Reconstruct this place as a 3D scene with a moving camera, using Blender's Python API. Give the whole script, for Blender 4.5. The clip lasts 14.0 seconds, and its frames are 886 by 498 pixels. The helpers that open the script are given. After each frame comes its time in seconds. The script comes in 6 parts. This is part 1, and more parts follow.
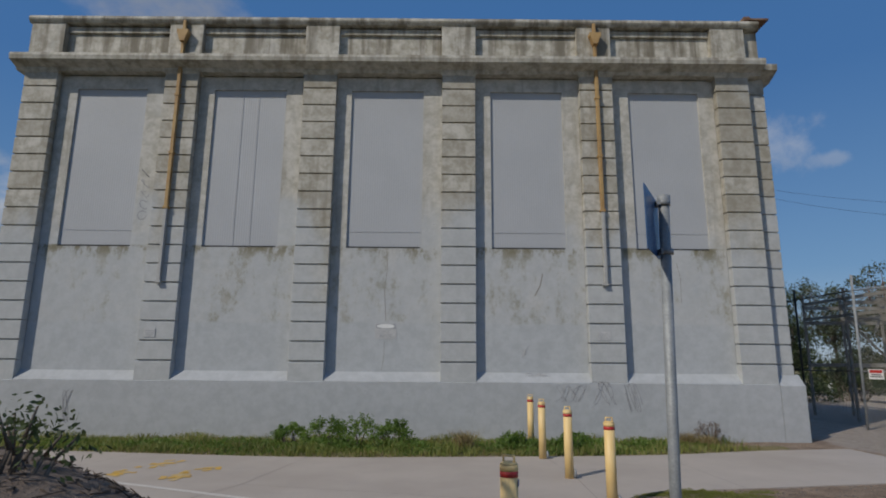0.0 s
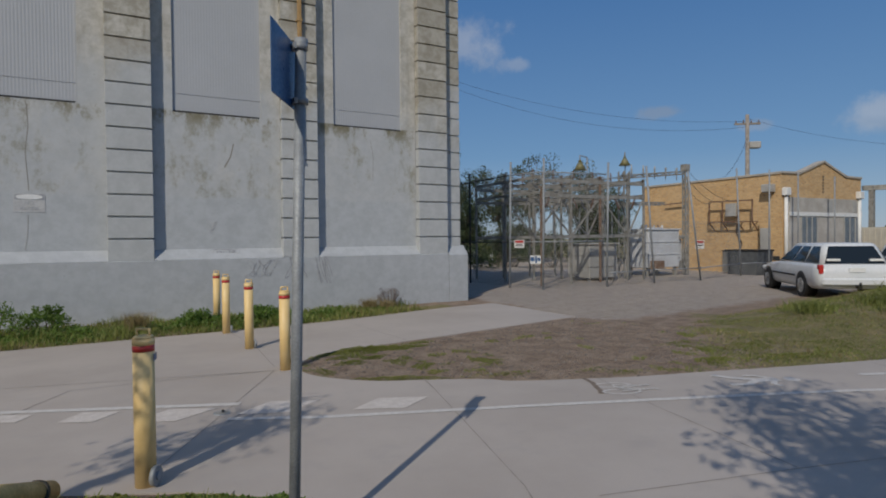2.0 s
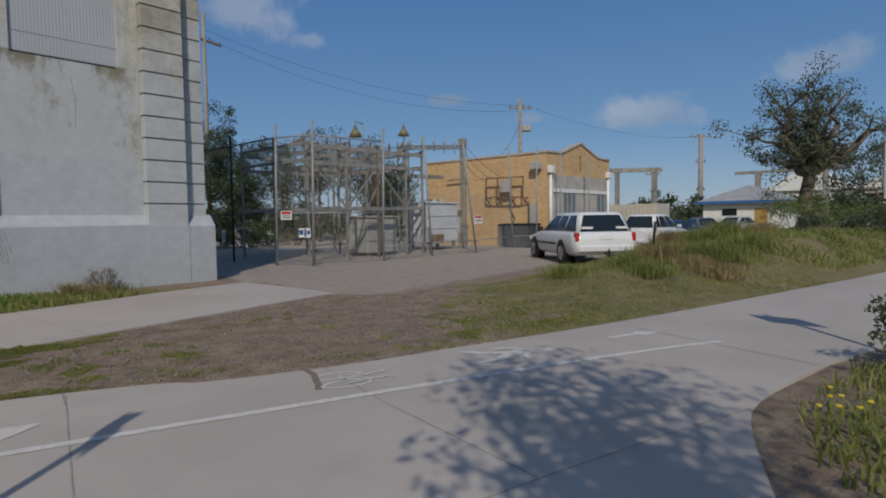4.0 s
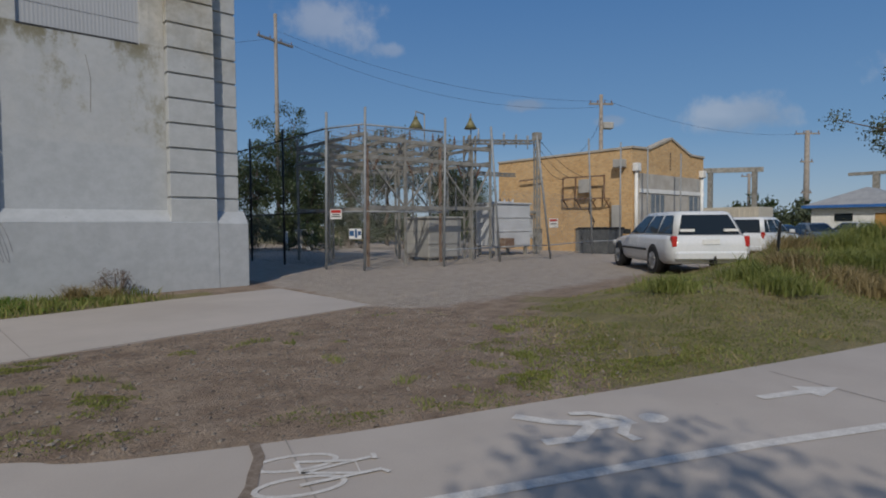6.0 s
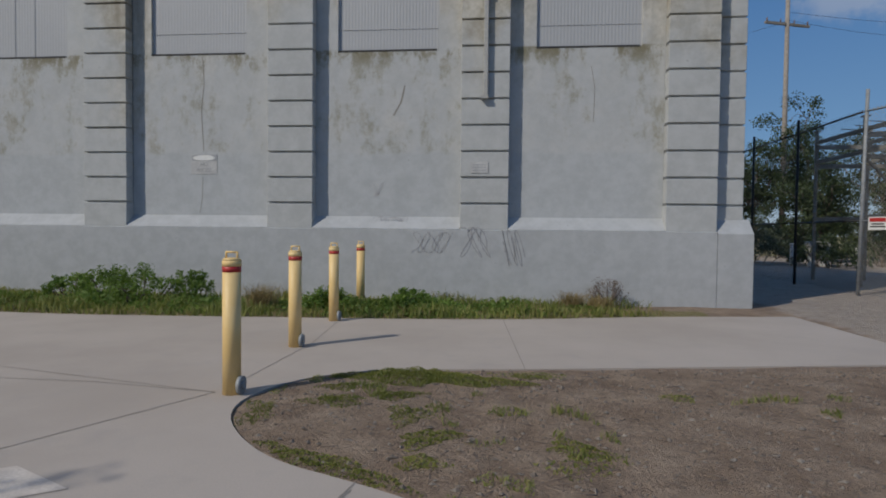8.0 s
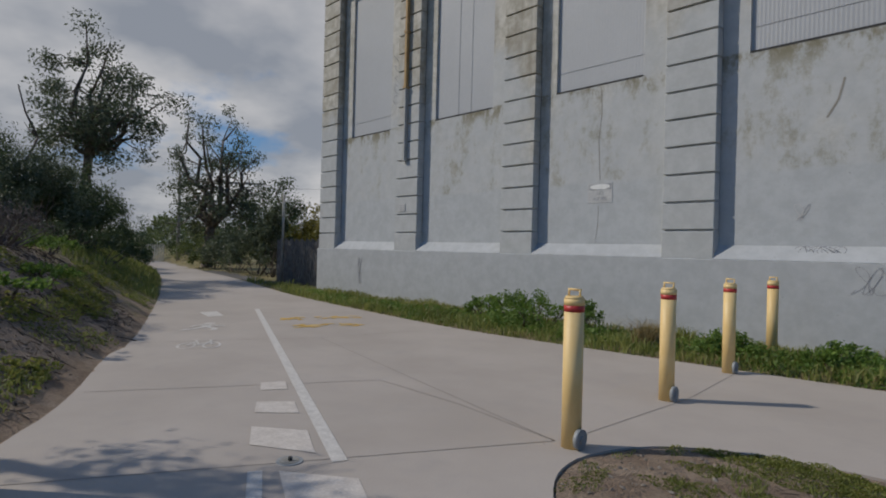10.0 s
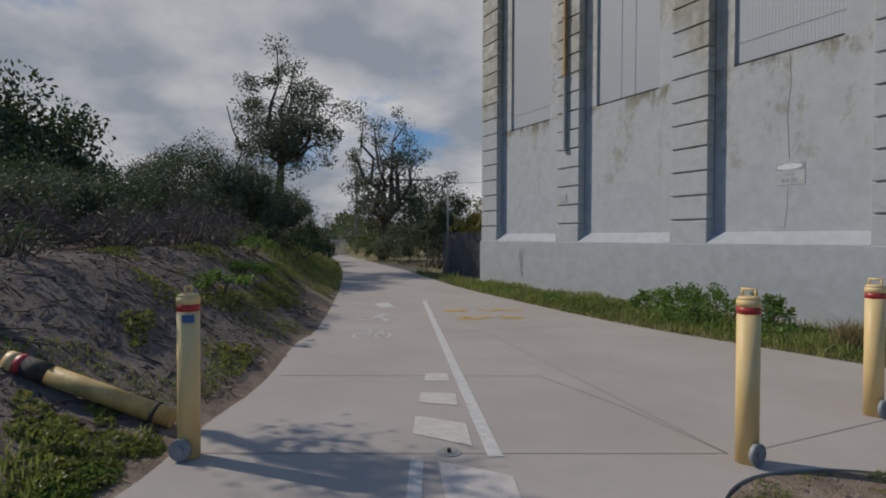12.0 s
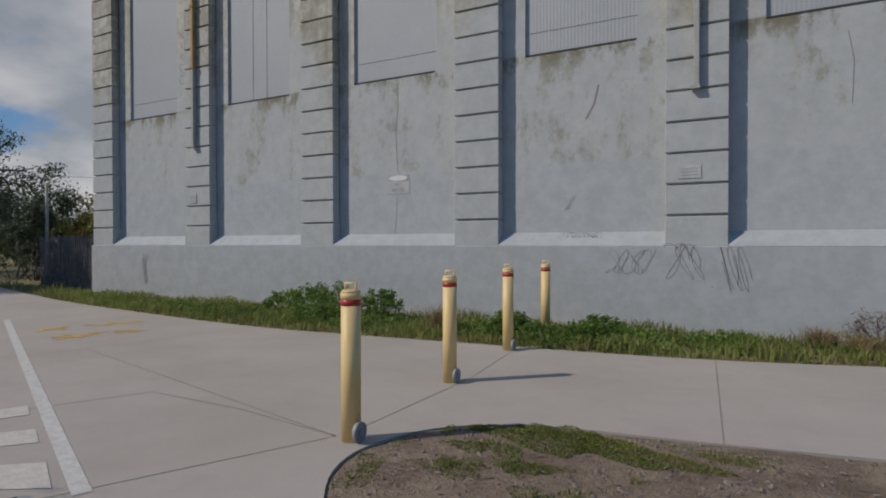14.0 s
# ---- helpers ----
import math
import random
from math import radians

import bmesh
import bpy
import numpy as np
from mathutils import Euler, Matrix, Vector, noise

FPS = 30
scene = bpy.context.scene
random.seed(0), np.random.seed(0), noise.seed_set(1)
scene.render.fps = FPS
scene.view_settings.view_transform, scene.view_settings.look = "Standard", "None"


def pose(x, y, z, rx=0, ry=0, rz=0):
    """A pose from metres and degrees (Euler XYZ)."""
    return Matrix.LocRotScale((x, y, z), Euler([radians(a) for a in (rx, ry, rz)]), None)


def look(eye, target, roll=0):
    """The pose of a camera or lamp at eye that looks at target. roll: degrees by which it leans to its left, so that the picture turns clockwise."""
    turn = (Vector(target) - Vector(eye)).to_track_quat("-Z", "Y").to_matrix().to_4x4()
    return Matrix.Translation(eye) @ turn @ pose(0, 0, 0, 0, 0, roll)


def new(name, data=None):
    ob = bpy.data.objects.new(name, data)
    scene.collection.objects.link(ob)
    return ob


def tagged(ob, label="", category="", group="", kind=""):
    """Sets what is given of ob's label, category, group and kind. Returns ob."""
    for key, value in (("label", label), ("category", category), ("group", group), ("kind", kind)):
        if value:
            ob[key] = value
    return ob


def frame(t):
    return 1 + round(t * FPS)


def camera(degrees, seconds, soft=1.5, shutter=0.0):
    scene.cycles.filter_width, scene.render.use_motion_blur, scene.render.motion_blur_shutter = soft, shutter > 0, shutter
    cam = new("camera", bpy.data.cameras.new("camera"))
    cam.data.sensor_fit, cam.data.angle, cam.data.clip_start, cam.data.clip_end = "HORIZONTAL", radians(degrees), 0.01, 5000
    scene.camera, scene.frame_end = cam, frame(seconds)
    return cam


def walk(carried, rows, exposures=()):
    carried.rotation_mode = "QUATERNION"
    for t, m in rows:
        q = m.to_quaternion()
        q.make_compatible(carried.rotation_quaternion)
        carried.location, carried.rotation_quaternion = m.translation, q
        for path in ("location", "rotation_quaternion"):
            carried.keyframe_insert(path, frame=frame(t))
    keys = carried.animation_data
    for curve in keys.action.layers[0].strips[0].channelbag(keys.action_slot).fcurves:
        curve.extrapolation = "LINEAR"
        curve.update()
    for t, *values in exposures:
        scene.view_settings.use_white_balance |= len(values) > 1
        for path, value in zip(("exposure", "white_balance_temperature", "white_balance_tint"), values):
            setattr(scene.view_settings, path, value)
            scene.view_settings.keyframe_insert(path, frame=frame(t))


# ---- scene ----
cam = camera(75.6, 14.0, soft=1.9)
PATH = [
    (0, (0.399, 0.534, 1.84), (0.404, 2.497, 2.224), 0.4),
    (0.5, (0.446, 0.544, 1.84), (0.487, 2.517, 2.164), 0.3),
    (1, (0.511, 0.548, 1.813), (0.713, 2.528, 2.009), 0.0),
    (1.5, (0.64, 0.565, 1.76), (1.17, 2.492, 1.832), -0.2),
    (2, (0.905, 0.705, 1.718), (1.852, 2.466, 1.686), -0.6),
    (2.5, (1.2, 0.81, 1.642), (2.476, 2.347, 1.558), -0.8),
    (3, (1.713, 0.979, 1.552), (3.167, 2.349, 1.448), -0.8),
    (3.2, (1.892, 1.079, 1.517), (3.383, 2.407, 1.41), -0.8),
    (5.5, (4.063, 2.537, 1.272), (5.521, 3.901, 1.164), -0.6),
    (6, (4.441, 2.887, 1.247), (5.745, 4.401, 1.162), -0.4),
    (6.5, (4.646, 3.292, 1.219), (5.612, 5.042, 1.156), -0.5),
    (7, (4.683, 3.662, 1.28), (5.18, 5.598, 1.208), -0.3),
    (7.5, (4.738, 3.884, 1.294), (4.829, 5.88, 1.214), 0.2),
    (8, (4.707, 4.167, 1.282), (4.517, 6.157, 1.223), 0.6),
    (8.5, (4.811, 4.418, 1.282), (4.329, 6.358, 1.252), 0.5),
    (9, (4.927, 4.662, 1.307), (4.07, 6.469, 1.32), 0.0),
    (9.2, (4.878, 4.761, 1.313), (3.875, 6.491, 1.332), 0.6),
    (11.3, (4.972, 5.029, 1.436), (3.228, 6.008, 1.408), 0.3),
    (11.5, (4.968, 5.024, 1.434), (3.211, 5.978, 1.402), 0.4),
    (12, (4.978, 5.02, 1.432), (3.204, 5.942, 1.393), 0.2),
    (12.5, (4.98, 5.034, 1.428), (3.227, 5.995, 1.38), 0.1),
    (13, (4.993, 5.068, 1.422), (3.345, 6.199, 1.366), 0.2),
    (13.5, (5.026, 5.133, 1.41), (3.647, 6.58, 1.363), 0.3),
    (14, (5.104, 5.184, 1.397), (4.169, 6.952, 1.374), -0.1),
]
walk(cam, [(t, look(eye, target, roll)) for t, eye, target, roll in PATH])

# ---- world, sun, exposure ----
SUN_AZ = math.atan2(-0.66, -0.75)
SUN_EL = radians(40)
scene.view_settings.exposure = 0.0
world = bpy.data.worlds.new("world")
scene.world = world
world.use_nodes = True


def build_sky():
    nt = world.node_tree
    n, l = nt.nodes, nt.links
    n.clear()
    out = n.new("ShaderNodeOutputWorld")
    bg = n.new("ShaderNodeBackground")
    bg.inputs["Strength"].default_value = SKY
    sky = n.new("ShaderNodeTexSky")
    sky.sky_type = "NISHITA"
    sky.sun_disc = False
    sky.sun_elevation = SUN_EL
    sky.sun_rotation = math.pi / 2 - SUN_AZ
    sky.ozone_density = 3.0
    sky.dust_density = 0.25
    tc = n.new("ShaderNodeTexCoord")
    sep = n.new("ShaderNodeSeparateXYZ")
    l.new(tc.outputs["Generated"], sep.inputs[0])

    def m(op, a, b=None, clamp=False):
        k = n.new("ShaderNodeMath")
        k.operation, k.use_clamp = op, clamp
        for i, v in enumerate((a, b)):
            if v is None:
                continue
            if hasattr(v, "is_linked"):
                l.new(v, k.inputs[i])
            else:
                k.inputs[i].default_value = v
        return k.outputs[0]

    # cloud sheet seen in perspective: direction divided by its height
    zz = m("MAXIMUM", sep.outputs["Z"], 0.0)
    den = m("ADD", zz, 0.30)
    comb = n.new("ShaderNodeCombineXYZ")
    l.new(m("DIVIDE", sep.outputs["X"], den), comb.inputs[0])
    l.new(m("DIVIDE", sep.outputs["Y"], den), comb.inputs[1])
    no = n.new("ShaderNodeTexNoise")
    no.inputs["Scale"].default_value, no.inputs["Detail"].default_value, no.inputs["Roughness"].default_value = 1.25, 7, 0.55
    l.new(comb.outputs[0], no.inputs["Vector"])
    # more cloud towards the west
    west = m("MULTIPLY", m("ADD", sep.outputs["X"], 0.10), -0.24, False)
    cover = m("ADD", no.outputs["Fac"], m("MAXIMUM", west, -0.14))
    mask = n.new("ShaderNodeMapRange")
    mask.interpolation_type = "SMOOTHSTEP"
    mask.inputs["From Min"].default_value, mask.inputs["From Max"].default_value = 0.545, 0.66
    l.new(cover, mask.inputs["Value"])
    shade = n.new("ShaderNodeTexNoise")
    shade.inputs["Scale"].default_value, shade.inputs["Detail"].default_value = 1.7, 5
    mp = n.new("ShaderNodeVectorMath")
    mp.operation = "ADD"
    mp.inputs[1].default_value = (3.1, 0.4, 0)
    l.new(comb.outputs[0], mp.inputs[0])
    l.new(mp.outputs[0], shade.inputs["Vector"])
    ramp = n.new("ShaderNodeValToRGB")
    ramp.color_ramp.elements[0].position, ramp.color_ramp.elements[0].color = 0.40, (3.1, 3.3, 3.7, 1)
    ramp.color_ramp.elements[1].position, ramp.color_ramp.elements[1].color = 0.62, (6.7, 6.55, 6.5, 1)
    l.new(shade.outputs["Fac"], ramp.inputs["Fac"])
    mix = n.new("ShaderNodeMix")
    mix.data_type = "RGBA"
    # the few small clouds of the blue side: centre, half width and half height as tangents
    ragged = n.new("ShaderNodeTexNoise")
    ragged.inputs["Scale"].default_value, ragged.inputs["Detail"].default_value, ragged.inputs["Roughness"].default_value = 16.0, 6, 0.6
    l.new(tc.outputs["Generated"], ragged.inputs["Vector"])
    puffs = None
    for centre, wide, tall, dense in PUFFS:
        c = Vector(centre).normalized()
        side = Vector((-c.y, c.x, 0)).normalized()
        rise = c.cross(side)
        ends = []
        for axis, half in ((side, wide), (rise, tall)):
            dot = n.new("ShaderNodeVectorMath")
            dot.operation = "DOT_PRODUCT"
            l.new(tc.outputs["Generated"], dot.inputs[0])
            dot.inputs[1].default_value = axis / half
            ends.append(m("POWER", m("ABSOLUTE", dot.outputs["Value"]), 2.0))
        ahead = n.new("ShaderNodeVectorMath")
        ahead.operation = "DOT_PRODUCT"
        l.new(tc.outputs["Generated"], ahead.inputs[0])
        ahead.inputs[1].default_value = c
        r = m("ADD", m("SQRT", m("ADD", ends[0], ends[1])), m("MULTIPLY", m("SUBTRACT", ragged.outputs["Fac"], 0.5), 2.2))
        pm = n.new("ShaderNodeMapRange")
        pm.interpolation_type = "SMOOTHSTEP"
        for key, v in (("From Min", 1.05), ("From Max", 0.35), ("To Min", 0.0), ("To Max", dense)):
            pm.inputs[key].default_value = v
        l.new(r, pm.inputs["Value"])
        one = m("MULTIPLY", pm.outputs[0], m("GREATER_THAN", ahead.outputs["Value"], 0.5))
        puffs = one if puffs is None else m("MAXIMUM", puffs, one)
    l.new(m("MAXIMUM", m("MULTIPLY", mask.outputs[0], 0.92), puffs), mix.inputs["Factor"])
    grad = n.new("ShaderNodeValToRGB")
    grad.color_ramp.elements[0].position, grad.color_ramp.elements[0].color = 0.0, (2.9, 4.0, 5.5, 1)
    grad.color_ramp.elements[1].position, grad.color_ramp.elements[1].color = 0.42, (0.52, 1.72, 4.25, 1)
    mid = grad.color_ramp.elements.new(0.14)
    mid.color = (1.25, 2.72, 5.0, 1)
    l.new(zz, grad.inputs["Fac"])
    tint = n.new("ShaderNodeMix")
    tint.data_type = "RGBA"
    tint.inputs["Factor"].default_value = 0.8
    l.new(sky.outputs[0], tint.inputs["A"])
    l.new(grad.outputs[0], tint.inputs["B"])
    l.new(tint.outputs["Result"], mix.inputs["A"])
    l.new(ramp.outputs[0], mix.inputs["B"])
    l.new(mix.outputs["Result"], bg.inputs["Color"])
    l.new(bg.outputs[0], out.inputs[0])


SKY = 0.085
PUFFS = (((0.912, 0.375, 0.163), 0.105, 0.034, 0.36), ((0.468, 0.822, 0.325), 0.085, 0.045, 0.32), ((0.739, 0.643, 0.199), 0.036, 0.012, 0.4), ((0.558, 0.778, 0.289), 0.03, 0.014, 0.25), ((0.968, 0.14, 0.209), 0.09, 0.03, 0.3), ((0.83, 0.54, 0.17), 0.025, 0.01, 0.3))
build_sky()
sun_data = bpy.data.lights.new("sun", "SUN")
sun_data.energy, sun_data.angle, sun_data.color = 2.5, radians(0.6), (1.0, 0.93, 0.82)
sun = new("sun", sun_data)
sun.matrix_world = look((-30 * 0.75, -30 * 0.66, 30), (-30 * 0.75 + math.cos(SUN_AZ + math.pi), -30 * 0.66 + math.sin(SUN_AZ + math.pi), 30 - math.tan(SUN_EL)))

# ---- materials ----


class Nodes:
    def __init__(self, name):
        self.mat = bpy.data.materials.new(name)
        self.mat.use_nodes = True
        self.n, self.l = self.mat.node_tree.nodes, self.mat.node_tree.links
        self.bsdf = self.n["Principled BSDF"]
        self.pos = self.n.new("ShaderNodeNewGeometry").outputs["Position"]

    def put(self, v, socket):
        if hasattr(v, "is_linked"):
            self.l.new(v, socket)
        else:
            socket.default_value = (*v, 1) if isinstance(v, tuple) and len(v) == 3 and socket.type == "RGBA" else v

    def math(self, op, a, b=0.0, clamp=False):
        k = self.n.new("ShaderNodeMath")
        k.operation, k.use_clamp = op, clamp
        self.put(a, k.inputs[0])
        self.put(b, k.inputs[1])
        return k.outputs[0]

    def scaled(self, s):
        k = self.n.new("ShaderNodeVectorMath")
        k.operation = "MULTIPLY"
        self.l.new(self.pos, k.inputs[0])
        k.inputs[1].default_value = s if isinstance(s, tuple) else (s, s, s)
        return k.outputs[0]

    def noise(self, s, detail=4, rough=0.55):
        k = self.n.new("ShaderNodeTexNoise")
        k.inputs["Scale"].default_value, k.inputs["Detail"].default_value, k.inputs["Roughness"].default_value = 1.0, detail, rough
        self.l.new(self.scaled(s), k.inputs["Vector"])
        return k.outputs["Fac"]

    def range(self, v, a, b, c=0.0, d=1.0):
        k = self.n.new("ShaderNodeMapRange")
        k.interpolation_type = "SMOOTHSTEP"
        self.put(v, k.inputs["Value"])
        for name, x in (("From Min", a), ("From Max", b), ("To Min", c), ("To Max", d)):
            k.inputs[name].default_value = x
        return k.outputs[0]

    def mix(self, f, a, b, mode="MIX"):
        k = self.n.new("ShaderNodeMix")
        k.data_type, k.blend_type = "RGBA", mode
        self.put(f, k.inputs["Factor"])
        self.put(a, k.inputs["A"])
        self.put(b, k.inputs["B"])
        return k.outputs["Result"]

    def axis(self, i):
        k = self.n.new("ShaderNodeSeparateXYZ")
        self.l.new(self.pos, k.inputs[0])
        return k.outputs[i]

    def random(self):
        return self.n.new("ShaderNodeObjectInfo").outputs["Random"]

    def island(self):
        return self.n.new("ShaderNodeNewGeometry").outputs["Random Per Island"]

    def finish(self, colour, rough=0.8, metal=0.0, bump=None, strength=0.3, dist=0.01):
        self.put(colour, self.bsdf.inputs["Base Color"])
        self.put(rough, self.bsdf.inputs["Roughness"])
        self.bsdf.inputs["Metallic"].default_value = metal
        if bump is not None:
            b = self.n.new("ShaderNodeBump")
            b.inputs["Strength"].default_value, b.inputs["Distance"].default_value = strength, dist
            self.l.new(bump, b.inputs["Height"])
            self.l.new(b.outputs[0], self.bsdf.inputs["Normal"])
        return self.mat


def surf(name, c1, c2, scale=3.0, fine=60.0, rough=0.8, metal=0.0, strength=0.25, vary=0.0, by="random", speck=0.3):
    """A surface of two colours in large patches with a fine grain; vary: how far pieces differ."""
    k = Nodes(name)
    big = k.range(k.noise(scale, 5), 0.35, 0.65)
    grain = k.noise(fine, 3)
    col = k.mix(big, c1, c2)
    col = k.mix(k.range(grain, 0.3, 0.7, 0.0, speck), col, tuple(c * 0.6 for c in c1))
    if vary:
        r = k.random() if by == "random" else k.island()
        col = k.mix(k.math("MULTIPLY", r, vary), col, tuple(c * 0.35 for c in c2))
    return k.finish(col, k.range(grain, 0.2, 0.8, max(rough - 0.1, 0.05), min(rough + 0.1, 1)), metal, grain, strength, 0.004)


def facade_mat(name, tone, weather=1.0, vary=0.0, stained=0.0):
    """Grey paint over old render: bare and mossy higher up, streaked with rain."""
    k = Nodes(name)
    z = k.axis(2)
    blotch = k.noise((0.55, 0.55, 0.4), 6, 0.6)
    streak = k.noise((3.2, 3.2, 0.28), 5, 0.6)
    grain = k.noise(38.0, 4)
    mid = k.noise(4.5, 5, 0.65)
    paint = k.mix(k.range(mid, 0.3, 0.7), tuple(c * 0.90 for c in tone), tuple(c * 1.05 for c in tone))
    bare = k.mix(k.range(mid, 0.32, 0.68), (0.33, 0.305, 0.245), (0.56, 0.535, 0.475))
    bare = k.mix(k.range(streak, 0.52, 0.72, 0, 0.75), bare, (0.20, 0.18, 0.13))
    up = k.math("ADD", k.range(z, 2.6, 7.6, 0.0, 0.6), k.math("MULTIPLY", k.math("SUBTRACT", blotch, 0.5), 1.5))
    f = k.math("MULTIPLY", k.range(up, 0.20, 0.52), weather)
    col = k.mix(f, paint, bare)
    top = k.range(z, 9.2, 9.9, 0, 0.8 * weather)
    col = k.mix(k.math("MULTIPLY", top, k.range(streak, 0.40, 0.62)), col, (0.15, 0.13, 0.095))
    # rain and algae stains below the panels, down to the line of a newer coat of paint
    coat = k.range(k.math("ADD", z, k.math("MULTIPLY", k.math("SUBTRACT", streak, 0.5), 0.25)), 2.70, 2.80)
    drip = k.noise((1.15, 1.15, 0.5), 7, 0.72)
    fleck = k.noise((3.4, 3.4, 2.6), 9, 0.8)
    older = k.math("MULTIPLY", k.math("MULTIPLY", coat, k.range(fleck, 0.35, 0.7, 0.1, 0.45)), stained)
    col = k.mix(older, col, (0.50, 0.495, 0.475))
    under = k.math("MULTIPLY", k.range(z, 4.72, 4.60), coat)
    head = k.range(z, 4.15, 4.66)
    st = k.range(k.math("ADD", k.math("ADD", k.math("MULTIPLY", drip, 0.75), k.math("MULTIPLY", fleck, 0.5)), k.math("MULTIPLY", head, 0.07)), 0.63, 0.75, 0, 0.6)
    moss = k.mix(k.range(mid, 0.4, 0.6), (0.20, 0.19, 0.115), (0.29, 0.27, 0.215))
    col = k.mix(k.math("MULTIPLY", k.math("MULTIPLY", st, under), stained), col, moss)
    rim = k.math("MULTIPLY", k.range(z, 4.30, 4.645), k.range(z, 4.70, 4.66))
    col = k.mix(k.math("MULTIPLY", k.math("MULTIPLY", rim, k.range(k.math("ADD", drip, k.math("MULTIPLY", k.math("SUBTRACT", fleck, 0.5), 0.5)), 0.44, 0.60, 0, 0.85)), stained), col, (0.17, 0.15, 0.085))
    spots = k.range(k.noise(9.0, 3, 0.6), 0.70, 0.74, 0, 0.6)
    col = k.mix(spots, col, tuple(c * 0.6 for c in tone))
    if vary:
        col = k.mix(k.math("MULTIPLY", k.random(), k.math("MULTIPLY", f, vary)), col, (0.24, 0.215, 0.165))
    bump = k.math("ADD", k.math("MULTIPLY", grain, 0.4), mid)
    return k.finish(col, 0.75, 0, bump, 0.25, 0.006)


def concrete_mat():
    k = Nodes("path_concrete")
    big = k.noise(0.45, 5, 0.6)
    mid = k.noise(2.5, 6, 0.6)
    grain = k.noise(90.0, 3)
    broom = k.noise((14.0, 220.0, 10.0), 2)
    col = k.mix(k.range(big, 0.3, 0.7), (0.37, 0.322, 0.28), (0.44, 0.387, 0.342))
    col = k.mix(k.range(mid, 0.52, 0.75, 0, 0.4), col, (0.34, 0.31, 0.285))
    col = k.mix(k.range(grain, 0.35, 0.7, 0, 0.25), col, (0.30, 0.28, 0.26))
    col = k.mix(k.range(k.noise(11.0, 2), 0.74, 0.8, 0, 0.5), col, (0.18, 0.16, 0.15))
    return k.finish(col, 0.85, 0, k.math("ADD", k.math("MULTIPLY", broom, 0.5), grain), 0.2, 0.003)


def ground_mat():
    k = Nodes("ground_soil")
    att = k.n.new("ShaderNodeVertexColor")
    att.layer_name = "zone"
    sp = k.n.new("ShaderNodeSeparateColor")
    k.l.new(att.outputs[0], sp.inputs[0])
    mid, fine, peb = k.noise(2.6, 8, 0.72), k.noise(45.0, 4, 0.7), k.noise(24.0, 2)
    col = k.mix(k.range(mid, 0.3, 0.7), (0.235, 0.162, 0.110), (0.43, 0.325, 0.238))
    gravel = k.mix(k.range(mid, 0.3, 0.7), (0.40, 0.335, 0.275), (0.50, 0.425, 0.355))
    sand = k.mix(k.range(mid, 0.3, 0.7), (0.20, 0.15, 0.118), (0.35, 0.275, 0.222))
    grass = k.mix(k.range(mid, 0.3, 0.7), (0.20, 0.18, 0.062), (0.32, 0.26, 0.125))
    wob = k.math("MULTIPLY", k.math("SUBTRACT", k.noise(2.4, 6, 0.7), 0.5), 1.1)
    col = k.mix(k.range(k.math("ADD", sp.outputs[2], wob), 0.35, 0.65), col, gravel)
    col = k.mix(k.range(k.math("ADD", sp.outputs[1], wob), 0.35, 0.65), col, sand)
    col = k.mix(k.range(k.math("ADD", sp.outputs[0], wob), 0.38, 0.66), col, grass)
    col = k.mix(k.range(k.noise(7.0, 6, 0.75), 0.50, 0.68, 0, 0.45), col, (0.125, 0.09, 0.064))
    col = k.mix(k.range(fine, 0.45, 0.75, 0, 0.5), col, (0.09, 0.07, 0.055))
    col = k.mix(k.range(peb, 0.66, 0.72, 0, 0.45), col, (0.36, 0.32, 0.28))
    return k.finish(col, 0.95, 0, k.math("ADD", k.math("MULTIPLY", fine, 1.3), k.math("MULTIPLY", mid, 2.5)), 1.0, 0.035)


def brick_mat():
    k = Nodes("cream_brick")
    tc = k.n.new("ShaderNodeTexCoord")
    br = k.n.new("ShaderNodeTexBrick")
    comb = k.n.new("ShaderNodeCombineXYZ")
    k.l.new(k.math("ADD", k.axis(0), k.axis(1)), comb.inputs[0])
    k.l.new(k.axis(2), comb.inputs[1])
    k.l.new(comb.outputs[0], br.inputs["Vector"])
    br.inputs["Scale"].default_value = 1.0
    br.inputs["Brick Width"].default_value, br.inputs["Row Height"].default_value, br.inputs["Mortar Size"].default_value = 0.24, 0.086, 0.008
    br.inputs["Color1"].default_value, br.inputs["Color2"].default_value, br.inputs["Mortar"].default_value = (0.62, 0.40, 0.185, 1), (0.48, 0.29, 0.12, 1), (0.42, 0.34, 0.24, 1)
    mid = k.noise(0.8, 5)
    col = k.mix(k.range(mid, 0.35, 0.7, 0, 0.35), br.outputs["Color"], (0.60, 0.44, 0.26))
    col = k.mix(k.range(k.noise(9.0, 1), 0.66, 0.7, 0, 0.6), col, (0.28, 0.16, 0.07))
    return k.finish(col, 0.85, 0, br.outputs["Fac"], -0.3, 0.01)


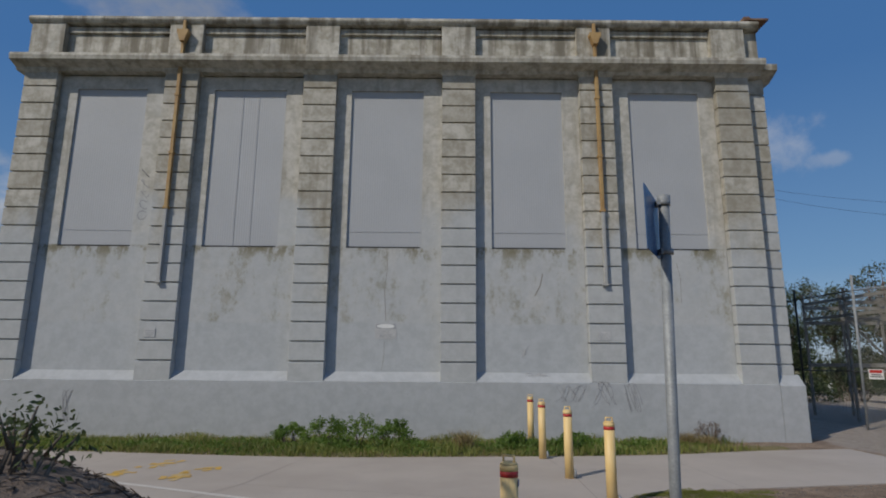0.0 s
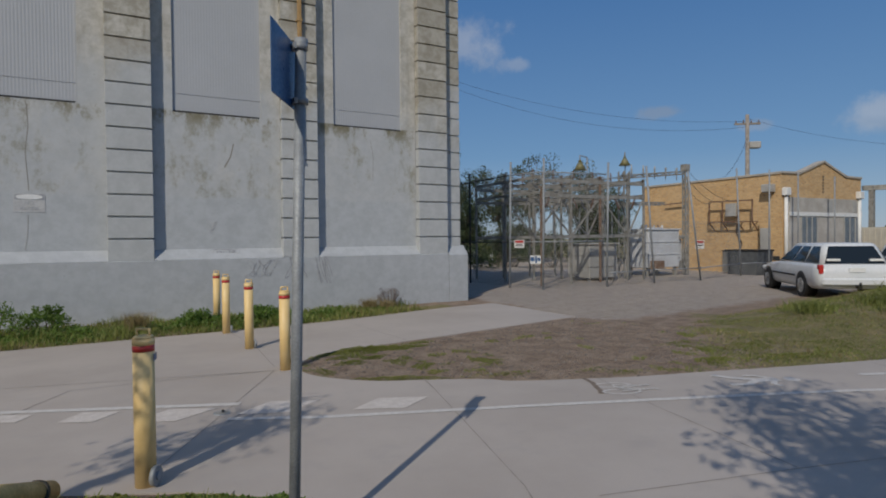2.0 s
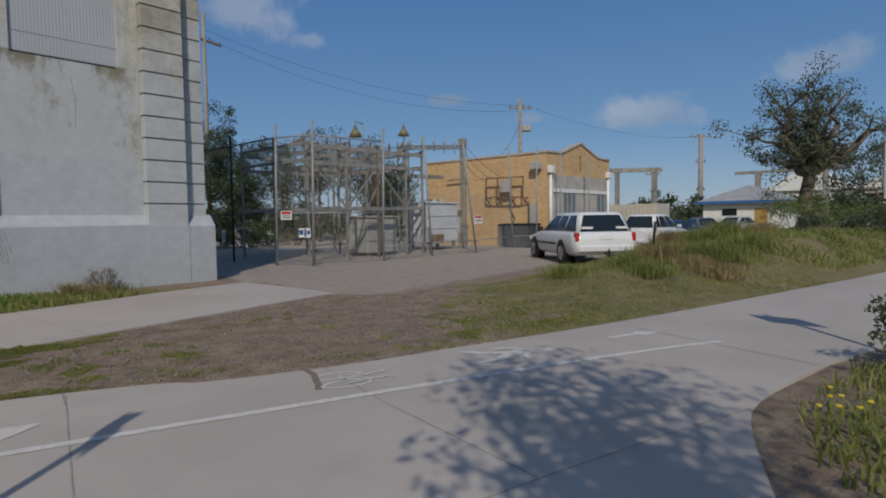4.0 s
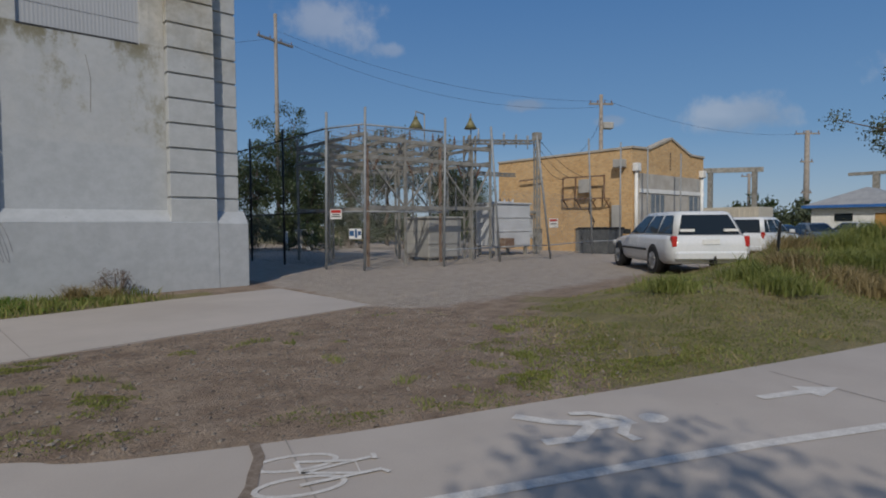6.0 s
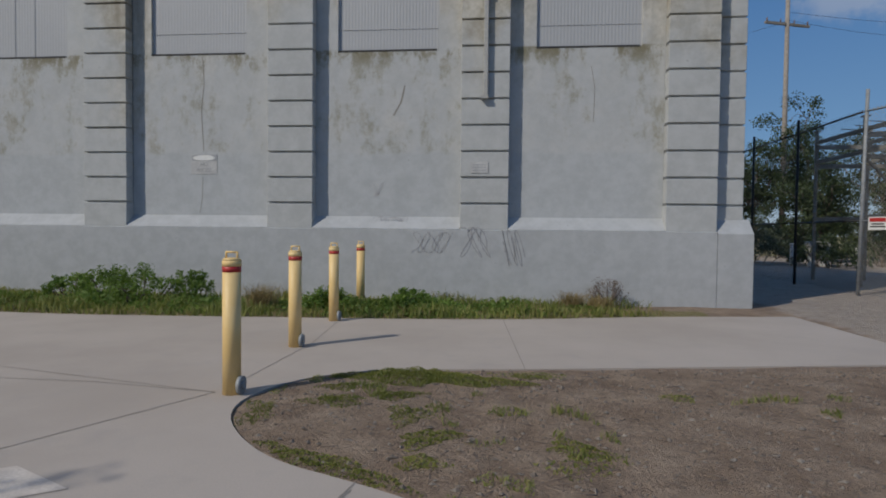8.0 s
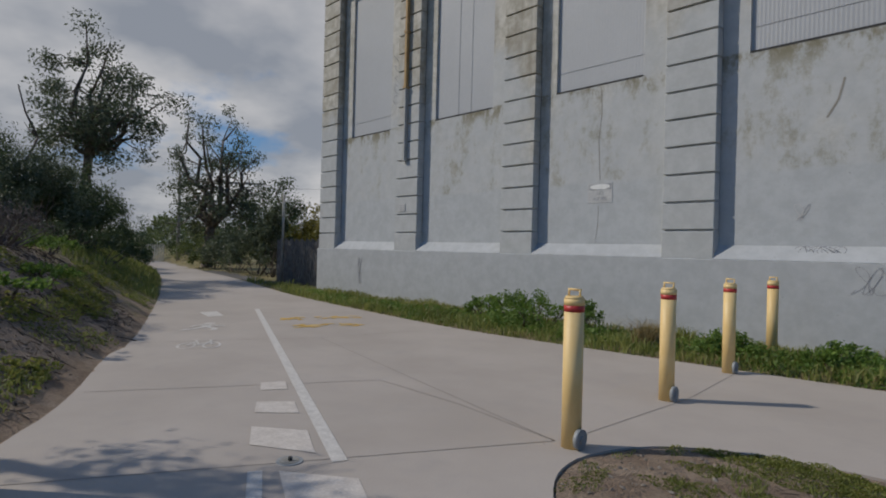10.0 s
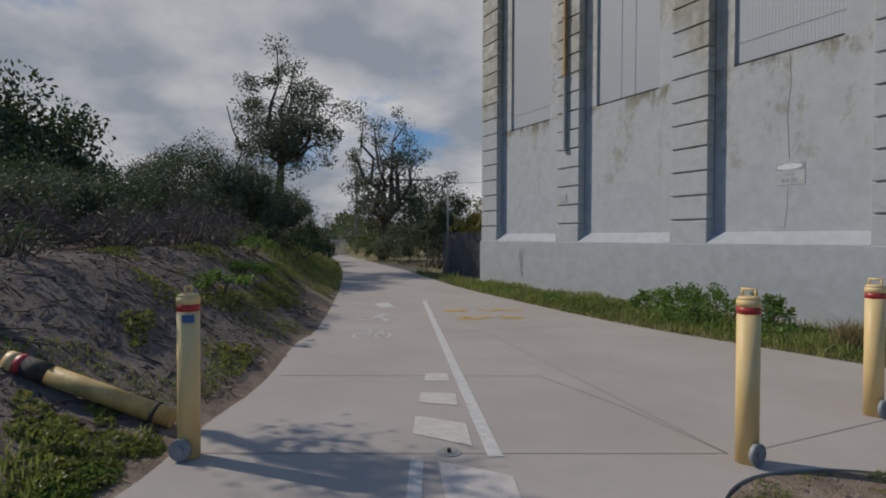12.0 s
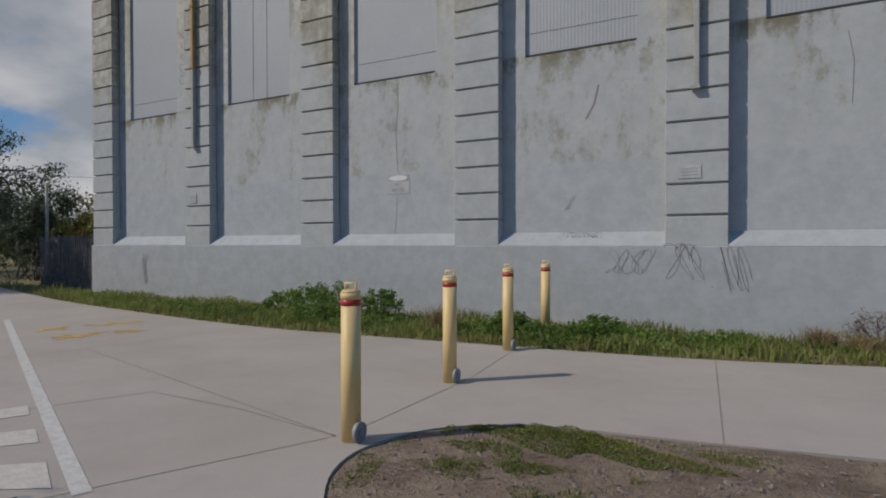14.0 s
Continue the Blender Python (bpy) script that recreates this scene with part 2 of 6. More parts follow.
def leaf_mat(name, c1, c2, trans=0.25):
    k = Nodes(name)
    col = k.mix(k.island(), c1, c2)
    col = k.mix(k.range(k.noise(0.9, 3), 0.35, 0.65, 0, 0.5), col, tuple(0.55 * c for c in c1))
    k.finish(col, 0.55)
    tr = k.n.new("ShaderNodeBsdfTranslucent")
    k.put(col, tr.inputs["Color"])
    mx = k.n.new("ShaderNodeMixShader")
    mx.inputs[0].default_value = trans
    k.l.new(k.bsdf.outputs[0], mx.inputs[1])
    k.l.new(tr.outputs[0], mx.inputs[2])
    k.l.new(mx.outputs[0], k.n["Material Output"].inputs["Surface"])
    return k.mat


def glass_mat(name, tint):
    k = Nodes(name)
    return k.finish(tint, 0.06)


WALL = facade_mat("painted_render", (0.425, 0.443, 0.455), 0.9, 0.0, 1.0)
PLINTH = facade_mat("painted_plinth", (0.405, 0.42, 0.432), 0.0)
BLOCK = facade_mat("weathered_block", (0.44, 0.452, 0.452), 0.95, 0.6)
PANEL = surf("grey_sheet_metal", (0.39, 0.402, 0.42), (0.41, 0.422, 0.44), 0.8, 20, 0.6, 0.0, 0.02, speck=0.05)
NEARBLACK = surf("near_black", (0.03, 0.03, 0.032), (0.05, 0.05, 0.05), 3, 40)
CONC = concrete_mat()
GROUND = ground_mat()
BRICK = brick_mat()
YELLOW = surf("cream_yellow_paint", (0.76, 0.53, 0.22), (0.80, 0.585, 0.27), 3, 50, 0.5, 0, 0.03, speck=0.06)
RED = surf("red_band", (0.45, 0.03, 0.03), (0.55, 0.05, 0.04), 9, 60, 0.45)
BLACKP = surf("burnt_black_paint", (0.03, 0.028, 0.025), (0.08, 0.065, 0.04), 9, 60, 0.8)
GALV = surf("galvanised_steel", (0.26, 0.275, 0.285), (0.34, 0.355, 0.365), 9, 80, 0.6, 0.25, 0.1)
OLDSTEEL = surf("aged_steel", (0.24, 0.225, 0.195), (0.36, 0.35, 0.32), 4, 60, 0.7, 0.2)
RUST = surf("rusty_steel", (0.16, 0.08, 0.045), (0.28, 0.20, 0.14), 5, 60, 0.85, 0.1)
BLACKSTEEL = surf("black_steel", (0.018, 0.02, 0.02), (0.03, 0.03, 0.03), 5, 60, 0.5, 0.2)
PIPE_OCHRE = surf("rust_ochre_pipe", (0.36, 0.215, 0.085), (0.47, 0.31, 0.13), 2.2, 40, 0.7)
PIPE_GREY = surf("grey_pipe_paint", (0.38, 0.375, 0.36), (0.43, 0.43, 0.42), 4, 40, 0.7)
WHITE = surf("white_paint", (0.72, 0.72, 0.70), (0.80, 0.80, 0.78), 5, 60, 0.5)
LINEPAINT = surf("worn_line_paint", (0.53, 0.50, 0.465), (0.63, 0.60, 0.56), 14, 60, 0.8)
FADED = surf("faded_marking", (0.54, 0.485, 0.435), (0.62, 0.565, 0.51), 10, 50, 0.85)
YELLOWMARK = surf("yellow_marking", (0.62, 0.42, 0.12), (0.52, 0.42, 0.26), 8, 60, 0.85)
SEAL = surf("joint_sealant", (0.25, 0.225, 0.20), (0.33, 0.30, 0.27), 6, 60, 0.9)
BLUESIGN = surf("blue_sign_sheet", (0.03, 0.09, 0.22), (0.05, 0.13, 0.28), 3, 50, 0.35)
TRUNK = surf("bark", (0.10, 0.075, 0.055), (0.19, 0.155, 0.125), 5, 35, 0.9, 0, 0.6)
TIMBER = surf("weathered_timber", (0.27, 0.235, 0.20), (0.37, 0.335, 0.30), 5, 50, 0.9, 0, 0.4, 0.3)
CARWHITE = surf("white_car_paint", (0.60, 0.62, 0.63), (0.64, 0.65, 0.66), 2, 30, 0.25, 0, 0.0, speck=0.0)
CARBLUE = surf("dark_blue_car_paint", (0.02, 0.05, 0.11), (0.03, 0.06, 0.13), 2, 30, 0.2, 0, 0.0)
CARGREY = surf("grey_car_paint", (0.12, 0.15, 0.19), (0.14, 0.17, 0.21), 2, 30, 0.25, 0, 0.0)
TYRE = surf("tyre_rubber", (0.018, 0.018, 0.018), (0.028, 0.028, 0.028), 9, 60, 0.85)
ALLOY = surf("alloy_rim", (0.42, 0.43, 0.44), (0.5, 0.5, 0.5), 9, 60, 0.3, 0.8, 0.0)
GLASS = glass_mat("dark_window_glass", (0.015, 0.02, 0.024))
TAIL = surf("red_tail_lamp", (0.42, 0.02, 0.02), (0.5, 0.04, 0.03), 9, 60, 0.2)
XGREY = surf("grey_enamel", (0.36, 0.35, 0.325), (0.43, 0.42, 0.40), 2.5, 40, 0.6)
XWHITE = surf("pale_enamel", (0.55, 0.56, 0.57), (0.64, 0.65, 0.66), 2.0, 40, 0.5)
PORCELAIN = surf("insulator_glaze", (0.14, 0.08, 0.055), (0.20, 0.12, 0.08), 9, 60, 0.3)
LEAF_GREY = leaf_mat("grey_green_leaf", (0.075, 0.10, 0.05), (0.16, 0.185, 0.11), 0.35)
LEAF_DARK = leaf_mat("dark_leaf", (0.045, 0.072, 0.026), (0.105, 0.14, 0.052), 0.35)
LEAF_LIGHT = leaf_mat("light_leaf", (0.11, 0.15, 0.035), (0.21, 0.24, 0.07))
LEAF_YELLOW = leaf_mat("yellow_green_leaf", (0.15, 0.14, 0.02), (0.30, 0.25, 0.04))
GRASS = leaf_mat("grass_blade", (0.19, 0.235, 0.05), (0.37, 0.37, 0.12), 0.45)
MOSSY = leaf_mat("mat_plant_leaf", (0.155, 0.205, 0.035), (0.33, 0.31, 0.085), 0.4)
GRASS_DRY = leaf_mat("dry_grass_blade", (0.28, 0.215, 0.09), (0.44, 0.35, 0.18), 0.35)
WEED = leaf_mat("weed_leaf", (0.11, 0.205, 0.032), (0.24, 0.34, 0.075), 0.45)
TWIG = surf("dry_twig", (0.13, 0.10, 0.085), (0.20, 0.165, 0.14), 9, 60, 0.95)
INK = surf("faded_marker_ink", (0.24, 0.24, 0.255), (0.32, 0.32, 0.335), 9, 60, 0.8)

# ---- mesh helpers ----


def part(name, bm, material, parent, label=""):
    me = bpy.data.meshes.new(name)
    bm.to_mesh(me)
    bm.free()
    me.materials.append(material)
    ob = new(name, me)
    ob.parent = parent
    if label:
        ob["label"] = label
    return ob


def thing(name, at, label, category, group="", kind="", turn=0.0):
    ob = new(name)
    ob.empty_display_size = 0.2
    ob.matrix_basis = pose(*at, 0, 0, turn)
    return tagged(ob, label, category, group, kind)


def solid(name, bm, material, label, category, group="", kind="", at=None, turn=0.0):
    ob = part(name, bm, material, None)
    if at:
        ob.matrix_basis = pose(*at, 0, 0, turn)
    return tagged(ob, label, category, group, kind)


def box(bm, x0, y0, z0, x1, y1, z1, bevel=0.0):
    r = bmesh.ops.create_cube(bm, size=1.0, matrix=Matrix.Translation(((x0 + x1) / 2, (y0 + y1) / 2, (z0 + z1) / 2)) @ Matrix.Diagonal((abs(x1 - x0), abs(y1 - y0), abs(z1 - z0), 1)))
    if bevel:
        es = {e for v in r["verts"] for e in v.link_edges}
        bmesh.ops.bevel(bm, geom=list(es), offset=bevel, segments=1, affect="EDGES")
    return bm


def beam(bm, p, q, w, h=None):
    p, q = Vector(p), Vector(q)
    m = (q - p).to_track_quat("Z", "Y").to_matrix()
    a, b = m @ Vector((w / 2, 0, 0)), m @ Vector((0, (h or w) / 2, 0))
    lo = [bm.verts.new(p + s * a + t * b) for s, t in ((-1, -1), (1, -1), (1, 1), (-1, 1))]
    hi = [bm.verts.new(q + s * a + t * b) for s, t in ((-1, -1), (1, -1), (1, 1), (-1, 1))]
    bm.faces.new(lo[::-1])
    bm.faces.new(hi)
    for i in range(4):
        bm.faces.new((lo[i], lo[(i + 1) % 4], hi[(i + 1) % 4], hi[i]))
    return bm


def rod(bm, p, q, r, r2=None, seg=8):
    p, q = Vector(p), Vector(q)
    m = (q - p).to_track_quat("Z", "Y").to_matrix()
    r2 = r if r2 is None else r2
    ways = [m @ Vector((math.cos(2 * math.pi * i / seg), math.sin(2 * math.pi * i / seg), 0)) for i in range(seg)]
    lo = [bm.verts.new(p + w * r) for w in ways]
    hi = [bm.verts.new(q + w * r2) for w in ways]
    for i in range(seg):
        bm.faces.new((lo[i], lo[(i + 1) % seg], hi[(i + 1) % seg], hi[i])).smooth = True
    bm.faces.new(lo[::-1])
    bm.faces.new(hi)
    return bm


def extrude(bm, profile, axis, a, b):
    """A closed outline of (u, v) pairs pushed from a to b along an axis: x -> (y, z), y -> (x, z), z -> (x, y)."""
    def pt(u, v, w):
        return {"x": (w, u, v), "y": (u, w, v), "z": (u, v, w)}[axis]
    lo = [bm.verts.new(pt(u, v, a)) for u, v in profile]
    hi = [bm.verts.new(pt(u, v, b)) for u, v in profile]
    n = len(profile)
    bm.faces.new(lo)
    bm.faces.new(hi[::-1])
    for i in range(n):
        bm.faces.new((lo[i], hi[i], hi[(i + 1) % n], lo[(i + 1) % n]))
    bmesh.ops.recalc_face_normals(bm, faces=bm.faces[:])
    return bm


def B():
    return bmesh.new()


def smooth(a, b, v):
    u = min(max((v - a) / (b - a), 0.0), 1.0)
    return u * u * (3 - 2 * u)


from mathutils import geometry

# ---- ground and paving ----
EDGE_SOUTH = [(-60, 21.5), (-32, 15.9), (-21.3, 13.3), (-11.85, 10.3), (-6.5, 8.4), (-3.3, 7.19), (-2.96, 6.86), (-0.69, 6.02), (0.28, 5.4), (1.4, 4.91), (2.0, 4.25), (2.3, 3.0), (2.6, 1.5), (3.2, -1), (3.6, -8)]
EDGE_BRANCH = [(5.2, -8), (4.5, -1), (4.3, 1.0), (4.6, 1.68), (5.05, 1.9), (5.69, 2.13), (6.46, 2.42), (7.1, 2.6), (7.72, 2.56), (8.92, 2.37), (10.15, 2.02), (18, 0.3), (45, -5)]
EDGE_EAST = [(45, -1.6), (19.3, 2.67), (15.0, 3.62), (11.7, 4.34), (10.5, 4.63), (9.1, 5.0), (8.15, 5.26), (7.29, 5.53), (6.8, 5.66), (6.3, 5.8), (5.6, 6.07), (4.85, 6.4), (4.71, 6.63), (4.01, 6.99), (3.47, 7.21), (3.08, 7.59), (2.83, 8.0), (2.79, 8.43), (3.04, 9.0), (3.67, 9.39), (4.92, 9.54), (6.96, 9.94), (9.4, 10.38)]
EDGE_NORTH = [(9.38, 13.66), (7.1, 13.3), (5.3, 12.72), (3.6, 12.45), (0.2, 12.22), (-2.0, 12.05), (-5.5, 12.45), (-9.0, 12.95), (-12.5, 13.75), (-17.8, 15.15), (-37, 18.9), (-60, 25)]


def rounded(points, close=False):
    """The outline with its corners cut twice, so that it bends gently."""
    for _ in range(2):
        out = [points[0]]
        for a, b in zip(points, points[1:]):
            out += [(a[0] * 0.75 + b[0] * 0.25, a[1] * 0.75 + b[1] * 0.25), (a[0] * 0.25 + b[0] * 0.75, a[1] * 0.25 + b[1] * 0.75)]
        points = out + [points[-1]]
    return points


PAVING = rounded(EDGE_SOUTH) + rounded(EDGE_BRANCH) + rounded(EDGE_EAST) + rounded(EDGE_NORTH)
POLY = np.array(PAVING)


def inside_and_distance(x, y, poly):
    """Signed distance to an outline: negative inside."""
    a, b = poly, np.roll(poly, -1, axis=0)
    ab = b - a
    p = np.array((x, y))
    t = np.clip(((p - a) * ab).sum(1) / np.maximum((ab * ab).sum(1), 1e-9), 0, 1)
    d = np.sqrt(((a + ab * t[:, None] - p) ** 2).sum(1)).min()
    cross = (a[:, 1] > y) != (b[:, 1] > y)
    with np.errstate(divide="ignore", invalid="ignore"):
        xs = a[:, 0] + (y - a[:, 1]) * ab[:, 0] / ab[:, 1]
    return -d if (np.count_nonzero(cross & (x < xs)) % 2) else d


def dune(x, y, d):
    """The sandy bank south of the path."""
    if y > 9.5 - 0.36 * (x + 6) or x > 3.4:
        return 0.0
    amp = 0.45 + 0.80 * smooth(1.0, -2.5, x) * (0.6 + 0.4 * smooth(-30, -8, x))
    h = amp * smooth(-0.25, 2.4, d) + 0.06 * math.exp(-((x + 0.1) ** 2 + (y - 4.0) ** 2) / 0.7) * smooth(0.1, 0.9, d)
    return h * smooth(2.6, 0.6, x) * smooth(0.0, 0.25, d) + 0.10 * smooth(0.3, 1.2, d) * noise.noise((x * 0.7, y * 0.7, 0))


NEAR = {}


def edge_distance(x, y):
    """Signed distance to the paving, remembered on a fine raster."""
    key = (round(x * 14), round(y * 14))
    if key not in NEAR:
        NEAR[key] = inside_and_distance(x, y, POLY)
    return NEAR[key]


def ground_height(x, y):
    d = edge_distance(x, y)
    if d < 0.0:
        return -0.012 - 0.06 * smooth(0.0, 0.35, -d), d
    z = -0.014 + 0.022 * smooth(0.0, 0.4, d) + 0.012 * noise.noise((x * 1.3, y * 1.3, 3))
    z += dune(x, y, d)
    if x > 9 and y > 2:
        # the car park falls away, and a grass bank stands beside it
        z -= 0.18 * smooth(19.5, 25, x) * smooth(16.5, 12.5, y) * smooth(3.0, 9.0, y)
        z -= 0.2 * smooth(22, 29, x)
        bank = smooth(8.6, 14.0, x) * smooth(0.1, 2.2, d) * smooth(9.2, 6.6, y - 0.13 * (x - 12))
        z += (0.36 + 0.44 * smooth(15.2, 20.5, x)) * bank * (0.95 + 0.3 * noise.noise((x * 0.45, y * 0.45, 8)))
    if x > 5 and y < 3:
        z += 0.45 * smooth(0.2, 3.0, d) * smooth(5, 8, x)
    return z, d


def zones(x, y, d):
    """Shares of grass, sand and gravel."""
    grass = sand = gravel = 0.0
    n = noise.noise((x * 0.5, y * 0.5, 5))
    if y > 11.9 and x < 8.2 and d > 0 and y < 16:
        grass = 0.75 if y < 14 else 0.4
    elif 2.5 < x < 12 and 5 < y < 10.5:
        island = smooth(4.6, 3.2, x) * 0.35
        grass = 0.10 + 0.4 * island + 0.75 * smooth(8.2, 10.8, x + (6.8 - y) * 0.9)
    elif x >= 8 and y < 12 - 0.05 * (x - 10) and y > 2.3:
        edge = 8.6 + 0.12 * (x - 12)
        grass = 0.85 * smooth(edge + 0.8, edge - 0.8, y) * smooth(8.2, 11, x)
    elif y <= 3 and x > 4.5:
        grass = 0.8 * smooth(0.25, 0.8, d)
    if x > 8.0 and y > 8.8 + 0.12 * (x - 12):
        gravel = smooth(8.6, 10.2, x + 0.5 * n) * smooth(8.6, 10.6, y - 0.12 * (x - 12))
    if y < 9.5 - 0.36 * (x + 6) and x < 3.4:
        sand = 0.85 * smooth(0.0, 0.5, d) * smooth(-11, -5, x)
        grass = 0.30 + 0.25 * smooth(-4, -9, x) + 0.25 * smooth(3.0, 5.5, d)
    if x < -9 and d > 0:
        grass = 0.75
    if abs(x) > 40 or y > 45 or y < -12:
        grass, gravel = 0.7, 0.0
    return grass, sand, gravel


def steps(stops):
    out = []
    for a, b, s in stops:
        out += list(np.arange(a, b, s))
    return out


def build_ground():
    xs = steps([(-2500, -500, 500), (-500, -100, 100), (-100, -40, 10), (-40, -14, 1.0), (-14, 14, 0.22), (14, 30, 0.5), (30, 60, 3), (60, 120, 12), (120, 600, 80), (600, 2601, 500)])
    ys = steps([(-2500, -500, 500), (-500, -60, 60), (-60, -12, 6), (-12, -4, 0.8), (-4, 15.4, 0.22), (15.4, 30, 1.0), (30, 60, 3), (60, 120, 12), (120, 600, 80), (600, 2601, 500)])
    verts, cols = [], []
    for y in ys:
        for x in xs:
            near = -45 < x < 46 and -10 < y < 27
            z, d = ground_height(x, y) if near else (-0.02 if x < 22 else -0.22, 9.0)
            verts.append((x, y, z))
            cols.append(zones(x, y, d))
    w = len(xs)
    faces = [(j * w + i, j * w + i + 1, (j + 1) * w + i + 1, (j + 1) * w + i) for j in range(len(ys) - 1) for i in range(w - 1)]
    me = bpy.data.meshes.new("ground")
    me.from_pydata(verts, [], faces)
    att = me.color_attributes.new("zone", "FLOAT_COLOR", "POINT")
    att.data.foreach_set("color", np.array([(*c, 1.0) for c in cols], dtype=np.float32).ravel())
    me.polygons.foreach_set("use_smooth", [True] * len(faces))
    me.materials.append(GROUND)
    return tagged(new("ground", me), "bare brown soil, gravel, sand and patchy grass", "ground", kind="structure")


build_ground()


def build_paving():
    bm = B()
    top = [bm.verts.new((x, y, 0.0)) for x, y in PAVING]
    low = [bm.verts.new((x, y, -0.12)) for x, y in PAVING]
    n = len(top)
    for tri in geometry.tessellate_polygon([[Vector((x, y, 0)) for x, y in PAVING]]):
        bm.faces.new([top[i] for i in tri])
    for i in range(n):
        bm.faces.new((top[i], top[(i + 1) % n], low[(i + 1) % n], low[i]))
    bmesh.ops.recalc_face_normals(bm, faces=bm.faces[:])
    return solid("pavement", bm, CONC, "pale concrete shared path, broom finished", "path", kind="structure")


pavement = build_paving()


def strip(bm, points, w, z=0.004):
    """A flat band of width w along a line of points."""
    pts = [Vector((*p, 0)) for p in points]
    rows = []
    for i, p in enumerate(pts):
        d = (pts[min(i + 1, len(pts) - 1)] - pts[max(i - 1, 0)]).normalized()
        s = Vector((-d.y, d.x, 0)) * w / 2
        rows.append((bm.verts.new((p.x + s.x, p.y + s.y, z)), bm.verts.new((p.x - s.x, p.y - s.y, z))))
    for a, b in zip(rows, rows[1:]):
        bm.faces.new((a[0], a[1], b[1], b[0]))
    bmesh.ops.recalc_face_normals(bm, faces=bm.faces[:])
    return bm


def quad(bm, pts, z=0.004):
    f = bm.faces.new([bm.verts.new((x, y, z)) for x, y in pts])
    if f.normal.z < 0:
        f.normal_flip()
    return bm


JOINTS = [[(0.9, 5.31), (2.5, 8.45)], [(2.55, 8.7), (2.61, 10.5), (2.45, 12.25)], [(2.5, 8.45), (-2.57, 9.63)], [(-1.04, 6.22), (0.2, 8.63), (1.38, 8.61), (2.5, 8.45)], [(-2.57, 9.63), (-2.16, 12.05)], [(-2.57, 9.63), (-3.6, 7.3)],
          [(3.92, 6.6), (4.0, 6.99)], [(4.0, 6.9), (3.26, 3.92), (2.5, 2.0)], [(3.6, 3.55), (5.2, 3.16), (6.23, 2.88), (7.1, 2.6)], [(5.88, 5.98), (5.55, 4.8), (5.2, 3.16)], [(4.8, 12.62), (4.98, 9.56)], [(9.6, 4.7), (8.8, 2.4)], [(-6.5, 8.4), (-5.6, 12.45)], [(-9.6, 9.5), (-8.6, 12.9)]]
for line in JOINTS:
    j = strip(B(), line, 0.010, 0.0025)
    part("joint", j, SEAL, pavement)
MARKS = B()
strip(MARKS, [(-6.74, 10.63), (1.85, 7.04)], 0.10)
solid("lane_line", MARKS, LINEPAINT, "solid white painted lane line on the concrete", "road marking", "lane lines")
solid("lane_line", strip(B(), [(1.66, 6.56), (2.46, 6.16), (4.4, 5.46), (5.95, 4.87), (7.08, 4.43), (7.83, 4.13), (8.83, 3.68), (9.33, 3.42)], 0.085), LINEPAINT, "solid white painted lane line on the concrete", "road marking", "lane lines")


def hazard_bars():
    bars = [[(-0.42, 7.62), (-0.34, 7.84), (-0.03, 7.70), (-0.15, 7.48)], [(0.21, 7.27), (0.40, 7.53), (0.74, 7.38), (0.50, 7.11)], [(0.83, 6.93), (1.18, 7.20), (1.62, 7.0), (1.20, 6.74)], [(1.75, 6.67), (2.15, 6.97), (2.62, 6.75), (2.22, 6.47)], [(2.82, 6.24), (3.2, 6.5), (3.7, 6.28), (3.3, 6.02)]]
    for b in bars:
        solid("hazard_bar", quad(B(), b), FADED, "faded pale thermoplastic bar on the concrete", "road marking", "hazard bars")


hazard_bars()

# ---- the grey building ----
PIL_X = (-10.69, -6.96, -3.285, 0.385, 4.015, 7.64)
PIL_W = 0.875
FACE, BACK = 14.55, 14.77
J0, STEP = 1.805, 0.4727
EAST, DEEP = 9.03, 26.0
grey_building = thing("grey_building", (0, 0, 0), "tall grey rendered building with rusticated pilasters and stained cornice", "building")


def facade():
    g = grey_building
    for i in range(5):
        # wall of a bay, with the opening for its panel
        x0, x1 = PIL_X[i] + PIL_W - 0.01, PIL_X[i + 1] + 0.01
        a, b = PANELS[i]
        bm = B()
        box(bm, x0, BACK, 1.2, a, 15.1, 9.3)
        box(bm, b, BACK, 1.2, x1, 15.1, 9.3)
        box(bm, a, BACK, 1.2, b, 15.1, P_LOW)
        box(bm, a, BACK, P_TOP, b, 15.1, 9.3)
        part("wall", bm, WALL, g)
        sill = B()
        extrude(sill, [(FACE - 0.018, 1.337), (BACK + 0.02, 1.585), (BACK + 0.02, 1.337)], "x", x0 + 0.01, x1 - 0.01)
        part("sloping_ledge", sill, PLINTH, g)
    body = B()
    box(body, PIL_X[0] + 0.2, 15.1, 0, EAST - 0.15, DEEP, 10.5)
    part("rear_wall", body, WALL, g)
    plinth = B()
    box(plinth, PIL_X[0] - 0.06, FACE - 0.02, -0.3, 8.53, 15.3, 1.336, 0.012)
    part("plinth", plinth, PLINTH, g)
    corner = B()
    extrude(corner, [(FACE - 0.02, -0.3), (FACE - 0.02, 1.30), (BACK, 1.56), (16, 1.56), (16, -0.3)], "x", 8.532, EAST + 0.10)
    part("plinth", corner, PLINTH, g)
    for x in PIL_X:
        shaft = B()
        box(shaft, x + 0.03, FACE + 0.06, 1.3, x + PIL_W - 0.02, 15.08, 9.36)
        part("pilaster", shaft, BLOCK, g)
    strip_wall = B()
    box(strip_wall, 8.5, BACK + 0.03, 1.4, EAST - 0.02, 16.5, 9.36)
    part("corner_wall", strip_wall, BLOCK, g)


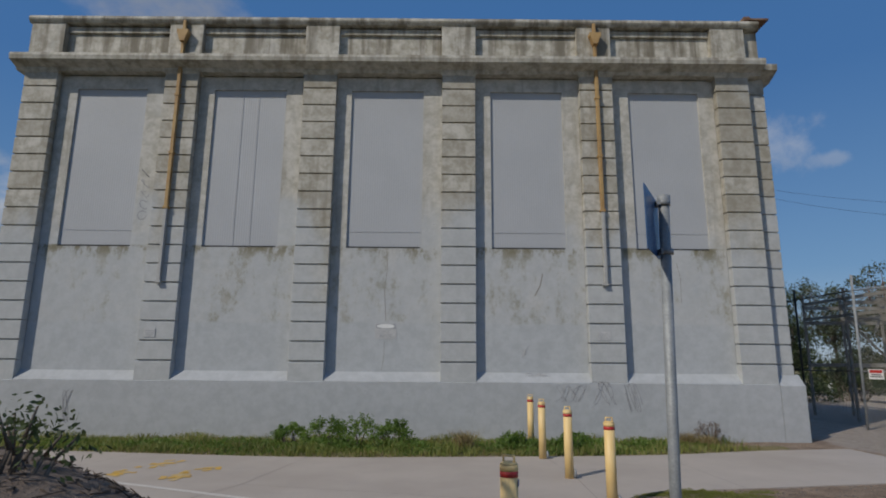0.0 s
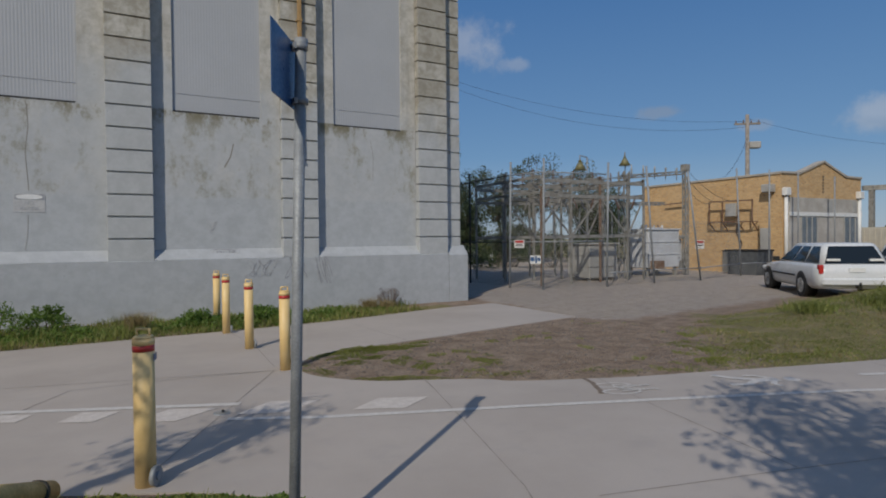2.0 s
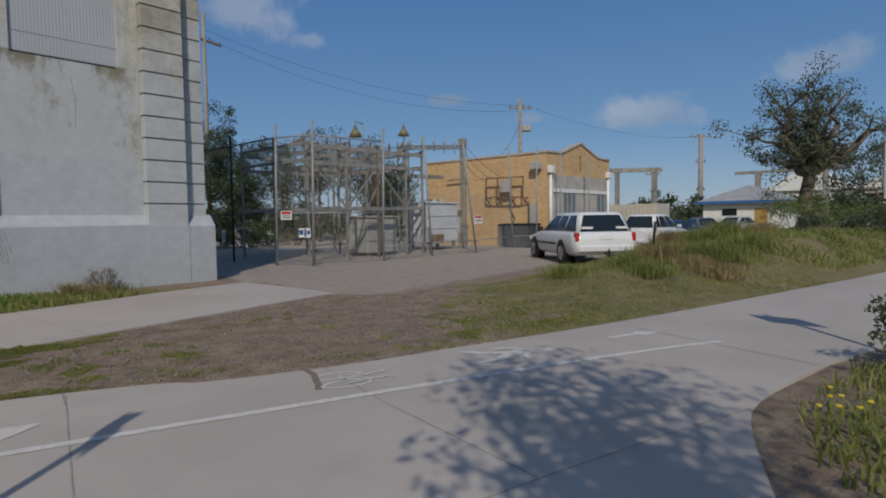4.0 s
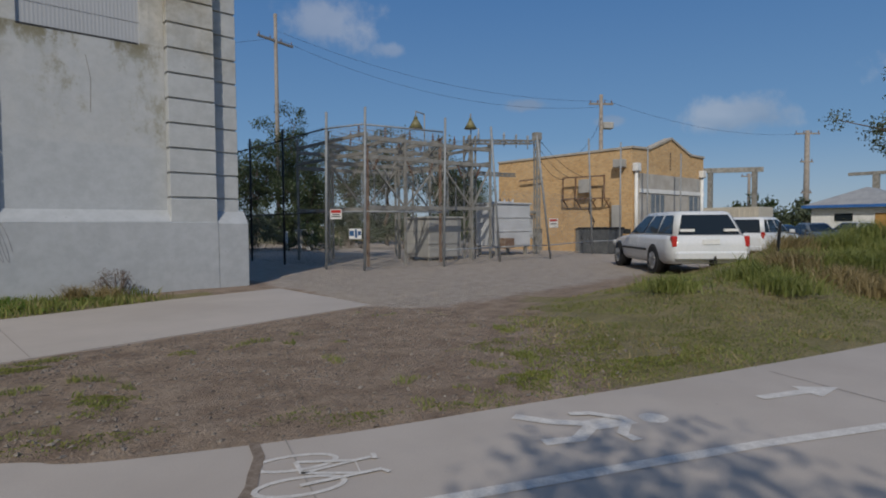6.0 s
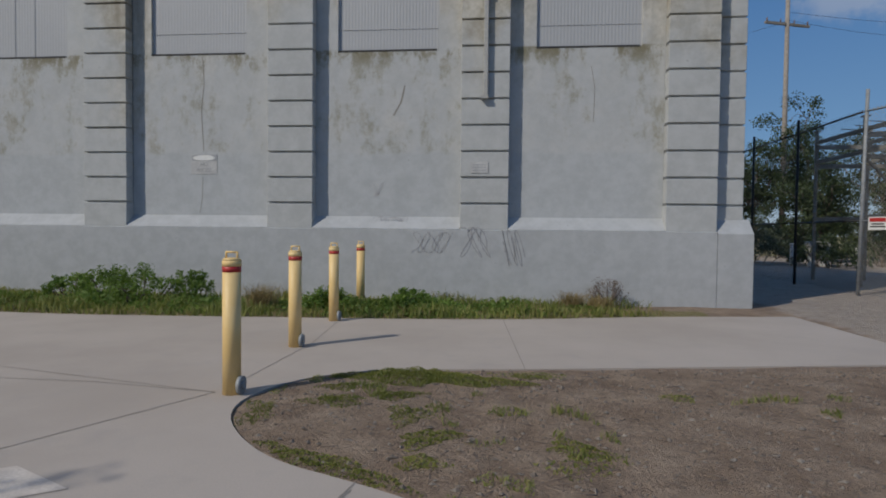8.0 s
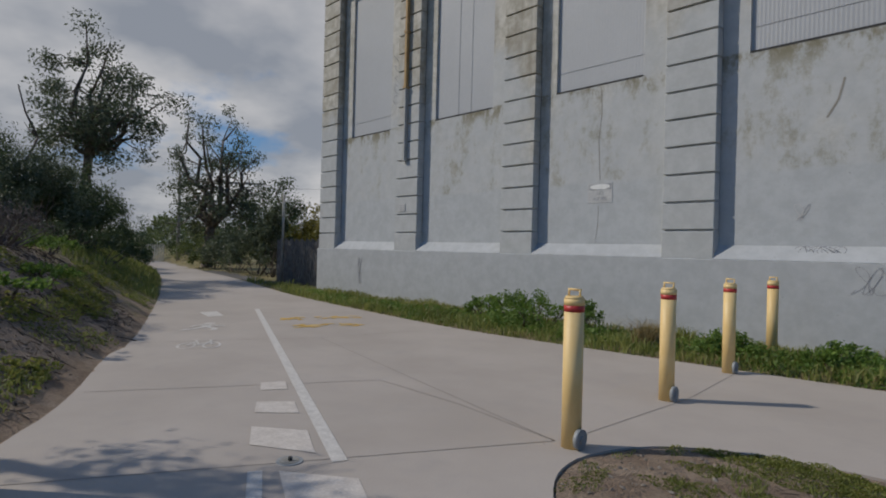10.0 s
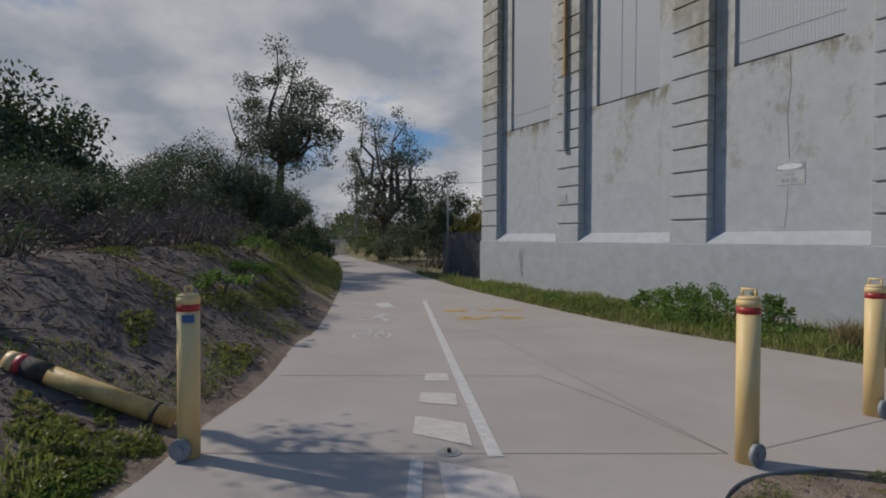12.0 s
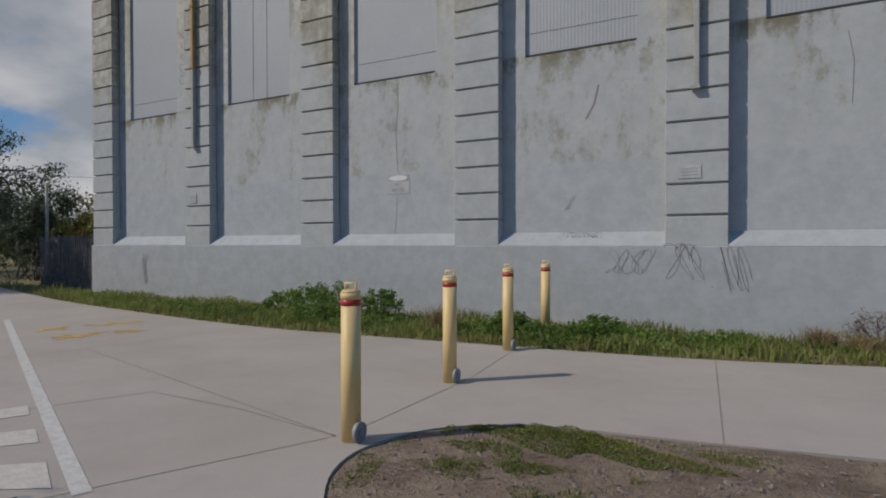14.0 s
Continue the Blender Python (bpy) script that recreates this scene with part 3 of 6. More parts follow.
PANELS = [(-9.36, -7.5), (-5.70, -3.78), (-2.03, -0.11), (1.675, 3.585), (5.365, 7.24)]
P_LOW, P_TOP = 4.65, 8.93
facade()


def block_mesh(w, d, name):
    bm = B()
    h = STEP - 0.036
    box(bm, 0, 0, 0, w, d, h, 0.008)
    me = bpy.data.meshes.new(name)
    bm.to_mesh(me)
    bm.free()
    me.materials.append(BLOCK)
    return me


def rustication():
    full, side = block_mesh(PIL_W, 0.2, "block"), block_mesh(EAST - 8.515, 0.2, "block")
    for n, x in enumerate((*PIL_X, 8.515)):
        me, y = (full, FACE) if n < 6 else (side, BACK - 0.01)
        for k in range(16):
            ob = new("block", me)
            ob.parent = grey_building
            ob.location = (x, y + random.uniform(-0.004, 0.004), J0 + STEP * k + 0.018)
        foot = B()
        box(foot, x, y - 0.004, 1.33, x + (PIL_W if n < 6 else EAST - 8.515), y + 0.24, J0 - 0.018, 0.01)
        part("block", foot, BLOCK, grey_building)


def sheet_panels():
    for i, (a, b) in enumerate(PANELS):
        bm = B()
        y = BACK + 0.055
        n = int((b - a) / 0.030)
        zig = []
        for k in range(n + 1):
            x = a + (b - a) * k / n
            zig.append((x, y + (0.0013 if k % 2 else -0.0013)))
        rows = []
        for z in (P_LOW + 0.012, P_LOW + 0.42, P_TOP):
            rows.append([bm.verts.new((x, yy, z)) for x, yy in zig])
        for r0, r1 in zip(rows, rows[1:]):
            for k in range(n):
                bm.faces.new((r0[k], r0[k + 1], r1[k + 1], r1[k]))
        box(bm, a, y + 0.02, P_LOW, b, y + 0.05, P_TOP)
        panel = part("sheet_panel", bm, PANEL, grey_building, "grey corrugated metal sheet closing a window opening")
        seams = B()
        for f in ((0.40, 0.62) if i == 1 else ()):
            x = a + (b - a) * f
            box(seams, x - 0.004, y - 0.010, P_LOW + 0.02, x + 0.004, y - 0.005, P_TOP)
        if i != 1:
            box(seams, a, y - 0.009, P_LOW + 0.41, b, y - 0.004, P_LOW + 0.416)
        part("seam", seams, PANEL, panel)
        # solid near-black strip: shade of the panel's lower edge painted as colour
        gap_shade = B()
        box(gap_shade, a, BACK - 0.004, P_LOW - 0.012, b - 0.02 * (b - a), y + 0.01, P_LOW + 0.022)
        part("gap_shade", gap_shade, NEARBLACK, panel)


def cornice():
    x0, x1 = PIL_X[0], EAST
    prof = [(15.0, 9.33), (FACE - 0.02, 9.33), (FACE - 0.06, 9.40), (14.30, 9.47), (14.22, 9.50), (14.20, 9.60), (14.22, 9.68), (14.60, 9.76), (15.0, 9.76)]
    bm = B()
    extrude(bm, prof, "x", x0 - 0.22, x1 - 0.18)
    part("cornice", bm, CORNICE, grey_building)
    bm = B()
    extrude(bm, [(FACE + 0.4, 9.33), (FACE + 0.22, 9.40), (14.52, 9.50), (14.50, 9.62), (14.52, 9.68), (15.2, 9.74), (25, 9.74), (25, 9.33)], "x", x1 - 0.178, x1 + 0.28)
    part("cornice", bm, CORNICE, grey_building)
    for x in PIL_X:
        cap = B()
        extrude(cap, [(FACE - 0.005, 9.28), (FACE - 0.06, 9.36), (FACE - 0.06, 9.40), (14.9, 9.40), (14.9, 9.28)], "x", x - 0.03, x + PIL_W + 0.03)
        part("capital", cap, CORNICE, grey_building)
        pier = B()
        box(pier, x - 0.02, FACE + 0.02, 9.72, x + PIL_W + 0.02, 15.2, 10.78, 0.01)
        part("parapet_pier", pier, CORNICE, grey_building)
    para = B()
    box(para, x0, FACE + 0.20, 9.7, x1 - 0.06, 15.2, 10.72)
    for i in range(5):
        box(para, PIL_X[i] + PIL_W + 0.02, FACE + 0.13, 10.52, PIL_X[i + 1] - 0.02, FACE + 0.22, 10.70, 0.01)
    part("parapet", para, CORNICE, grey_building)
    cope = B()
    extrude(cope, [(FACE - 0.05, 10.80), (FACE - 0.07, 10.84), (FACE - 0.05, 10.92), (FACE + 0.3, 10.95), (15.3, 10.95), (15.3, 10.74), (FACE + 0.0, 10.74)], "x", x0 - 0.08, x1 - 0.1)
    part("coping", cope, CORNICE, grey_building)
    gut = B()
    extrude(gut, [(9.0, 10.82), (9.08, 10.82), (9.22, 10.98), (9.22, 11.02), (9.0, 11.02)], "y", 14.75, 25)
    box(gut, 8.55, 14.5, 10.95, 8.72, 14.75, 11.06)
    box(gut, 8.6, 14.48, 10.95, 9.2, 14.78, 11.0)
    part("gutter", gut, RUST, grey_building, "rusted metal gutter at the roof corner")


CORNICE = facade_mat("stained_cornice", (0.42, 0.42, 0.41), 1.0)
rustication()
sheet_panels()
cornice()


def downpipe(x):
    y = FACE - 0.075
    pipe = thing("downpipe", (x, y, 3.7), "rust-stained ochre downpipe with a funnel head on a pilaster", "downpipe", "downpipes")
    top = B()
    box(top, -0.045, -0.035, 0.98 + 0.9, 0.045, 0.055, 5.72, 0.01)
    part("pipe", top, PIPE_OCHRE, pipe)
    up = B()
    box(up, -0.04, -0.02, 6.03, 0.04, 0.07, 7.1, 0.01)
    part("pipe", up, PIPE_OCHRE, pipe)
    low = B()
    box(low, -0.042, -0.033, 0.0, 0.042, 0.053, 1.88, 0.01)
    box(low, -0.09, -0.035, -0.02, 0.05, 0.055, 0.03)
    part("pipe", low, PIPE_GREY, pipe, "grey painted lower pipe")
    hd = B()
    extrude(hd, [(-0.06, 6.45), (0.06, 6.45), (0.13, 6.68), (0.15, 6.68), (0.15, 6.78), (-0.15, 6.78), (-0.15, 6.68), (-0.13, 6.68)], "y", -0.10, 0.08)
    part("rainwater_head", hd, PIPE_OCHRE, pipe)
    for z in (1.85, 3.3, 4.9):
        c = B()
        box(c, -0.065, -0.05, z, 0.065, 0.075, z + 0.07, 0.008)
        part("bracket", c, PIPE_OCHRE, pipe)


downpipe(-6.55)
downpipe(4.46)

# ---- bollards ----


def bollard(at, turn=0.0, label="cream-yellow steel bollard with a red band and folding handle", wheel=True):
    b = thing("bollard", at, label, "bollard", "bollards", turn=turn)
    body = B()
    rod(body, (0, 0, 0), (0, 0, 0.985), 0.0705, seg=24)
    part("post", body, YELLOW, b)
    band = B()
    rod(band, (0, 0, 0.955), (0, 0, 1.0), 0.072, seg=24)
    part("band", band, RED, b, "red reflective band")
    cap = B()
    rod(cap, (0, 0, 1.0), (0, 0, 1.045), 0.073, seg=24)
    rod(cap, (0, 0, 1.045), (0, 0, 1.065), 0.073, 0.058, seg=24)
    part("cap", cap, YELLOW, b)
    hd = B()
    for p, q in (((-0.045, 0, 1.06), (-0.045, 0, 1.115)), ((-0.05, 0, 1.11), (0.05, 0, 1.11)), ((0.045, 0, 1.115), (0.045, 0, 1.06))):
        rod(hd, p, q, 0.009, seg=6)
    part("handle", hd, YELLOW, b)
    if wheel:
        w = B()
        rod(w, (0.066, -0.02, 0.075), (0.098, -0.02, 0.075), 0.07, seg=20)
        rod(w, (0.098, -0.02, 0.075), (0.108, -0.02, 0.075), 0.03, seg=10)
        part("lock_housing", w, GALV, b, "grey steel lock disc")
    return b


for x, y, r in ((2.645, 8.44, 2), (2.49, 10.27, 2), (2.385, 12.13, 2)):
    bollard((x, y, 0), r)
bollard((2.4, 13.67, 0.0), 2, wheel=False)
bollard((0.94, 5.26, 0.0), -28, "cream-yellow steel bollard with a red band and small blue sticker")

# ---- sign pole ----
sign_pole = thing("sign_pole", (1.62, 3.765, 0), "galvanised steel pole carrying a blue path sign", "sign post")
bm = rod(B(), (0, 0, -0.1), (0.08, 0, 2.76), 0.03, seg=16)
part("pole", bm, GALV, sign_pole)
bm = rod(B(), (0.08, 0, 2.74), (0.082, 0, 2.80), 0.036, seg=16)
part("cap", bm, GALV, sign_pole)
bm = B()
box(bm, -0.36, -0.003, 2.43, 0.10, 0.003, 2.79, 0.002)
plate = part("sign_plate", bm, BLUESIGN, sign_pole, "blue sheet-metal sign seen nearly edge-on")
plate.matrix_basis = pose(0.038, 0.03, 0, 0, 0, 61)
for z in (2.45, 2.74):
    bm = B()
    rod(bm, (0.075, 0, z), (0.076, 0, z + 0.03), 0.04, seg=14)
    box(bm, 0.035, -0.03, z, 0.085, 0.05, z + 0.03)
    part("clamp", bm, GALV, sign_pole)
# ---- plants: generators ----


def cards(name, pos, nrm_bias, size, ratio, rng):
    """Many small four-cornered leaves as one mesh: pos (n, 3), size (n,)."""
    n = len(pos)
    a = rng.normal(size=(n, 3))
    a /= np.linalg.norm(a, axis=1)[:, None]
    b = rng.normal(size=(n, 3)) + np.array(nrm_bias)
    b -= (a * b).sum(1)[:, None] * a
    b /= np.linalg.norm(b, axis=1)[:, None] + 1e-9
    s = size[:, None]
    v = np.stack([pos - a * s * 0.5, pos + b * s * ratio * 0.5 + a * s * 0.05, pos + a * s * 0.5, pos - b * s * ratio * 0.5 + a * s * 0.05], axis=1).reshape(-1, 3)
    me = bpy.data.meshes.new(name)
    f = np.arange(n * 4).reshape(-1, 4)
    me.from_pydata(v.tolist(), [], f.tolist())
    return me


def mesh_part(name, me, material, parent, label="", kind=""):
    me.materials.append(material)
    ob = new(name, me)
    ob.parent = parent
    return tagged(ob, label, kind=kind)


def limb(bm, pts, r0, r1, seg=7):
    for i in range(len(pts) - 1):
        f0, f1 = i / (len(pts) - 1), (i + 1) / (len(pts) - 1)
        rod(bm, pts[i], pts[i + 1], r0 + (r1 - r0) * f0, r0 + (r1 - r0) * f1, seg)


def bent(p, q, k, rng, n=4):
    p, q = np.array(p, float), np.array(q, float)
    L = np.linalg.norm(q - p)
    out = [p]
    for i in range(1, n):
        out.append(p + (q - p) * i / n + rng.normal(size=3) * L * k)
    return out + [q]


def tree(at, height, spread, label, leaf, seed, crown=(0.35, 1.0), lean=(0.0, 0.0), r=0.16, limbs=8, leaves=5000, size=0.11, clump=0.5, name="tree", group=""):
    rng = np.random.default_rng(seed)
    t = thing(name, at, label, "tree", group)
    bm = B()
    fork = np.array((lean[0] * 0.5, lean[1] * 0.5, height * (crown[0] + 0.06)))
    limb(bm, bent((0, 0, -0.2), fork, 0.03, rng, 5), r, r * 0.7)
    centres = []
    for i in range(limbs):
        a = 2 * math.pi * (i + rng.uniform(-0.3, 0.3)) / limbs
        f = rng.uniform(0.35, 1.0)
        zc = height * (crown[0] + (crown[1] - crown[0]) * (0.2 + 0.75 * rng.random()))
        wide = spread * math.sqrt(max(0.15, 1 - ((zc / height - (crown[0] + crown[1]) / 2) / ((crown[1] - crown[0]) / 1.7)) ** 2))
        tip = np.array((lean[0] + math.cos(a) * wide * f, lean[1] + math.sin(a) * wide * f, zc))
        path = bent(fork + rng.normal(size=3) * 0.03, tip, 0.06, rng, 5)
        limb(bm, path, r * 0.45, r * 0.1, 6)
        for k in range(5):
            base = path[rng.integers(2, 5)]
            twig = base + rng.normal(size=3) * spread * np.array((0.28, 0.28, 0.22))
            limb(bm, bent(base, twig, 0.08, rng, 3), r * 0.12, r * 0.04, 4)
            centres.append(twig)
        centres.append(tip)
    part("trunk", bm, TRUNK, t)
    c = np.array(centres)
    idx = rng.integers(0, len(c), leaves)
    scale = rng.uniform(0.6, 1.3, len(c))
    d = rng.normal(size=(leaves, 3))
    d /= np.linalg.norm(d, axis=1)[:, None]
    pos = c[idx] + d * (clump * scale[idx] * rng.random(leaves) ** 0.45)[:, None] * np.array((1, 1, 0.8))
    pos[:, 2] = np.maximum(pos[:, 2], 0.05)
    mesh_part("crown", cards("crown", pos, (0, 0, 0.6), rng.uniform(0.6, 1.3, leaves) * size, 0.42, rng), leaf, t)
    return t


def bush(at, radius, height, label, leaf, seed, leaves=3500, size=0.09, name="bush", group="", stems=10, ratio=0.4, bare=0.0):
    rng = np.random.default_rng(seed)
    t = thing(name, at, label, "bush", group)
    bm = B()
    centres = []
    for i in range(stems * 6):
        a, f = rng.uniform(0, 2 * math.pi), rng.random() ** 0.6
        z = height * math.sqrt(max(0.02, 1 - (f * 0.93) ** 2)) * rng.uniform(0.55, 1.0)
        tip = np.array((math.cos(a) * radius * f, math.sin(a) * radius * f, z))
        if i < stems:
            limb(bm, bent((tip[0] * 0.12, tip[1] * 0.12, -0.15), tip, 0.05, rng, 3), 0.025, 0.006, 5)
        centres.append(tip)
    part("stem", bm, TRUNK if not bare else TWIG, t)
    c = np.array(centres)
    idx = rng.integers(0, len(c), leaves)
    scale = rng.uniform(0.5, 1.2, len(c))
    d = rng.normal(size=(leaves, 3))
    d /= np.linalg.norm(d, axis=1)[:, None]
    rad = 0.25 * min(radius, height * 1.2)
    pos = c[idx] + d * (rad * scale[idx] * rng.random(leaves) ** 0.5)[:, None]
    pos[:, 2] = np.abs(pos[:, 2]) + 0.02
    mesh_part("foliage", cards("foliage", pos, (0, 0, 0.8), rng.uniform(0.6, 1.4, leaves) * size, ratio, rng), leaf, t)
    return t


def blades(spots, heights, rng, width=0.007, lean=0.45):
    """Bent grass blades, two faces each."""
    n = len(spots)
    a = rng.uniform(0, 2 * math.pi, n)
    side = np.stack([np.cos(a), np.sin(a), np.zeros(n)], 1) * (width * rng.uniform(0.6, 1.4, n))[:, None]
    b = rng.uniform(0, 2 * math.pi, n)
    out = np.stack([np.cos(b), np.sin(b), np.zeros(n)], 1) * (heights * lean * rng.random(n))[:, None]
    up = np.zeros((n, 3))
    up[:, 2] = heights
    mid, tip = spots + out * 0.3 + up * 0.55, spots + out + up * 0.95
    v = np.stack([spots - side, spots + side, mid + side * 0.8, mid - side * 0.8, tip], 1).reshape(-1, 3)
    f = []
    for i in range(n):
        k = 5 * i
        f.append((k, k + 1, k + 2, k + 3))
        f.append((k + 3, k + 2, k + 4))
    me = bpy.data.meshes.new("grass")
    me.from_pydata(v.tolist(), [], f)
    return me


def scatter(n, x0, x1, y0, y1, keep, rng, patch=0.9, cut=0.0):
    """Points on the ground inside a stretch where keep(x, y, d) holds, gathered in patches."""
    out = []
    while len(out) < n:
        x, y = rng.uniform(x0, x1), rng.uniform(y0, y1)
        if noise.noise((x * patch, y * patch, 11)) < cut:
            continue
        z, d = ground_height(x, y)
        if d > 0.03 and keep(x, y, d):
            out.append((x, y, z))
    return np.array(out)


def lawn(label, material, n, area, keep, h, seed, patch=0.9, cut=0.0, width=0.007, lean=0.6):
    rng = np.random.default_rng(seed)
    p = scatter(n, *area, keep, rng, patch, cut)
    me = blades(p, rng.uniform(*h, n) * (0.6 + 0.8 * np.abs(np.sin(p[:, 0] * 2.1) * np.cos(p[:, 1] * 1.7 + p[:, 0]))), rng, width, lean)
    me.materials.append(material)
    return tagged(new("grass", me), label, "grass", kind="stuff")


def base_z(x, y):
    return ground_height(x, y)[0]


# ---- grass and weeds ----
lawn("thick green grass along the foot of the grey wall", GRASS, 14000, (-11, 8.4, 12.1, 14.5), lambda x, y, d: d > 0.02 and y < 14.5 and x < 6.9 + 0.4 * math.sin(9 * y), (0.07, 0.20), 1, 1.2, -0.6, 0.009, 0.9)
lawn("dry yellow grass in the verge by the wall", GRASS_DRY, 1800, (-11, 8.9, 12.2, 14.5), lambda x, y, d: True, (0.06, 0.18), 2, 0.8, 0.1, 0.006)
lawn("thin green and yellow grass in the bare soil", GRASS, 2600, (2.7, 9.5, 5.3, 9.8), lambda x, y, d: noise.noise((x * 0.9, y * 0.9, 4)) > (-0.1 if x < 5.2 else 0.15), (0.015, 0.05), 3, 3.6, 0.26, 0.004, 1.6)
lawn("short green and yellow grass on the bank", GRASS, 30000, (7.5, 18, 3.4, 9.6), lambda x, y, d: x + (6.8 - y) * 0.9 > 8.7 + 0.5 * noise.noise((x, y, 2)) and y < 8.5 + 0.12 * (x - 12), (0.012, 0.042), 5, 1.3, -0.14, 0.0045, 2.2)
lawn("dry grass on the bank", GRASS_DRY, 9000, (8.2, 30, 3, 9.6), lambda x, y, d: x + (6.8 - y) * 0.9 > 9 and y < 8.6 + 0.12 * (x - 12), (0.02, 0.08), 6, 0.7, -0.05, 0.005, 1.8)
lawn("long green grass on top of the bank", GRASS, 24000, (12, 34, 1.6, 9.5), lambda x, y, d: d > 0.5 and y < 7.2 + 0.16 * (x - 14) and x + y > 21.5 + 2.0 * noise.noise((x * 0.7, y * 0.7, 6)), (0.08, 0.26), 7, 0.8, -0.2, 0.010, 1.1)
lawn("green grass beside the path", GRASS, 15000, (4.6, 14, -3.0, 2.5), lambda x, y, d: d > 0.28 + 0.15 * noise.noise((x * 2, y * 2, 0)), (0.05, 0.16), 8, 1.0, -0.5, 0.009, 0.9)
lawn("green weeds and grass at the foot of the dune", GRASS, 5000, (-12, 2.2, 2.5, 11), lambda x, y, d: y < 9.5 - 0.36 * (x + 6) and d < 1.6 and (x < -1.5 or d > 0.25), (0.02, 0.07), 9, 1.3, 0.2, 0.007, 1.4)
lawn("green grass further along the path", GRASS, 6000, (-26, -9, 6, 15), lambda x, y, d: d < 3.0, (0.08, 0.25), 10, 0.7, -0.3, 0.014)
lawn("trampled grass by the sign pole", GRASS, 3500, (0.6, 2.6, -0.5, 4.9), lambda x, y, d: True, (0.04, 0.14), 12, 1.2, -0.05, 0.007)


def leafy_mat(label, material, patches, seed, size=0.03, name="ground_cover"):
    """Low creeping plants: patches of (x, y, half length, half width, turn, leaves, height)."""
    rng = np.random.default_rng(seed)
    out = []
    for x, y, rx, ry, turn, n, h in patches:
        r, a = np.sqrt(rng.random(n)), rng.uniform(0, 2 * math.pi, n)
        edge = 1 + 0.28 * np.sin(3 * a + x * 5) + 0.16 * np.sin(7 * a + y * 9)
        u, v = r * edge * np.cos(a) * rx, r * edge * np.sin(a) * ry
        c, t = math.cos(radians(turn)), math.sin(radians(turn))
        px, py = x + u * c - v * t, y + u * t + v * c
        for i in range(n):
            z, d = ground_height(px[i], py[i])
            if d > 0.015:
                lump = 0.55 + 0.45 * noise.noise((px[i] * 9, py[i] * 9, 1))
                out.append((px[i], py[i], z + 0.004 + h * (1 - r[i] ** 2) * lump * rng.random() ** 0.6))
    p = np.array(out)
    me = cards("ground_cover", p, (0, 0, 1.6), rng.uniform(0.6, 1.4, len(p)) * size, 0.5, rng)
    me.materials.append(material)
    return tagged(new(name, me), label, "plants", kind="stuff")


leafy_mat("low green and rusty mat plants in the soil island", MOSSY, [(4.08, 9.13, 0.72, 0.29, -12, 13520, 0.10), (3.35, 9.12, 0.32, 0.09, 22, 1430, 0.05), (3.52, 8.3, 0.22, 0.14, 10, 910, 0.05), (3.45, 8.68, 0.16, 0.1, 0, 520, 0.04), (3.95, 8.5, 0.2, 0.1, 20, 910, 0.06), (4.3, 7.62, 0.2, 0.12, 40, 1040, 0.05), (4.1, 8.05, 0.14, 0.22, 15, 650, 0.03), (5.2, 7.55, 0.2, 0.12, -30, 910, 0.05), (6.12, 8.7, 0.13, 0.08, 0, 325, 0.05), (3.95, 7.12, 0.35, 0.1, -30, 1170, 0.04), (3.55, 7.32, 0.3, 0.08, -32, 910, 0.04), (4.3, 7.25, 0.14, 0.1, 0, 455, 0.04), (3.05, 8.0, 0.1, 0.25, 0, 455, 0.03), (5.05, 9.2, 0.2, 0.06, 0, 390, 0.04)], 401, 0.015)
leafy_mat("green clover-like weeds at the soil edge", MOSSY, [(5.2, 7.3, 0.25, 0.13, 20, 240, 0.05), (5.1, 6.65, 0.28, 0.12, -20, 280, 0.04), (6.4, 6.02, 0.3, 0.1, -20, 280, 0.04), (7.0, 5.8, 0.22, 0.08, -20, 200, 0.04), (7.9, 5.85, 0.3, 0.2, 10, 1350, 0.07), (4.98, 9.3, 0.35, 0.1, 5, 240, 0.04), (6.1, 6.3, 0.25, 0.12, 0, 160, 0.03), (4.7, 6.8, 0.25, 0.1, -20, 160, 0.03), (9.0, 5.5, 0.7, 0.25, -16, 1980, 0.07), (9.3, 6.2, 0.5, 0.3, 20, 1350, 0.06), (8.6, 6.4, 0.3, 0.2, 0, 540, 0.05), (10.2, 5.6, 0.6, 0.4, -10, 1620, 0.08), (8.6, 7.0, 0.4, 0.16, 0, 450, 0.04)], 402, 0.018)
leafy_mat("thick low green weeds along the foot of the wall", WEED, [(-9.6, 13.75, 1.2, 0.4, -8, 1700, 0.22), (-7.6, 13.5, 1.2, 0.5, -8, 1900, 0.24), (-5.6, 13.2, 1.2, 0.6, -5, 2300, 0.26), (-3.8, 13.2, 1.1, 0.7, 0, 2700, 0.30), (-2.0, 13.2, 1.1, 0.8, 0, 3300, 0.36), (-0.4, 13.2, 0.9, 0.75, 0, 2600, 0.34), (0.9, 13.3, 0.8, 0.6, 0, 1500, 0.2), (2.2, 13.3, 0.9, 0.7, 0, 2500, 0.32), (3.5, 13.3, 1.0, 0.65, 4, 3000, 0.36), (4.9, 13.6, 0.8, 0.5, 8, 2000, 0.30), (6.1, 13.8, 0.6, 0.35, 8, 700, 0.16)], 403, 0.055, "weeds")
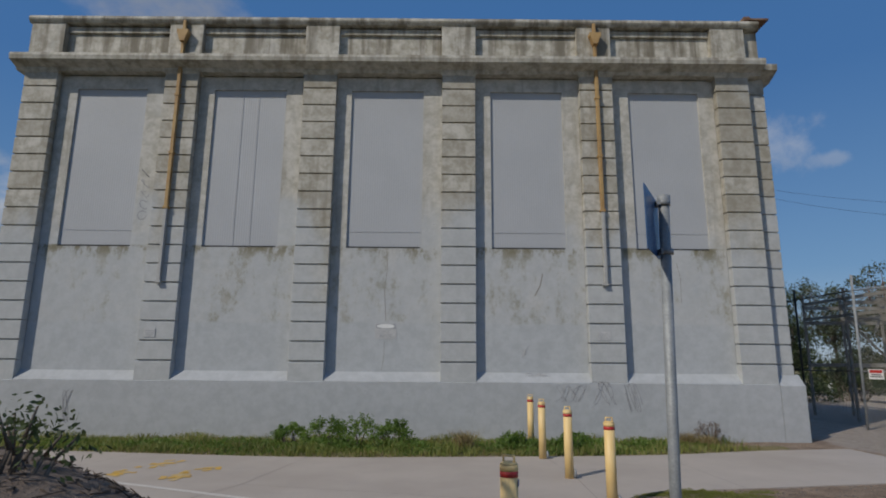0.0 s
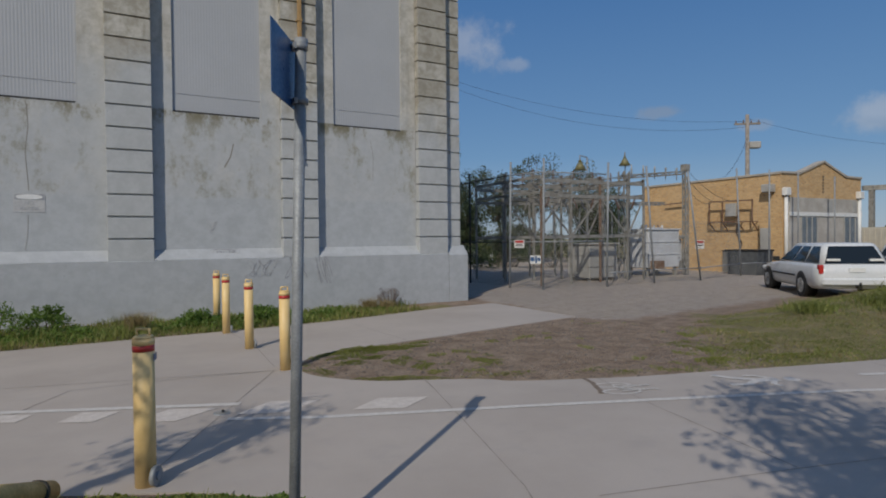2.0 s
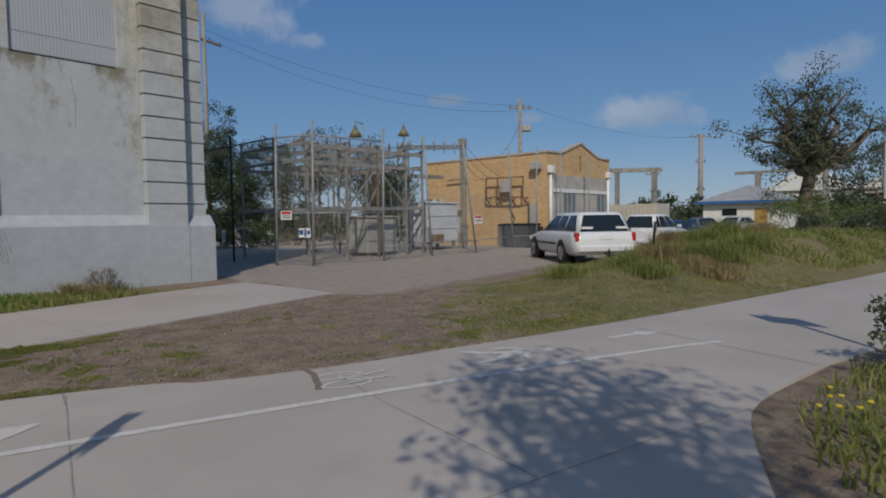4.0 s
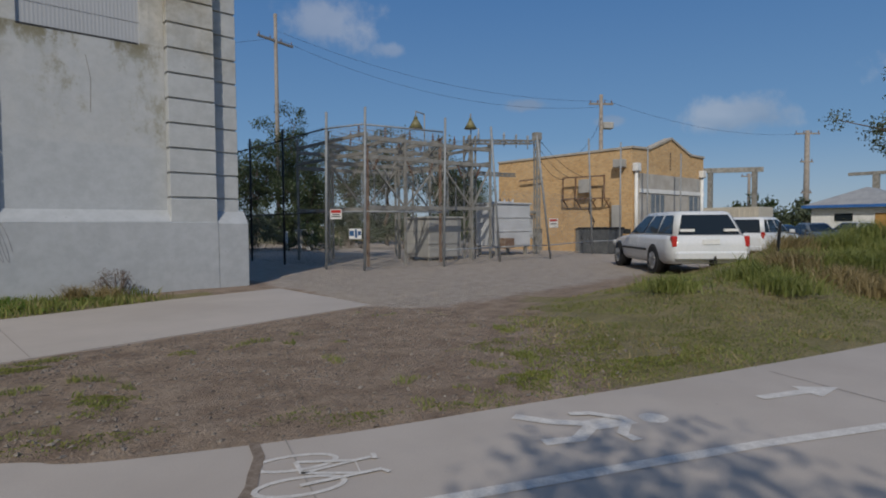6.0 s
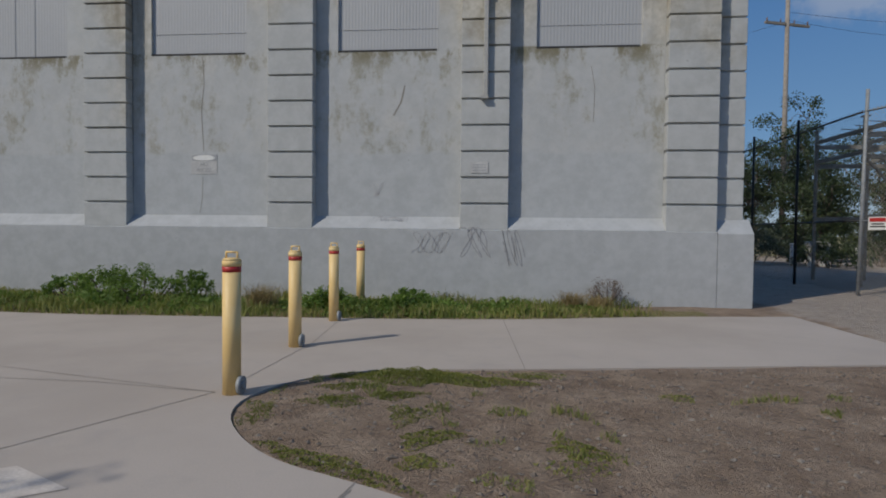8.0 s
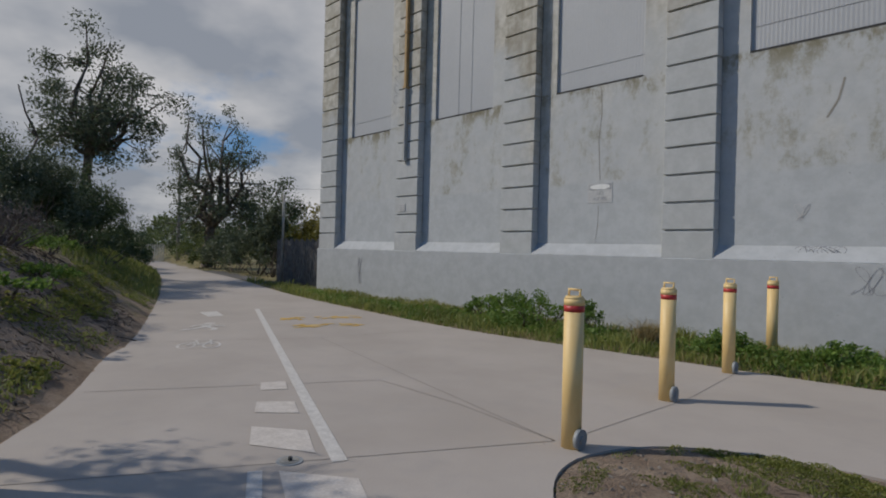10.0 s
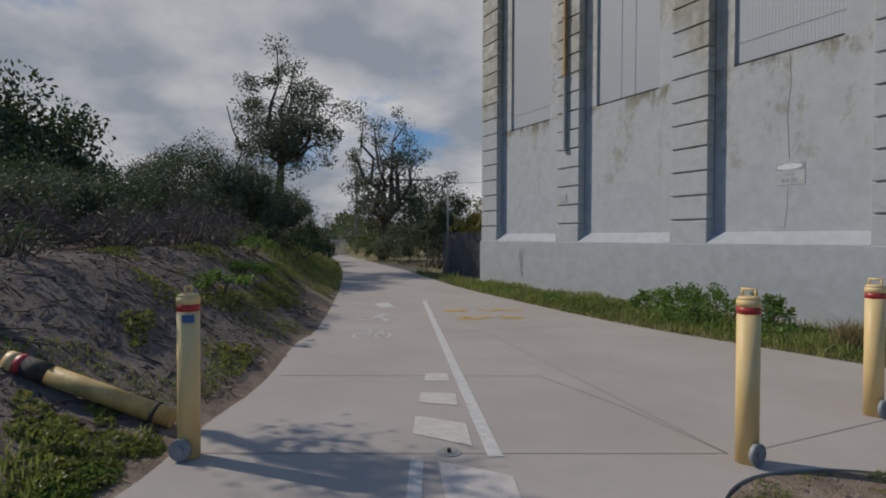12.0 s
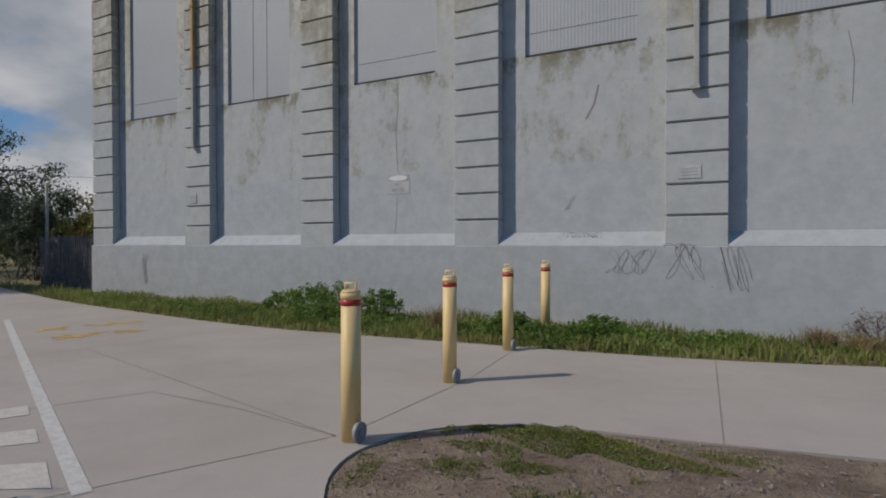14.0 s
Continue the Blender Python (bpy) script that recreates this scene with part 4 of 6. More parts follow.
leafy_mat("patchy green and olive weeds on the sandy bank", MOSSY, [(0.75, 4.55, 0.5, 0.3, 20, 2600, 0.12), (1.3, 4.6, 0.3, 0.2, -30, 1300, 0.10), (0.72, 5.02, 0.2, 0.1, -20, 500, 0.05), (-1.2, 4.95, 0.35, 0.12, -10, 600, 0.08), (-3.2, 6.0, 0.7, 0.28, -30, 1400, 0.10), (-1.4, 5.85, 0.5, 0.2, -25, 900, 0.08), (-4.7, 6.9, 0.9, 0.3, -22, 1900, 0.14), (-6.2, 7.3, 1.0, 0.4, -20, 1900, 0.16), (-8.4, 7.9, 1.2, 0.4, -20, 2000, 0.18), (-2.3, 5.2, 0.4, 0.3, 0, 600, 0.08), (-5.4, 5.9, 0.8, 0.5, 0, 1300, 0.16), (-10.6, 8.9, 1.3, 0.5, -18, 1900, 0.2), (0.2, 4.75, 0.25, 0.12, 0, 500, 0.06), (-3.8, 4.6, 0.6, 0.4, 0, 900, 0.1)], 404, 0.04)
leafy_mat("dense green weeds at the foot of the sign pole", WEED, [(1.75, 4.35, 0.42, 0.2, -48, 2600, 0.13), (2.08, 3.85, 0.3, 0.22, -70, 2000, 0.14), (1.3, 4.62, 0.3, 0.16, -25, 1200, 0.10), (2.0, 3.3, 0.25, 0.3, 0, 1200, 0.12), (1.5, 3.9, 0.3, 0.3, 0, 1100, 0.09)], 405, 0.04)
for i, (x, y, r, h) in enumerate(((-2.1, 13.5, 0.55, 0.58), (-1.3, 13.3, 0.6, 0.62), (-0.6, 13.6, 0.45, 0.52), (-2.9, 13.7, 0.4, 0.46), (2.0, 13.2, 0.4, 0.32), (3.3, 13.4, 0.5, 0.30))):
    bush((x, y, base_z(x, y)), r, h, "leafy green weeds growing against the wall", WEED, 30 + i, 1500, 0.06, "weed_clump", "weeds by the wall", 7)
for i, (x, y, s) in enumerate(((0.9, 13.1, 0.34), (6.0, 14.0, 0.24), (6.4, 13.9, 0.2))):
    rng = np.random.default_rng(60 + i)
    n = 420
    p = np.zeros((n, 3)) + np.array((x, y, base_z(x, y))) + rng.normal(size=(n, 3)) * np.array((0.1, 0.1, 0))
    me = blades(p, rng.uniform(0.5, 1.1, n) * s * 1.3, rng, 0.005, 1.1)
    me.materials.append(GRASS_DRY)
    tagged(new("grass_tussock", me), "brown-green grass tussock at the foot of the wall", "grass", kind="stuff")
for i, (x, y, s) in enumerate(((15.2, 5.6, 0.4), (17.0, 5.9, 0.4), (19, 6.6, 0.6), (21, 5.6, 0.6), (17.8, 5.2, 0.5), (23.5, 6.2, 0.65), (26, 5, 0.6), (13.2, 5.8, 0.4), (14.2, 6.6, 0.45), (15.8, 6.6, 0.55), (16.4, 5.4, 0.5), (12.2, 6.9, 0.32), (18.6, 7.4, 0.6), (20.2, 6.4, 0.7), (16.9, 6.9, 0.35), (14.6, 5.0, 0.4), (22.2, 7.2, 0.6))):
    rng = np.random.default_rng(80 + i)
    n = 700
    p = np.zeros((n, 3)) + np.array((x, y, base_z(x, y))) + rng.normal(size=(n, 3)) * np.array((0.22, 0.22, 0))
    me = blades(p, rng.uniform(0.4, 1.1, n) * s * 0.8, rng, 0.007, 1.3)
    me.materials.append(GRASS if i % 3 else GRASS_DRY)
    tagged(new("grass_tussock", me), "tall arching grass tussock on the bank", "grass", kind="stuff")
bush((6.6, 14.25, 0.0), 0.36, 0.5, "dry twiggy shrub against the wall", TWIG, 75, 700, 0.06, "dry_shrub", "", 12, 0.15, 1.0)

# ---- dune plants ----
for i, (x, y, r, h, lf) in enumerate(((-8.6, 3.2, 1.9, 1.45, LEAF_GREY), (-10.4, 4.0, 1.9, 1.7, LEAF_DARK), (-12.2, 5.2, 2.0, 2.3, LEAF_GREY), (-14.4, 6.6, 2.0, 3.4, LEAF_DARK), (-13.4, 7.4, 1.5, 2.6, LEAF_GREY), (-15.2, 8.6, 1.7, 2.6, LEAF_DARK), (-17.0, 9.2, 1.6, 2.4, LEAF_DARK), (-9.2, 1.6, 2.2, 1.6, LEAF_DARK), (-12.0, 2.5, 2.4, 2.1, LEAF_DARK), (-6.5, 0.8, 2.0, 1.5, LEAF_DARK), (-17.5, 6.0, 2.2, 3.4, LEAF_DARK), (-20, 9.2, 1.8, 2.2, LEAF_DARK))):
    bush((x, y, base_z(x, y) - 0.1), r, h, "dense grey-green coastal shrub on the dune" if lf is LEAF_GREY else "dense dark green coastal shrub on the dune", lf, 100 + i, 13000, 0.078, "shrub", "dune shrubs", 12)
for i, (x, y, r, h) in enumerate(((-5.6, 5.5, 0.9, 0.75), (-6.6, 6.1, 0.8, 0.7), (-4.6, 4.6, 0.6, 0.5), (-4.9, 3.4, 0.8, 0.6), (-3.6, 3.1, 0.6, 0.4), (-7.4, 5.6, 0.9, 0.7))):
    bush((x, y, base_z(x, y)), r, h, "dry brown twiggy scrub on the sandy bank", TWIG, 130 + i, 1700, 0.09, "dry_scrub", "dry scrub", 26, 0.12, 1.0)
for i, (x, y, r, h, lf) in enumerate(((-6.6, 4.4, 0.8, 0.45, LEAF_LIGHT), (-9.0, 6.6, 0.8, 0.45, LEAF_LIGHT), (-10.6, 7.6, 0.9, 0.5, LEAF_DARK), (-8.0, 7.0, 0.6, 0.28, WEED), (-3.6, 5.9, 0.6, 0.24, WEED), (-5.0, 6.5, 0.5, 0.22, WEED), (-12.6, 9.0, 0.9, 0.7, LEAF_DARK))):
    bush((x, y, base_z(x, y)), r, h, "low green ground-cover plant on the sand", lf, 140 + i, 1500, 0.06, "ground_cover", "ground cover", 8)
bush((-1.95, 3.85, base_z(-1.95, 3.85) - 0.12), 0.36, 0.5, "sparse small-leaved shrub on the dune edge", LEAF_DARK, 160, 360, 0.05, "shrub", "", 16, 0.45)
bush((8.9, 1.55, base_z(8.9, 1.55)), 0.55, 0.75, "small grey-green shrub beside the path", LEAF_GREY, 161, 2200, 0.06, "shrub", "", 10)


def litter():
    """Dead sticks and bark lying on the sand."""
    rng = np.random.default_rng(5)
    bm = B()
    for _ in range(4600):
        while True:
            x, y = rng.uniform(-8, 1.6), rng.uniform(2.5, 8)
            z, d = ground_height(x, y)
            if d > 0.15 and y < 9.3 - 0.36 * (x + 6):
                break
        a, L = rng.uniform(0, 6.3), rng.uniform(0.03, 0.10) if rng.random() < 0.85 else rng.uniform(0.1, 0.4)
        x2, y2 = x + L * math.cos(a), y + L * math.sin(a)
        z2 = ground_height(x2, y2)[0]
        if z2 < -0.05:
            continue
        rod(bm, (x, y, z + 0.006), (x2, y2, z2 + rng.uniform(0.004, 0.03)), rng.uniform(0.004, 0.010), 0.003, 4)
    ob = solid("leaf_litter", bm, surf("dark_litter", (0.065, 0.048, 0.036), (0.15, 0.115, 0.09), 9, 60, 0.95), "dead sticks and bark strewn over the sand", "litter", kind="stuff")
    octa = np.array(((1, 0, 0), (0, 1, 0), (-1, 0, 0), (0, -1, 0), (0, 0, 1), (0, 0, -1)), float)
    faces8 = np.array(((0, 1, 4), (1, 2, 4), (2, 3, 4), (3, 0, 4), (1, 0, 5), (2, 1, 5), (3, 2, 5), (0, 3, 5)))
    v, f = [], []
    for _ in range(6500):
        x, y = rng.uniform(2.9, 9.8), rng.uniform(5.4, 10.2)
        z, d = ground_height(x, y)
        if d < 0.05:
            continue
        s = 0.004 + 0.016 * rng.random() ** 3
        c = octa * (s * rng.uniform(0.7, 1.4, 3) * np.array((1.2, 1.0, 0.7))) + rng.normal(size=(6, 3)) * s * 0.2
        f.append(faces8 + len(v) * 6)
        v.append(c + np.array((x, y, z + s * 0.25)))
    me = bpy.data.meshes.new("pebbles")
    me.from_pydata(np.concatenate(v).tolist(), [], np.concatenate(f).tolist())
    me.materials.append(surf("pebble", (0.15, 0.115, 0.09), (0.32, 0.28, 0.24), 20, 90, 0.9, vary=0.5, by="island"))
    tagged(new("pebbles", me), "small stones and clods on the bare soil", "stones", kind="stuff")
    bm = B()
    for _ in range(420):
        x, y = rng.uniform(3.0, 9.0), rng.uniform(5.6, 9.6)
        z, d = ground_height(x, y)
        if d < 0.12:
            continue
        a, L = rng.uniform(0, 6.3), rng.uniform(0.03, 0.13)
        rod(bm, (x, y, z + 0.004), (x + L * math.cos(a), y + L * math.sin(a), z + rng.uniform(0.004, 0.014)), 0.003, 0.0015, 4)
    solid("soil_twigs", bm, TWIG, "short dead twigs and bark scraps on the bare soil", "litter", kind="stuff")
    return ob


litter()


def brushwood(at, n, radius, seed):
    rng = np.random.default_rng(seed)
    t = thing("brushwood_pile", at, "heap of grey dead branches on the dune", "branches")
    for _ in range(n):
        p = rng.normal(size=3) * np.array((radius, radius, 0.12))
        q = p + rng.normal(size=3) * np.array((0.5, 0.5, 0.16))
        p[2], q[2] = abs(p[2]), abs(q[2]) + 0.05
        bm = B()
        limb(bm, bent(p, q, 0.08, rng, 4), rng.uniform(0.012, 0.035), 0.006, 5)
        part("branch", bm, TWIG, t)


brushwood((-4.6, 3.9, base_z(-4.6, 3.9)), 26, 0.45, 21)
brushwood((-5.6, 4.9, base_z(-5.6, 4.9)), 14, 0.35, 22)

# ---- trees ----
tree((-19.8, 9.7, 0.6), 9.0, 2.5, "leaning banksia with a leafy grey-green crown", LEAF_GREY, 201, (0.38, 1.0), (0.4, 0.8), 0.22, 14, 14000, 0.14, 0.66, group="path trees")
tree((-28.9, 18.2, 0.0), 9.2, 3.6, "gnarled old tree with open twisted limbs", LEAF_GREY, 202, (0.2, 1.0), (0.2, 0.4), 0.36, 14, 10000, 0.18, 0.75, group="path trees")
tree((-32.8, 24.2, 0.0), 6.0, 3.2, "dark round evergreen tree", LEAF_DARK, 203, (0.15, 1.0), (0, 0), 0.25, 14, 11000, 0.2, 1.0, group="path trees")
tree((-25.4, 0.4, 0.6), 7.6, 3.6, "large dark evergreen tree behind the dune", LEAF_DARK, 204, (0.1, 1.0), (0, 0), 0.3, 15, 15000, 0.32, 1.2)
tree((-22.4, -1.6, 0.6), 7.8, 3.2, "large dark evergreen tree behind the dune", LEAF_DARK, 205, (0.1, 1.0), (0, 0), 0.3, 14, 14000, 0.32, 1.2)
tree((1.75, -0.75, base_z(1.75, -0.75)), 6.4, 1.15, "coastal tree that shades the path", LEAF_GREY, 206, (0.40, 1.0), (0.15, 0.35), 0.14, 13, 3800, 0.13, 0.55)
tree((-2.65, 2.35, base_z(-2.65, 2.35)), 4.2, 0.6, "coastal tree on the dune above the fallen bollard", LEAF_DARK, 208, (0.62, 1.0), (0.15, 0.3), 0.1, 8, 800, 0.11, 0.36)


def snag(at, h, seed):
    rng = np.random.default_rng(seed)
    t = thing("dead_tree", at, "bare dead tree with crooked branches", "tree")
    bm = B()
    path = bent((0, 0, 0), (0.1, -0.3, h), 0.05, rng, 6)
    limb(bm, path, 0.08, 0.02, 6)
    for k in range(7):
        b = path[rng.integers(2, 6)]
        limb(bm, bent(b, b + rng.normal(size=3) * np.array((0.5, 0.5, 0.3)) + np.array((0, 0, 0.35)), 0.1, rng, 4), 0.035, 0.008, 5)
    part("trunk", bm, TWIG, t)


snag((-18.6, 8.1, 0.6), 5.9, 31)
for i, (x, y, r, h, lf, lab) in enumerate(((-20.5, 17.3, 1.5, 2.2, LEAF_GREY, "rounded grey-green shrub beside the path"), (-23.5, 17.6, 1.7, 2.0, LEAF_GREY, "rounded grey-green shrub beside the path"), (-18.2, 16.9, 0.9, 3.1, LEAF_GREY, "tall thin shrub beside the path"), (-27.5, 18.2, 1.4, 1.5, LEAF_LIGHT, "bright green shrub beside the path"), (-21.5, 19.0, 1.6, 2.6, LEAF_LIGHT, "bright green shrub beside the path"), (-14.2, 17.4, 1.5, 3.2, LEAF_YELLOW, "yellow-green shrub behind the paling fence"), (-17.4, 18.4, 1.4, 2.7, LEAF_YELLOW, "yellow-green shrub behind the paling fence"), (-36, 21, 2.2, 2.6, LEAF_LIGHT, "green shrub far along the path"), (-41, 22.5, 2.4, 2.6, LEAF_DARK, "green shrub far along the path"), (-47, 23, 3.0, 3.2, LEAF_LIGHT, "green shrub far along the path"), (-44, 17.6, 2.4, 2.4, LEAF_DARK, "green shrub far along the path"), (-52, 21, 3.0, 3.5, LEAF_DARK, "green shrub far along the path"), (-24, 12.4, 1.5, 1.6, LEAF_DARK, "dark shrub beside the path"), (-28, 13.3, 1.6, 1.9, LEAF_DARK, "dark shrub beside the path"))):
    bush((x, y, 0.0), r, h, lab, lf, 220 + i, 5500, 0.13, "shrub", "path shrubs", 10)
for i, (x, y, h, s, lf) in enumerate(((24.2, 43, 10.4, 2.9, LEAF_DARK), (20.2, 40.6, 7.0, 2.4, LEAF_DARK), (26.8, 39.3, 7.8, 2.6, LEAF_GREY), (28.2, 36.6, 8.6, 2.6, LEAF_GREY), (31.6, 34.6, 8.2, 2.3, LEAF_GREY), (17.6, 41.5, 6.0, 2.6, LEAF_DARK), (35, 37, 5.5, 2.6, LEAF_DARK), (40, 41, 5.2, 2.6, LEAF_DARK), (22.6, 38, 4.5, 2.2, LEAF_DARK))):
    tree((x, y, -0.1), h, s, "slender grey-green tree behind the substation" if lf is LEAF_GREY else "eucalypt behind the substation", lf, 240 + i, (0.35, 1.0), (0, 0), 0.14, 11, 6000 if lf is LEAF_GREY else 10000, 0.19, 0.75, group="substation trees")
for i in range(9):
    bush((16 + i * 3.1, 45 + 2 * math.sin(i * 2.2), -0.2), 2.3, 2.6 + 0.8 * math.sin(i * 1.7), "low green scrub behind the substation", (LEAF_DARK, LEAF_LIGHT, LEAF_GREY)[i % 3], 260 + i, 3200, 0.24, "shrub", "scrub behind the substation", 7)
for i in range(9):
    bush((14.5 + i * 2.2, 31 + 1.5 * math.sin(i * 1.9), -0.2), 1.5, 2.1 + 0.7 * math.sin(i * 2.6), "dry brown-green scrub behind the switchyard", (LEAF_DARK, LEAF_GREY)[i % 2], 350 + i, 2600, 0.15, "shrub", "scrub behind the switchyard", 12)
tree((38.9, 7.4, 0.2), 8.6, 3.8, "old banksia with a broad open crown beside the car park", LEAF_GREY, 280, (0.32, 1.0), (0.4, 0.0), 0.42, 16, 14000, 0.17, 0.75)
tree((46, 4.2, 0.2), 6.0, 3.0, "dark tree behind the bank", LEAF_GREY, 281, (0.3, 1.0), (0, 0), 0.25, 9, 3500, 0.2, 0.8)
for i, (x, y, r, h, lf) in enumerate(((30.9, 6.5, 1.5, 1.9, LEAF_LIGHT), (29.2, 5.7, 0.7, 1.0, LEAF_GREY), (33.5, 5.0, 1.5, 1.3, LEAF_LIGHT), (36.5, 4.0, 1.6, 1.2, LEAF_LIGHT), (28, 3.4, 1.2, 0.9, LEAF_GREY), (32, 2.2, 1.6, 1.3, LEAF_GREY), (37, 1.5, 1.8, 1.5, LEAF_LIGHT))):
    bush((x, y, base_z(x, y) - 0.05), r, h, "green shrub on the grass bank", lf, 290 + i, 3200, 0.1, "shrub", "bank shrubs", 10)
for i in range(14):
    a = i * 0.9
    bush((75 + 9 * math.sin(a * 3), 8 + i * 3.4, -0.3), 4.0, 3.2 + 1.3 * math.sin(i * 2.3), "distant tree line beyond the car park", (LEAF_DARK, LEAF_GREY, LEAF_LIGHT)[i % 3], 310 + i, 1300, 0.5, "far_tree", "distant trees", 6)
for i in range(10):
    bush((-62 - 4 * math.sin(i * 1.9), 6 + i * 4.2, 0), 4.0, 3.4 + 1.1 * math.sin(i * 2.9), "distant tree line along the path", (LEAF_DARK, LEAF_GREY, LEAF_LIGHT)[i % 3], 330 + i, 1200, 0.5, "far_tree", "distant trees", 6)
# ---- substation yard ----


def post_pipe(p, q, r, material, label, name="fence_post", group="yard fence posts"):
    return solid(name, rod(B(), p, q, r, seg=10), material, label, "fence post", group)


YARD = [(12.5, 26.5), (12.5, 22.6), (12.5, 20.0), (12.46, 17.27), (12.9, 15.97), (15.42, 15.6), (18.15, 15.9), (20.65, 15.8), (25.2, 17.2), (27.05, 17.05), (29.3, 17.0), (32.5, 17.0)]
TOPS = [(12.5, 26.5, 4.3), (12.5, 22.6, 4.3), (12.5, 20.0, 4.3), (12.50, 17.2, 4.41), (12.97, 15.95, 4.42), (15.47, 15.55, 4.36), (17.72, 15.9, 4.39), (19.75, 15.7, 4.28), (24.75, 17.1, 4.8), (27.02, 17.0, 4.83), (29.3, 17.0, 4.83), (32.5, 17.0, 4.75)]
yard_fence = thing("chain_link_fence", (12.9, 15.97, 0), "tall chain-link fence on galvanised posts round the substation", "fence")


def fence_piece(name, bm, material, label=""):
    ob = part(name, bm, material, yard_fence, label)
    ob.matrix_parent_inverse = Matrix.Translation((-12.9, -15.97, 0))
    return ob


for k, ((x, y), top) in enumerate(zip(YARD, TOPS)):
    z = base_z(x, y)
    fence_piece("post", rod(B(), (x, y, z - 0.2), top, 0.036, seg=10), BLACKSTEEL if k < 3 else GALV)
for k in range(len(YARD) - 1):
    (x0, y0), (x1, y1) = YARD[k], YARD[k + 1]
    za, zb = base_z(x0, y0), base_z(x1, y1)
    mat = BLACKSTEEL if k < 3 else GALV
    for z in ((1.62, 3.95) if k < 5 else (0.5,)):
        fence_piece("rail", rod(B(), (x0, y0, z), (x1, y1, z), 0.022, seg=6), mat)
    # woven wire: two sets of slanting wires
    bm = B()
    L, H = math.hypot(x1 - x0, y1 - y0), (3.95 if k < 5 else 2.3 if k < 8 else 0.5)
    ux, uy = (x1 - x0) / L, (y1 - y0) / L
    s = -H
    while s < L:
        for sign in (1, -1):
            a, b = max(0.0, s), min(L, s + H)
            ha, hb = (a - s, b - s) if sign > 0 else (H - (a - s), H - (b - s))
            w = 0.0035
            v = [bm.verts.new((x0 + ux * c, y0 + uy * c, 0.05 + za + h)) for c, h in ((a, ha - w), (b, hb - w), (b, hb + w), (a, ha + w))]
            bm.faces.new(v)
        s += 0.085
    fence_piece("wire_mesh", bm, mat if k < 3 else OLDSTEEL)


def sheet_sign(at, w, h, turn, label, bands, legs=False, name="warning_sign"):
    t = thing(name, at, label, "sign", turn=turn)
    bm = box(B(), -w / 2, 0, 0, w / 2, 0.004, h)
    part("plate", bm, WHITE, t)
    for x0, z0, x1, z1, m in bands:
        part("print", box(B(), x0 * w, -0.004, z0 * h, x1 * w, -0.001, z1 * h), m, t)
    return t


sheet_sign((12.42, 16.62, 1.42), 0.40, 0.27, -70, "white warning sign with a red header on the fence", [(-0.42, 0.62, 0.42, 0.92, RED), (-0.32, 0.40, 0.32, 0.50, BLACKSTEEL), (-0.40, 0.20, 0.40, 0.30, BLACKSTEEL)])
sheet_sign((12.70, 16.1, 0.88), 0.42, 0.28, -70, "white plate sprayed over with blue paint on the fence", [(-0.46, 0.30, -0.1, 0.8, BLUESIGN), (-0.02, 0.1, 0.16, 0.92, BLUESIGN), (0.22, 0.35, 0.46, 0.75, BLUESIGN)])

steel = thing("switchyard_frame", (14.5, 17.6, 0), "weathered steel switchyard frame with beams, braces and insulators", "steel frame")


def steel_piece(name, bm, material, label=""):
    ob = part(name, bm, material, steel, label)
    ob.matrix_parent_inverse = Matrix.Translation((-14.5, -17.6, 0))
    return ob


GX, GY = (13.9, 15.3, 16.75, 18.2, 19.1), (17.3, 19.6, 21.8)
for ix, x in enumerate(GX):
    for iy, y in enumerate(GY):
        h = 4.05 if iy == 0 else 4.3
        if ix == 0 and iy == 0:
            h = 3.6
        bm = B()
        beam(bm, (x, y, -0.1), (x, y, h), 0.07)
        beam(bm, (x, y, h), (x, y, h + 0.03), 0.16)
        steel_piece("column", bm, RUST if iy == 0 and ix in (0, 2) else OLDSTEEL)
for y in GY:
    for z in (1.78, 3.3, 3.85):
        steel_piece("beam", beam(B(), (GX[0], y, z), (GX[-1], y, z + 0.03), 0.08, 0.12), OLDSTEEL)
for x in GX:
    for z in (3.42, 3.98):
        steel_piece("beam", beam(B(), (x, GY[0], z), (x, GY[-1], z), 0.07, 0.1), OLDSTEEL)
for k, (x0, x1) in enumerate(zip(GX, GX[1:])):
    for y in GY[:2]:
        a, b = (1.8, 3.3) if k % 2 else (3.3, 1.8)
        steel_piece("brace", beam(B(), (x0, y, a), (x1, y, b), 0.05), OLDSTEEL)
    steel_piece("brace", beam(B(), (x0, GY[0], 3.9), (x1, GY[1], 3.9), 0.045), OLDSTEEL)
for k in range(9):
    x = 14.1 + 0.58 * k
    bm = B()
    beam(bm, (x, 17.9 + 0.2 * (k % 3), 1.8), (x, 17.9 + 0.2 * (k % 3), 2.9), 0.03)
    steel_piece("stanchion", bm, GALV)
for k in range(14):
    x, y, z = 14.3 + 0.36 * k, 17.3 + 1.15 * (k % 3), 3.3 - 0.04 * (k % 2)
    bm = B()
    dx = 0.22 if k % 2 else -0.2
    for s in range(6):
        f = s / 6
        rod(bm, (x + dx * f, y, z - 0.42 * f), (x + dx * (f + 0.07), y, z - 0.42 * (f + 0.07)), 0.055, 0.035, 8)
    rod(bm, (x, y, z), (x + dx, y, z - 0.44), 0.02, seg=6)
    steel_piece("insulator", bm, PORCELAIN if k % 3 == 0 else XGREY)
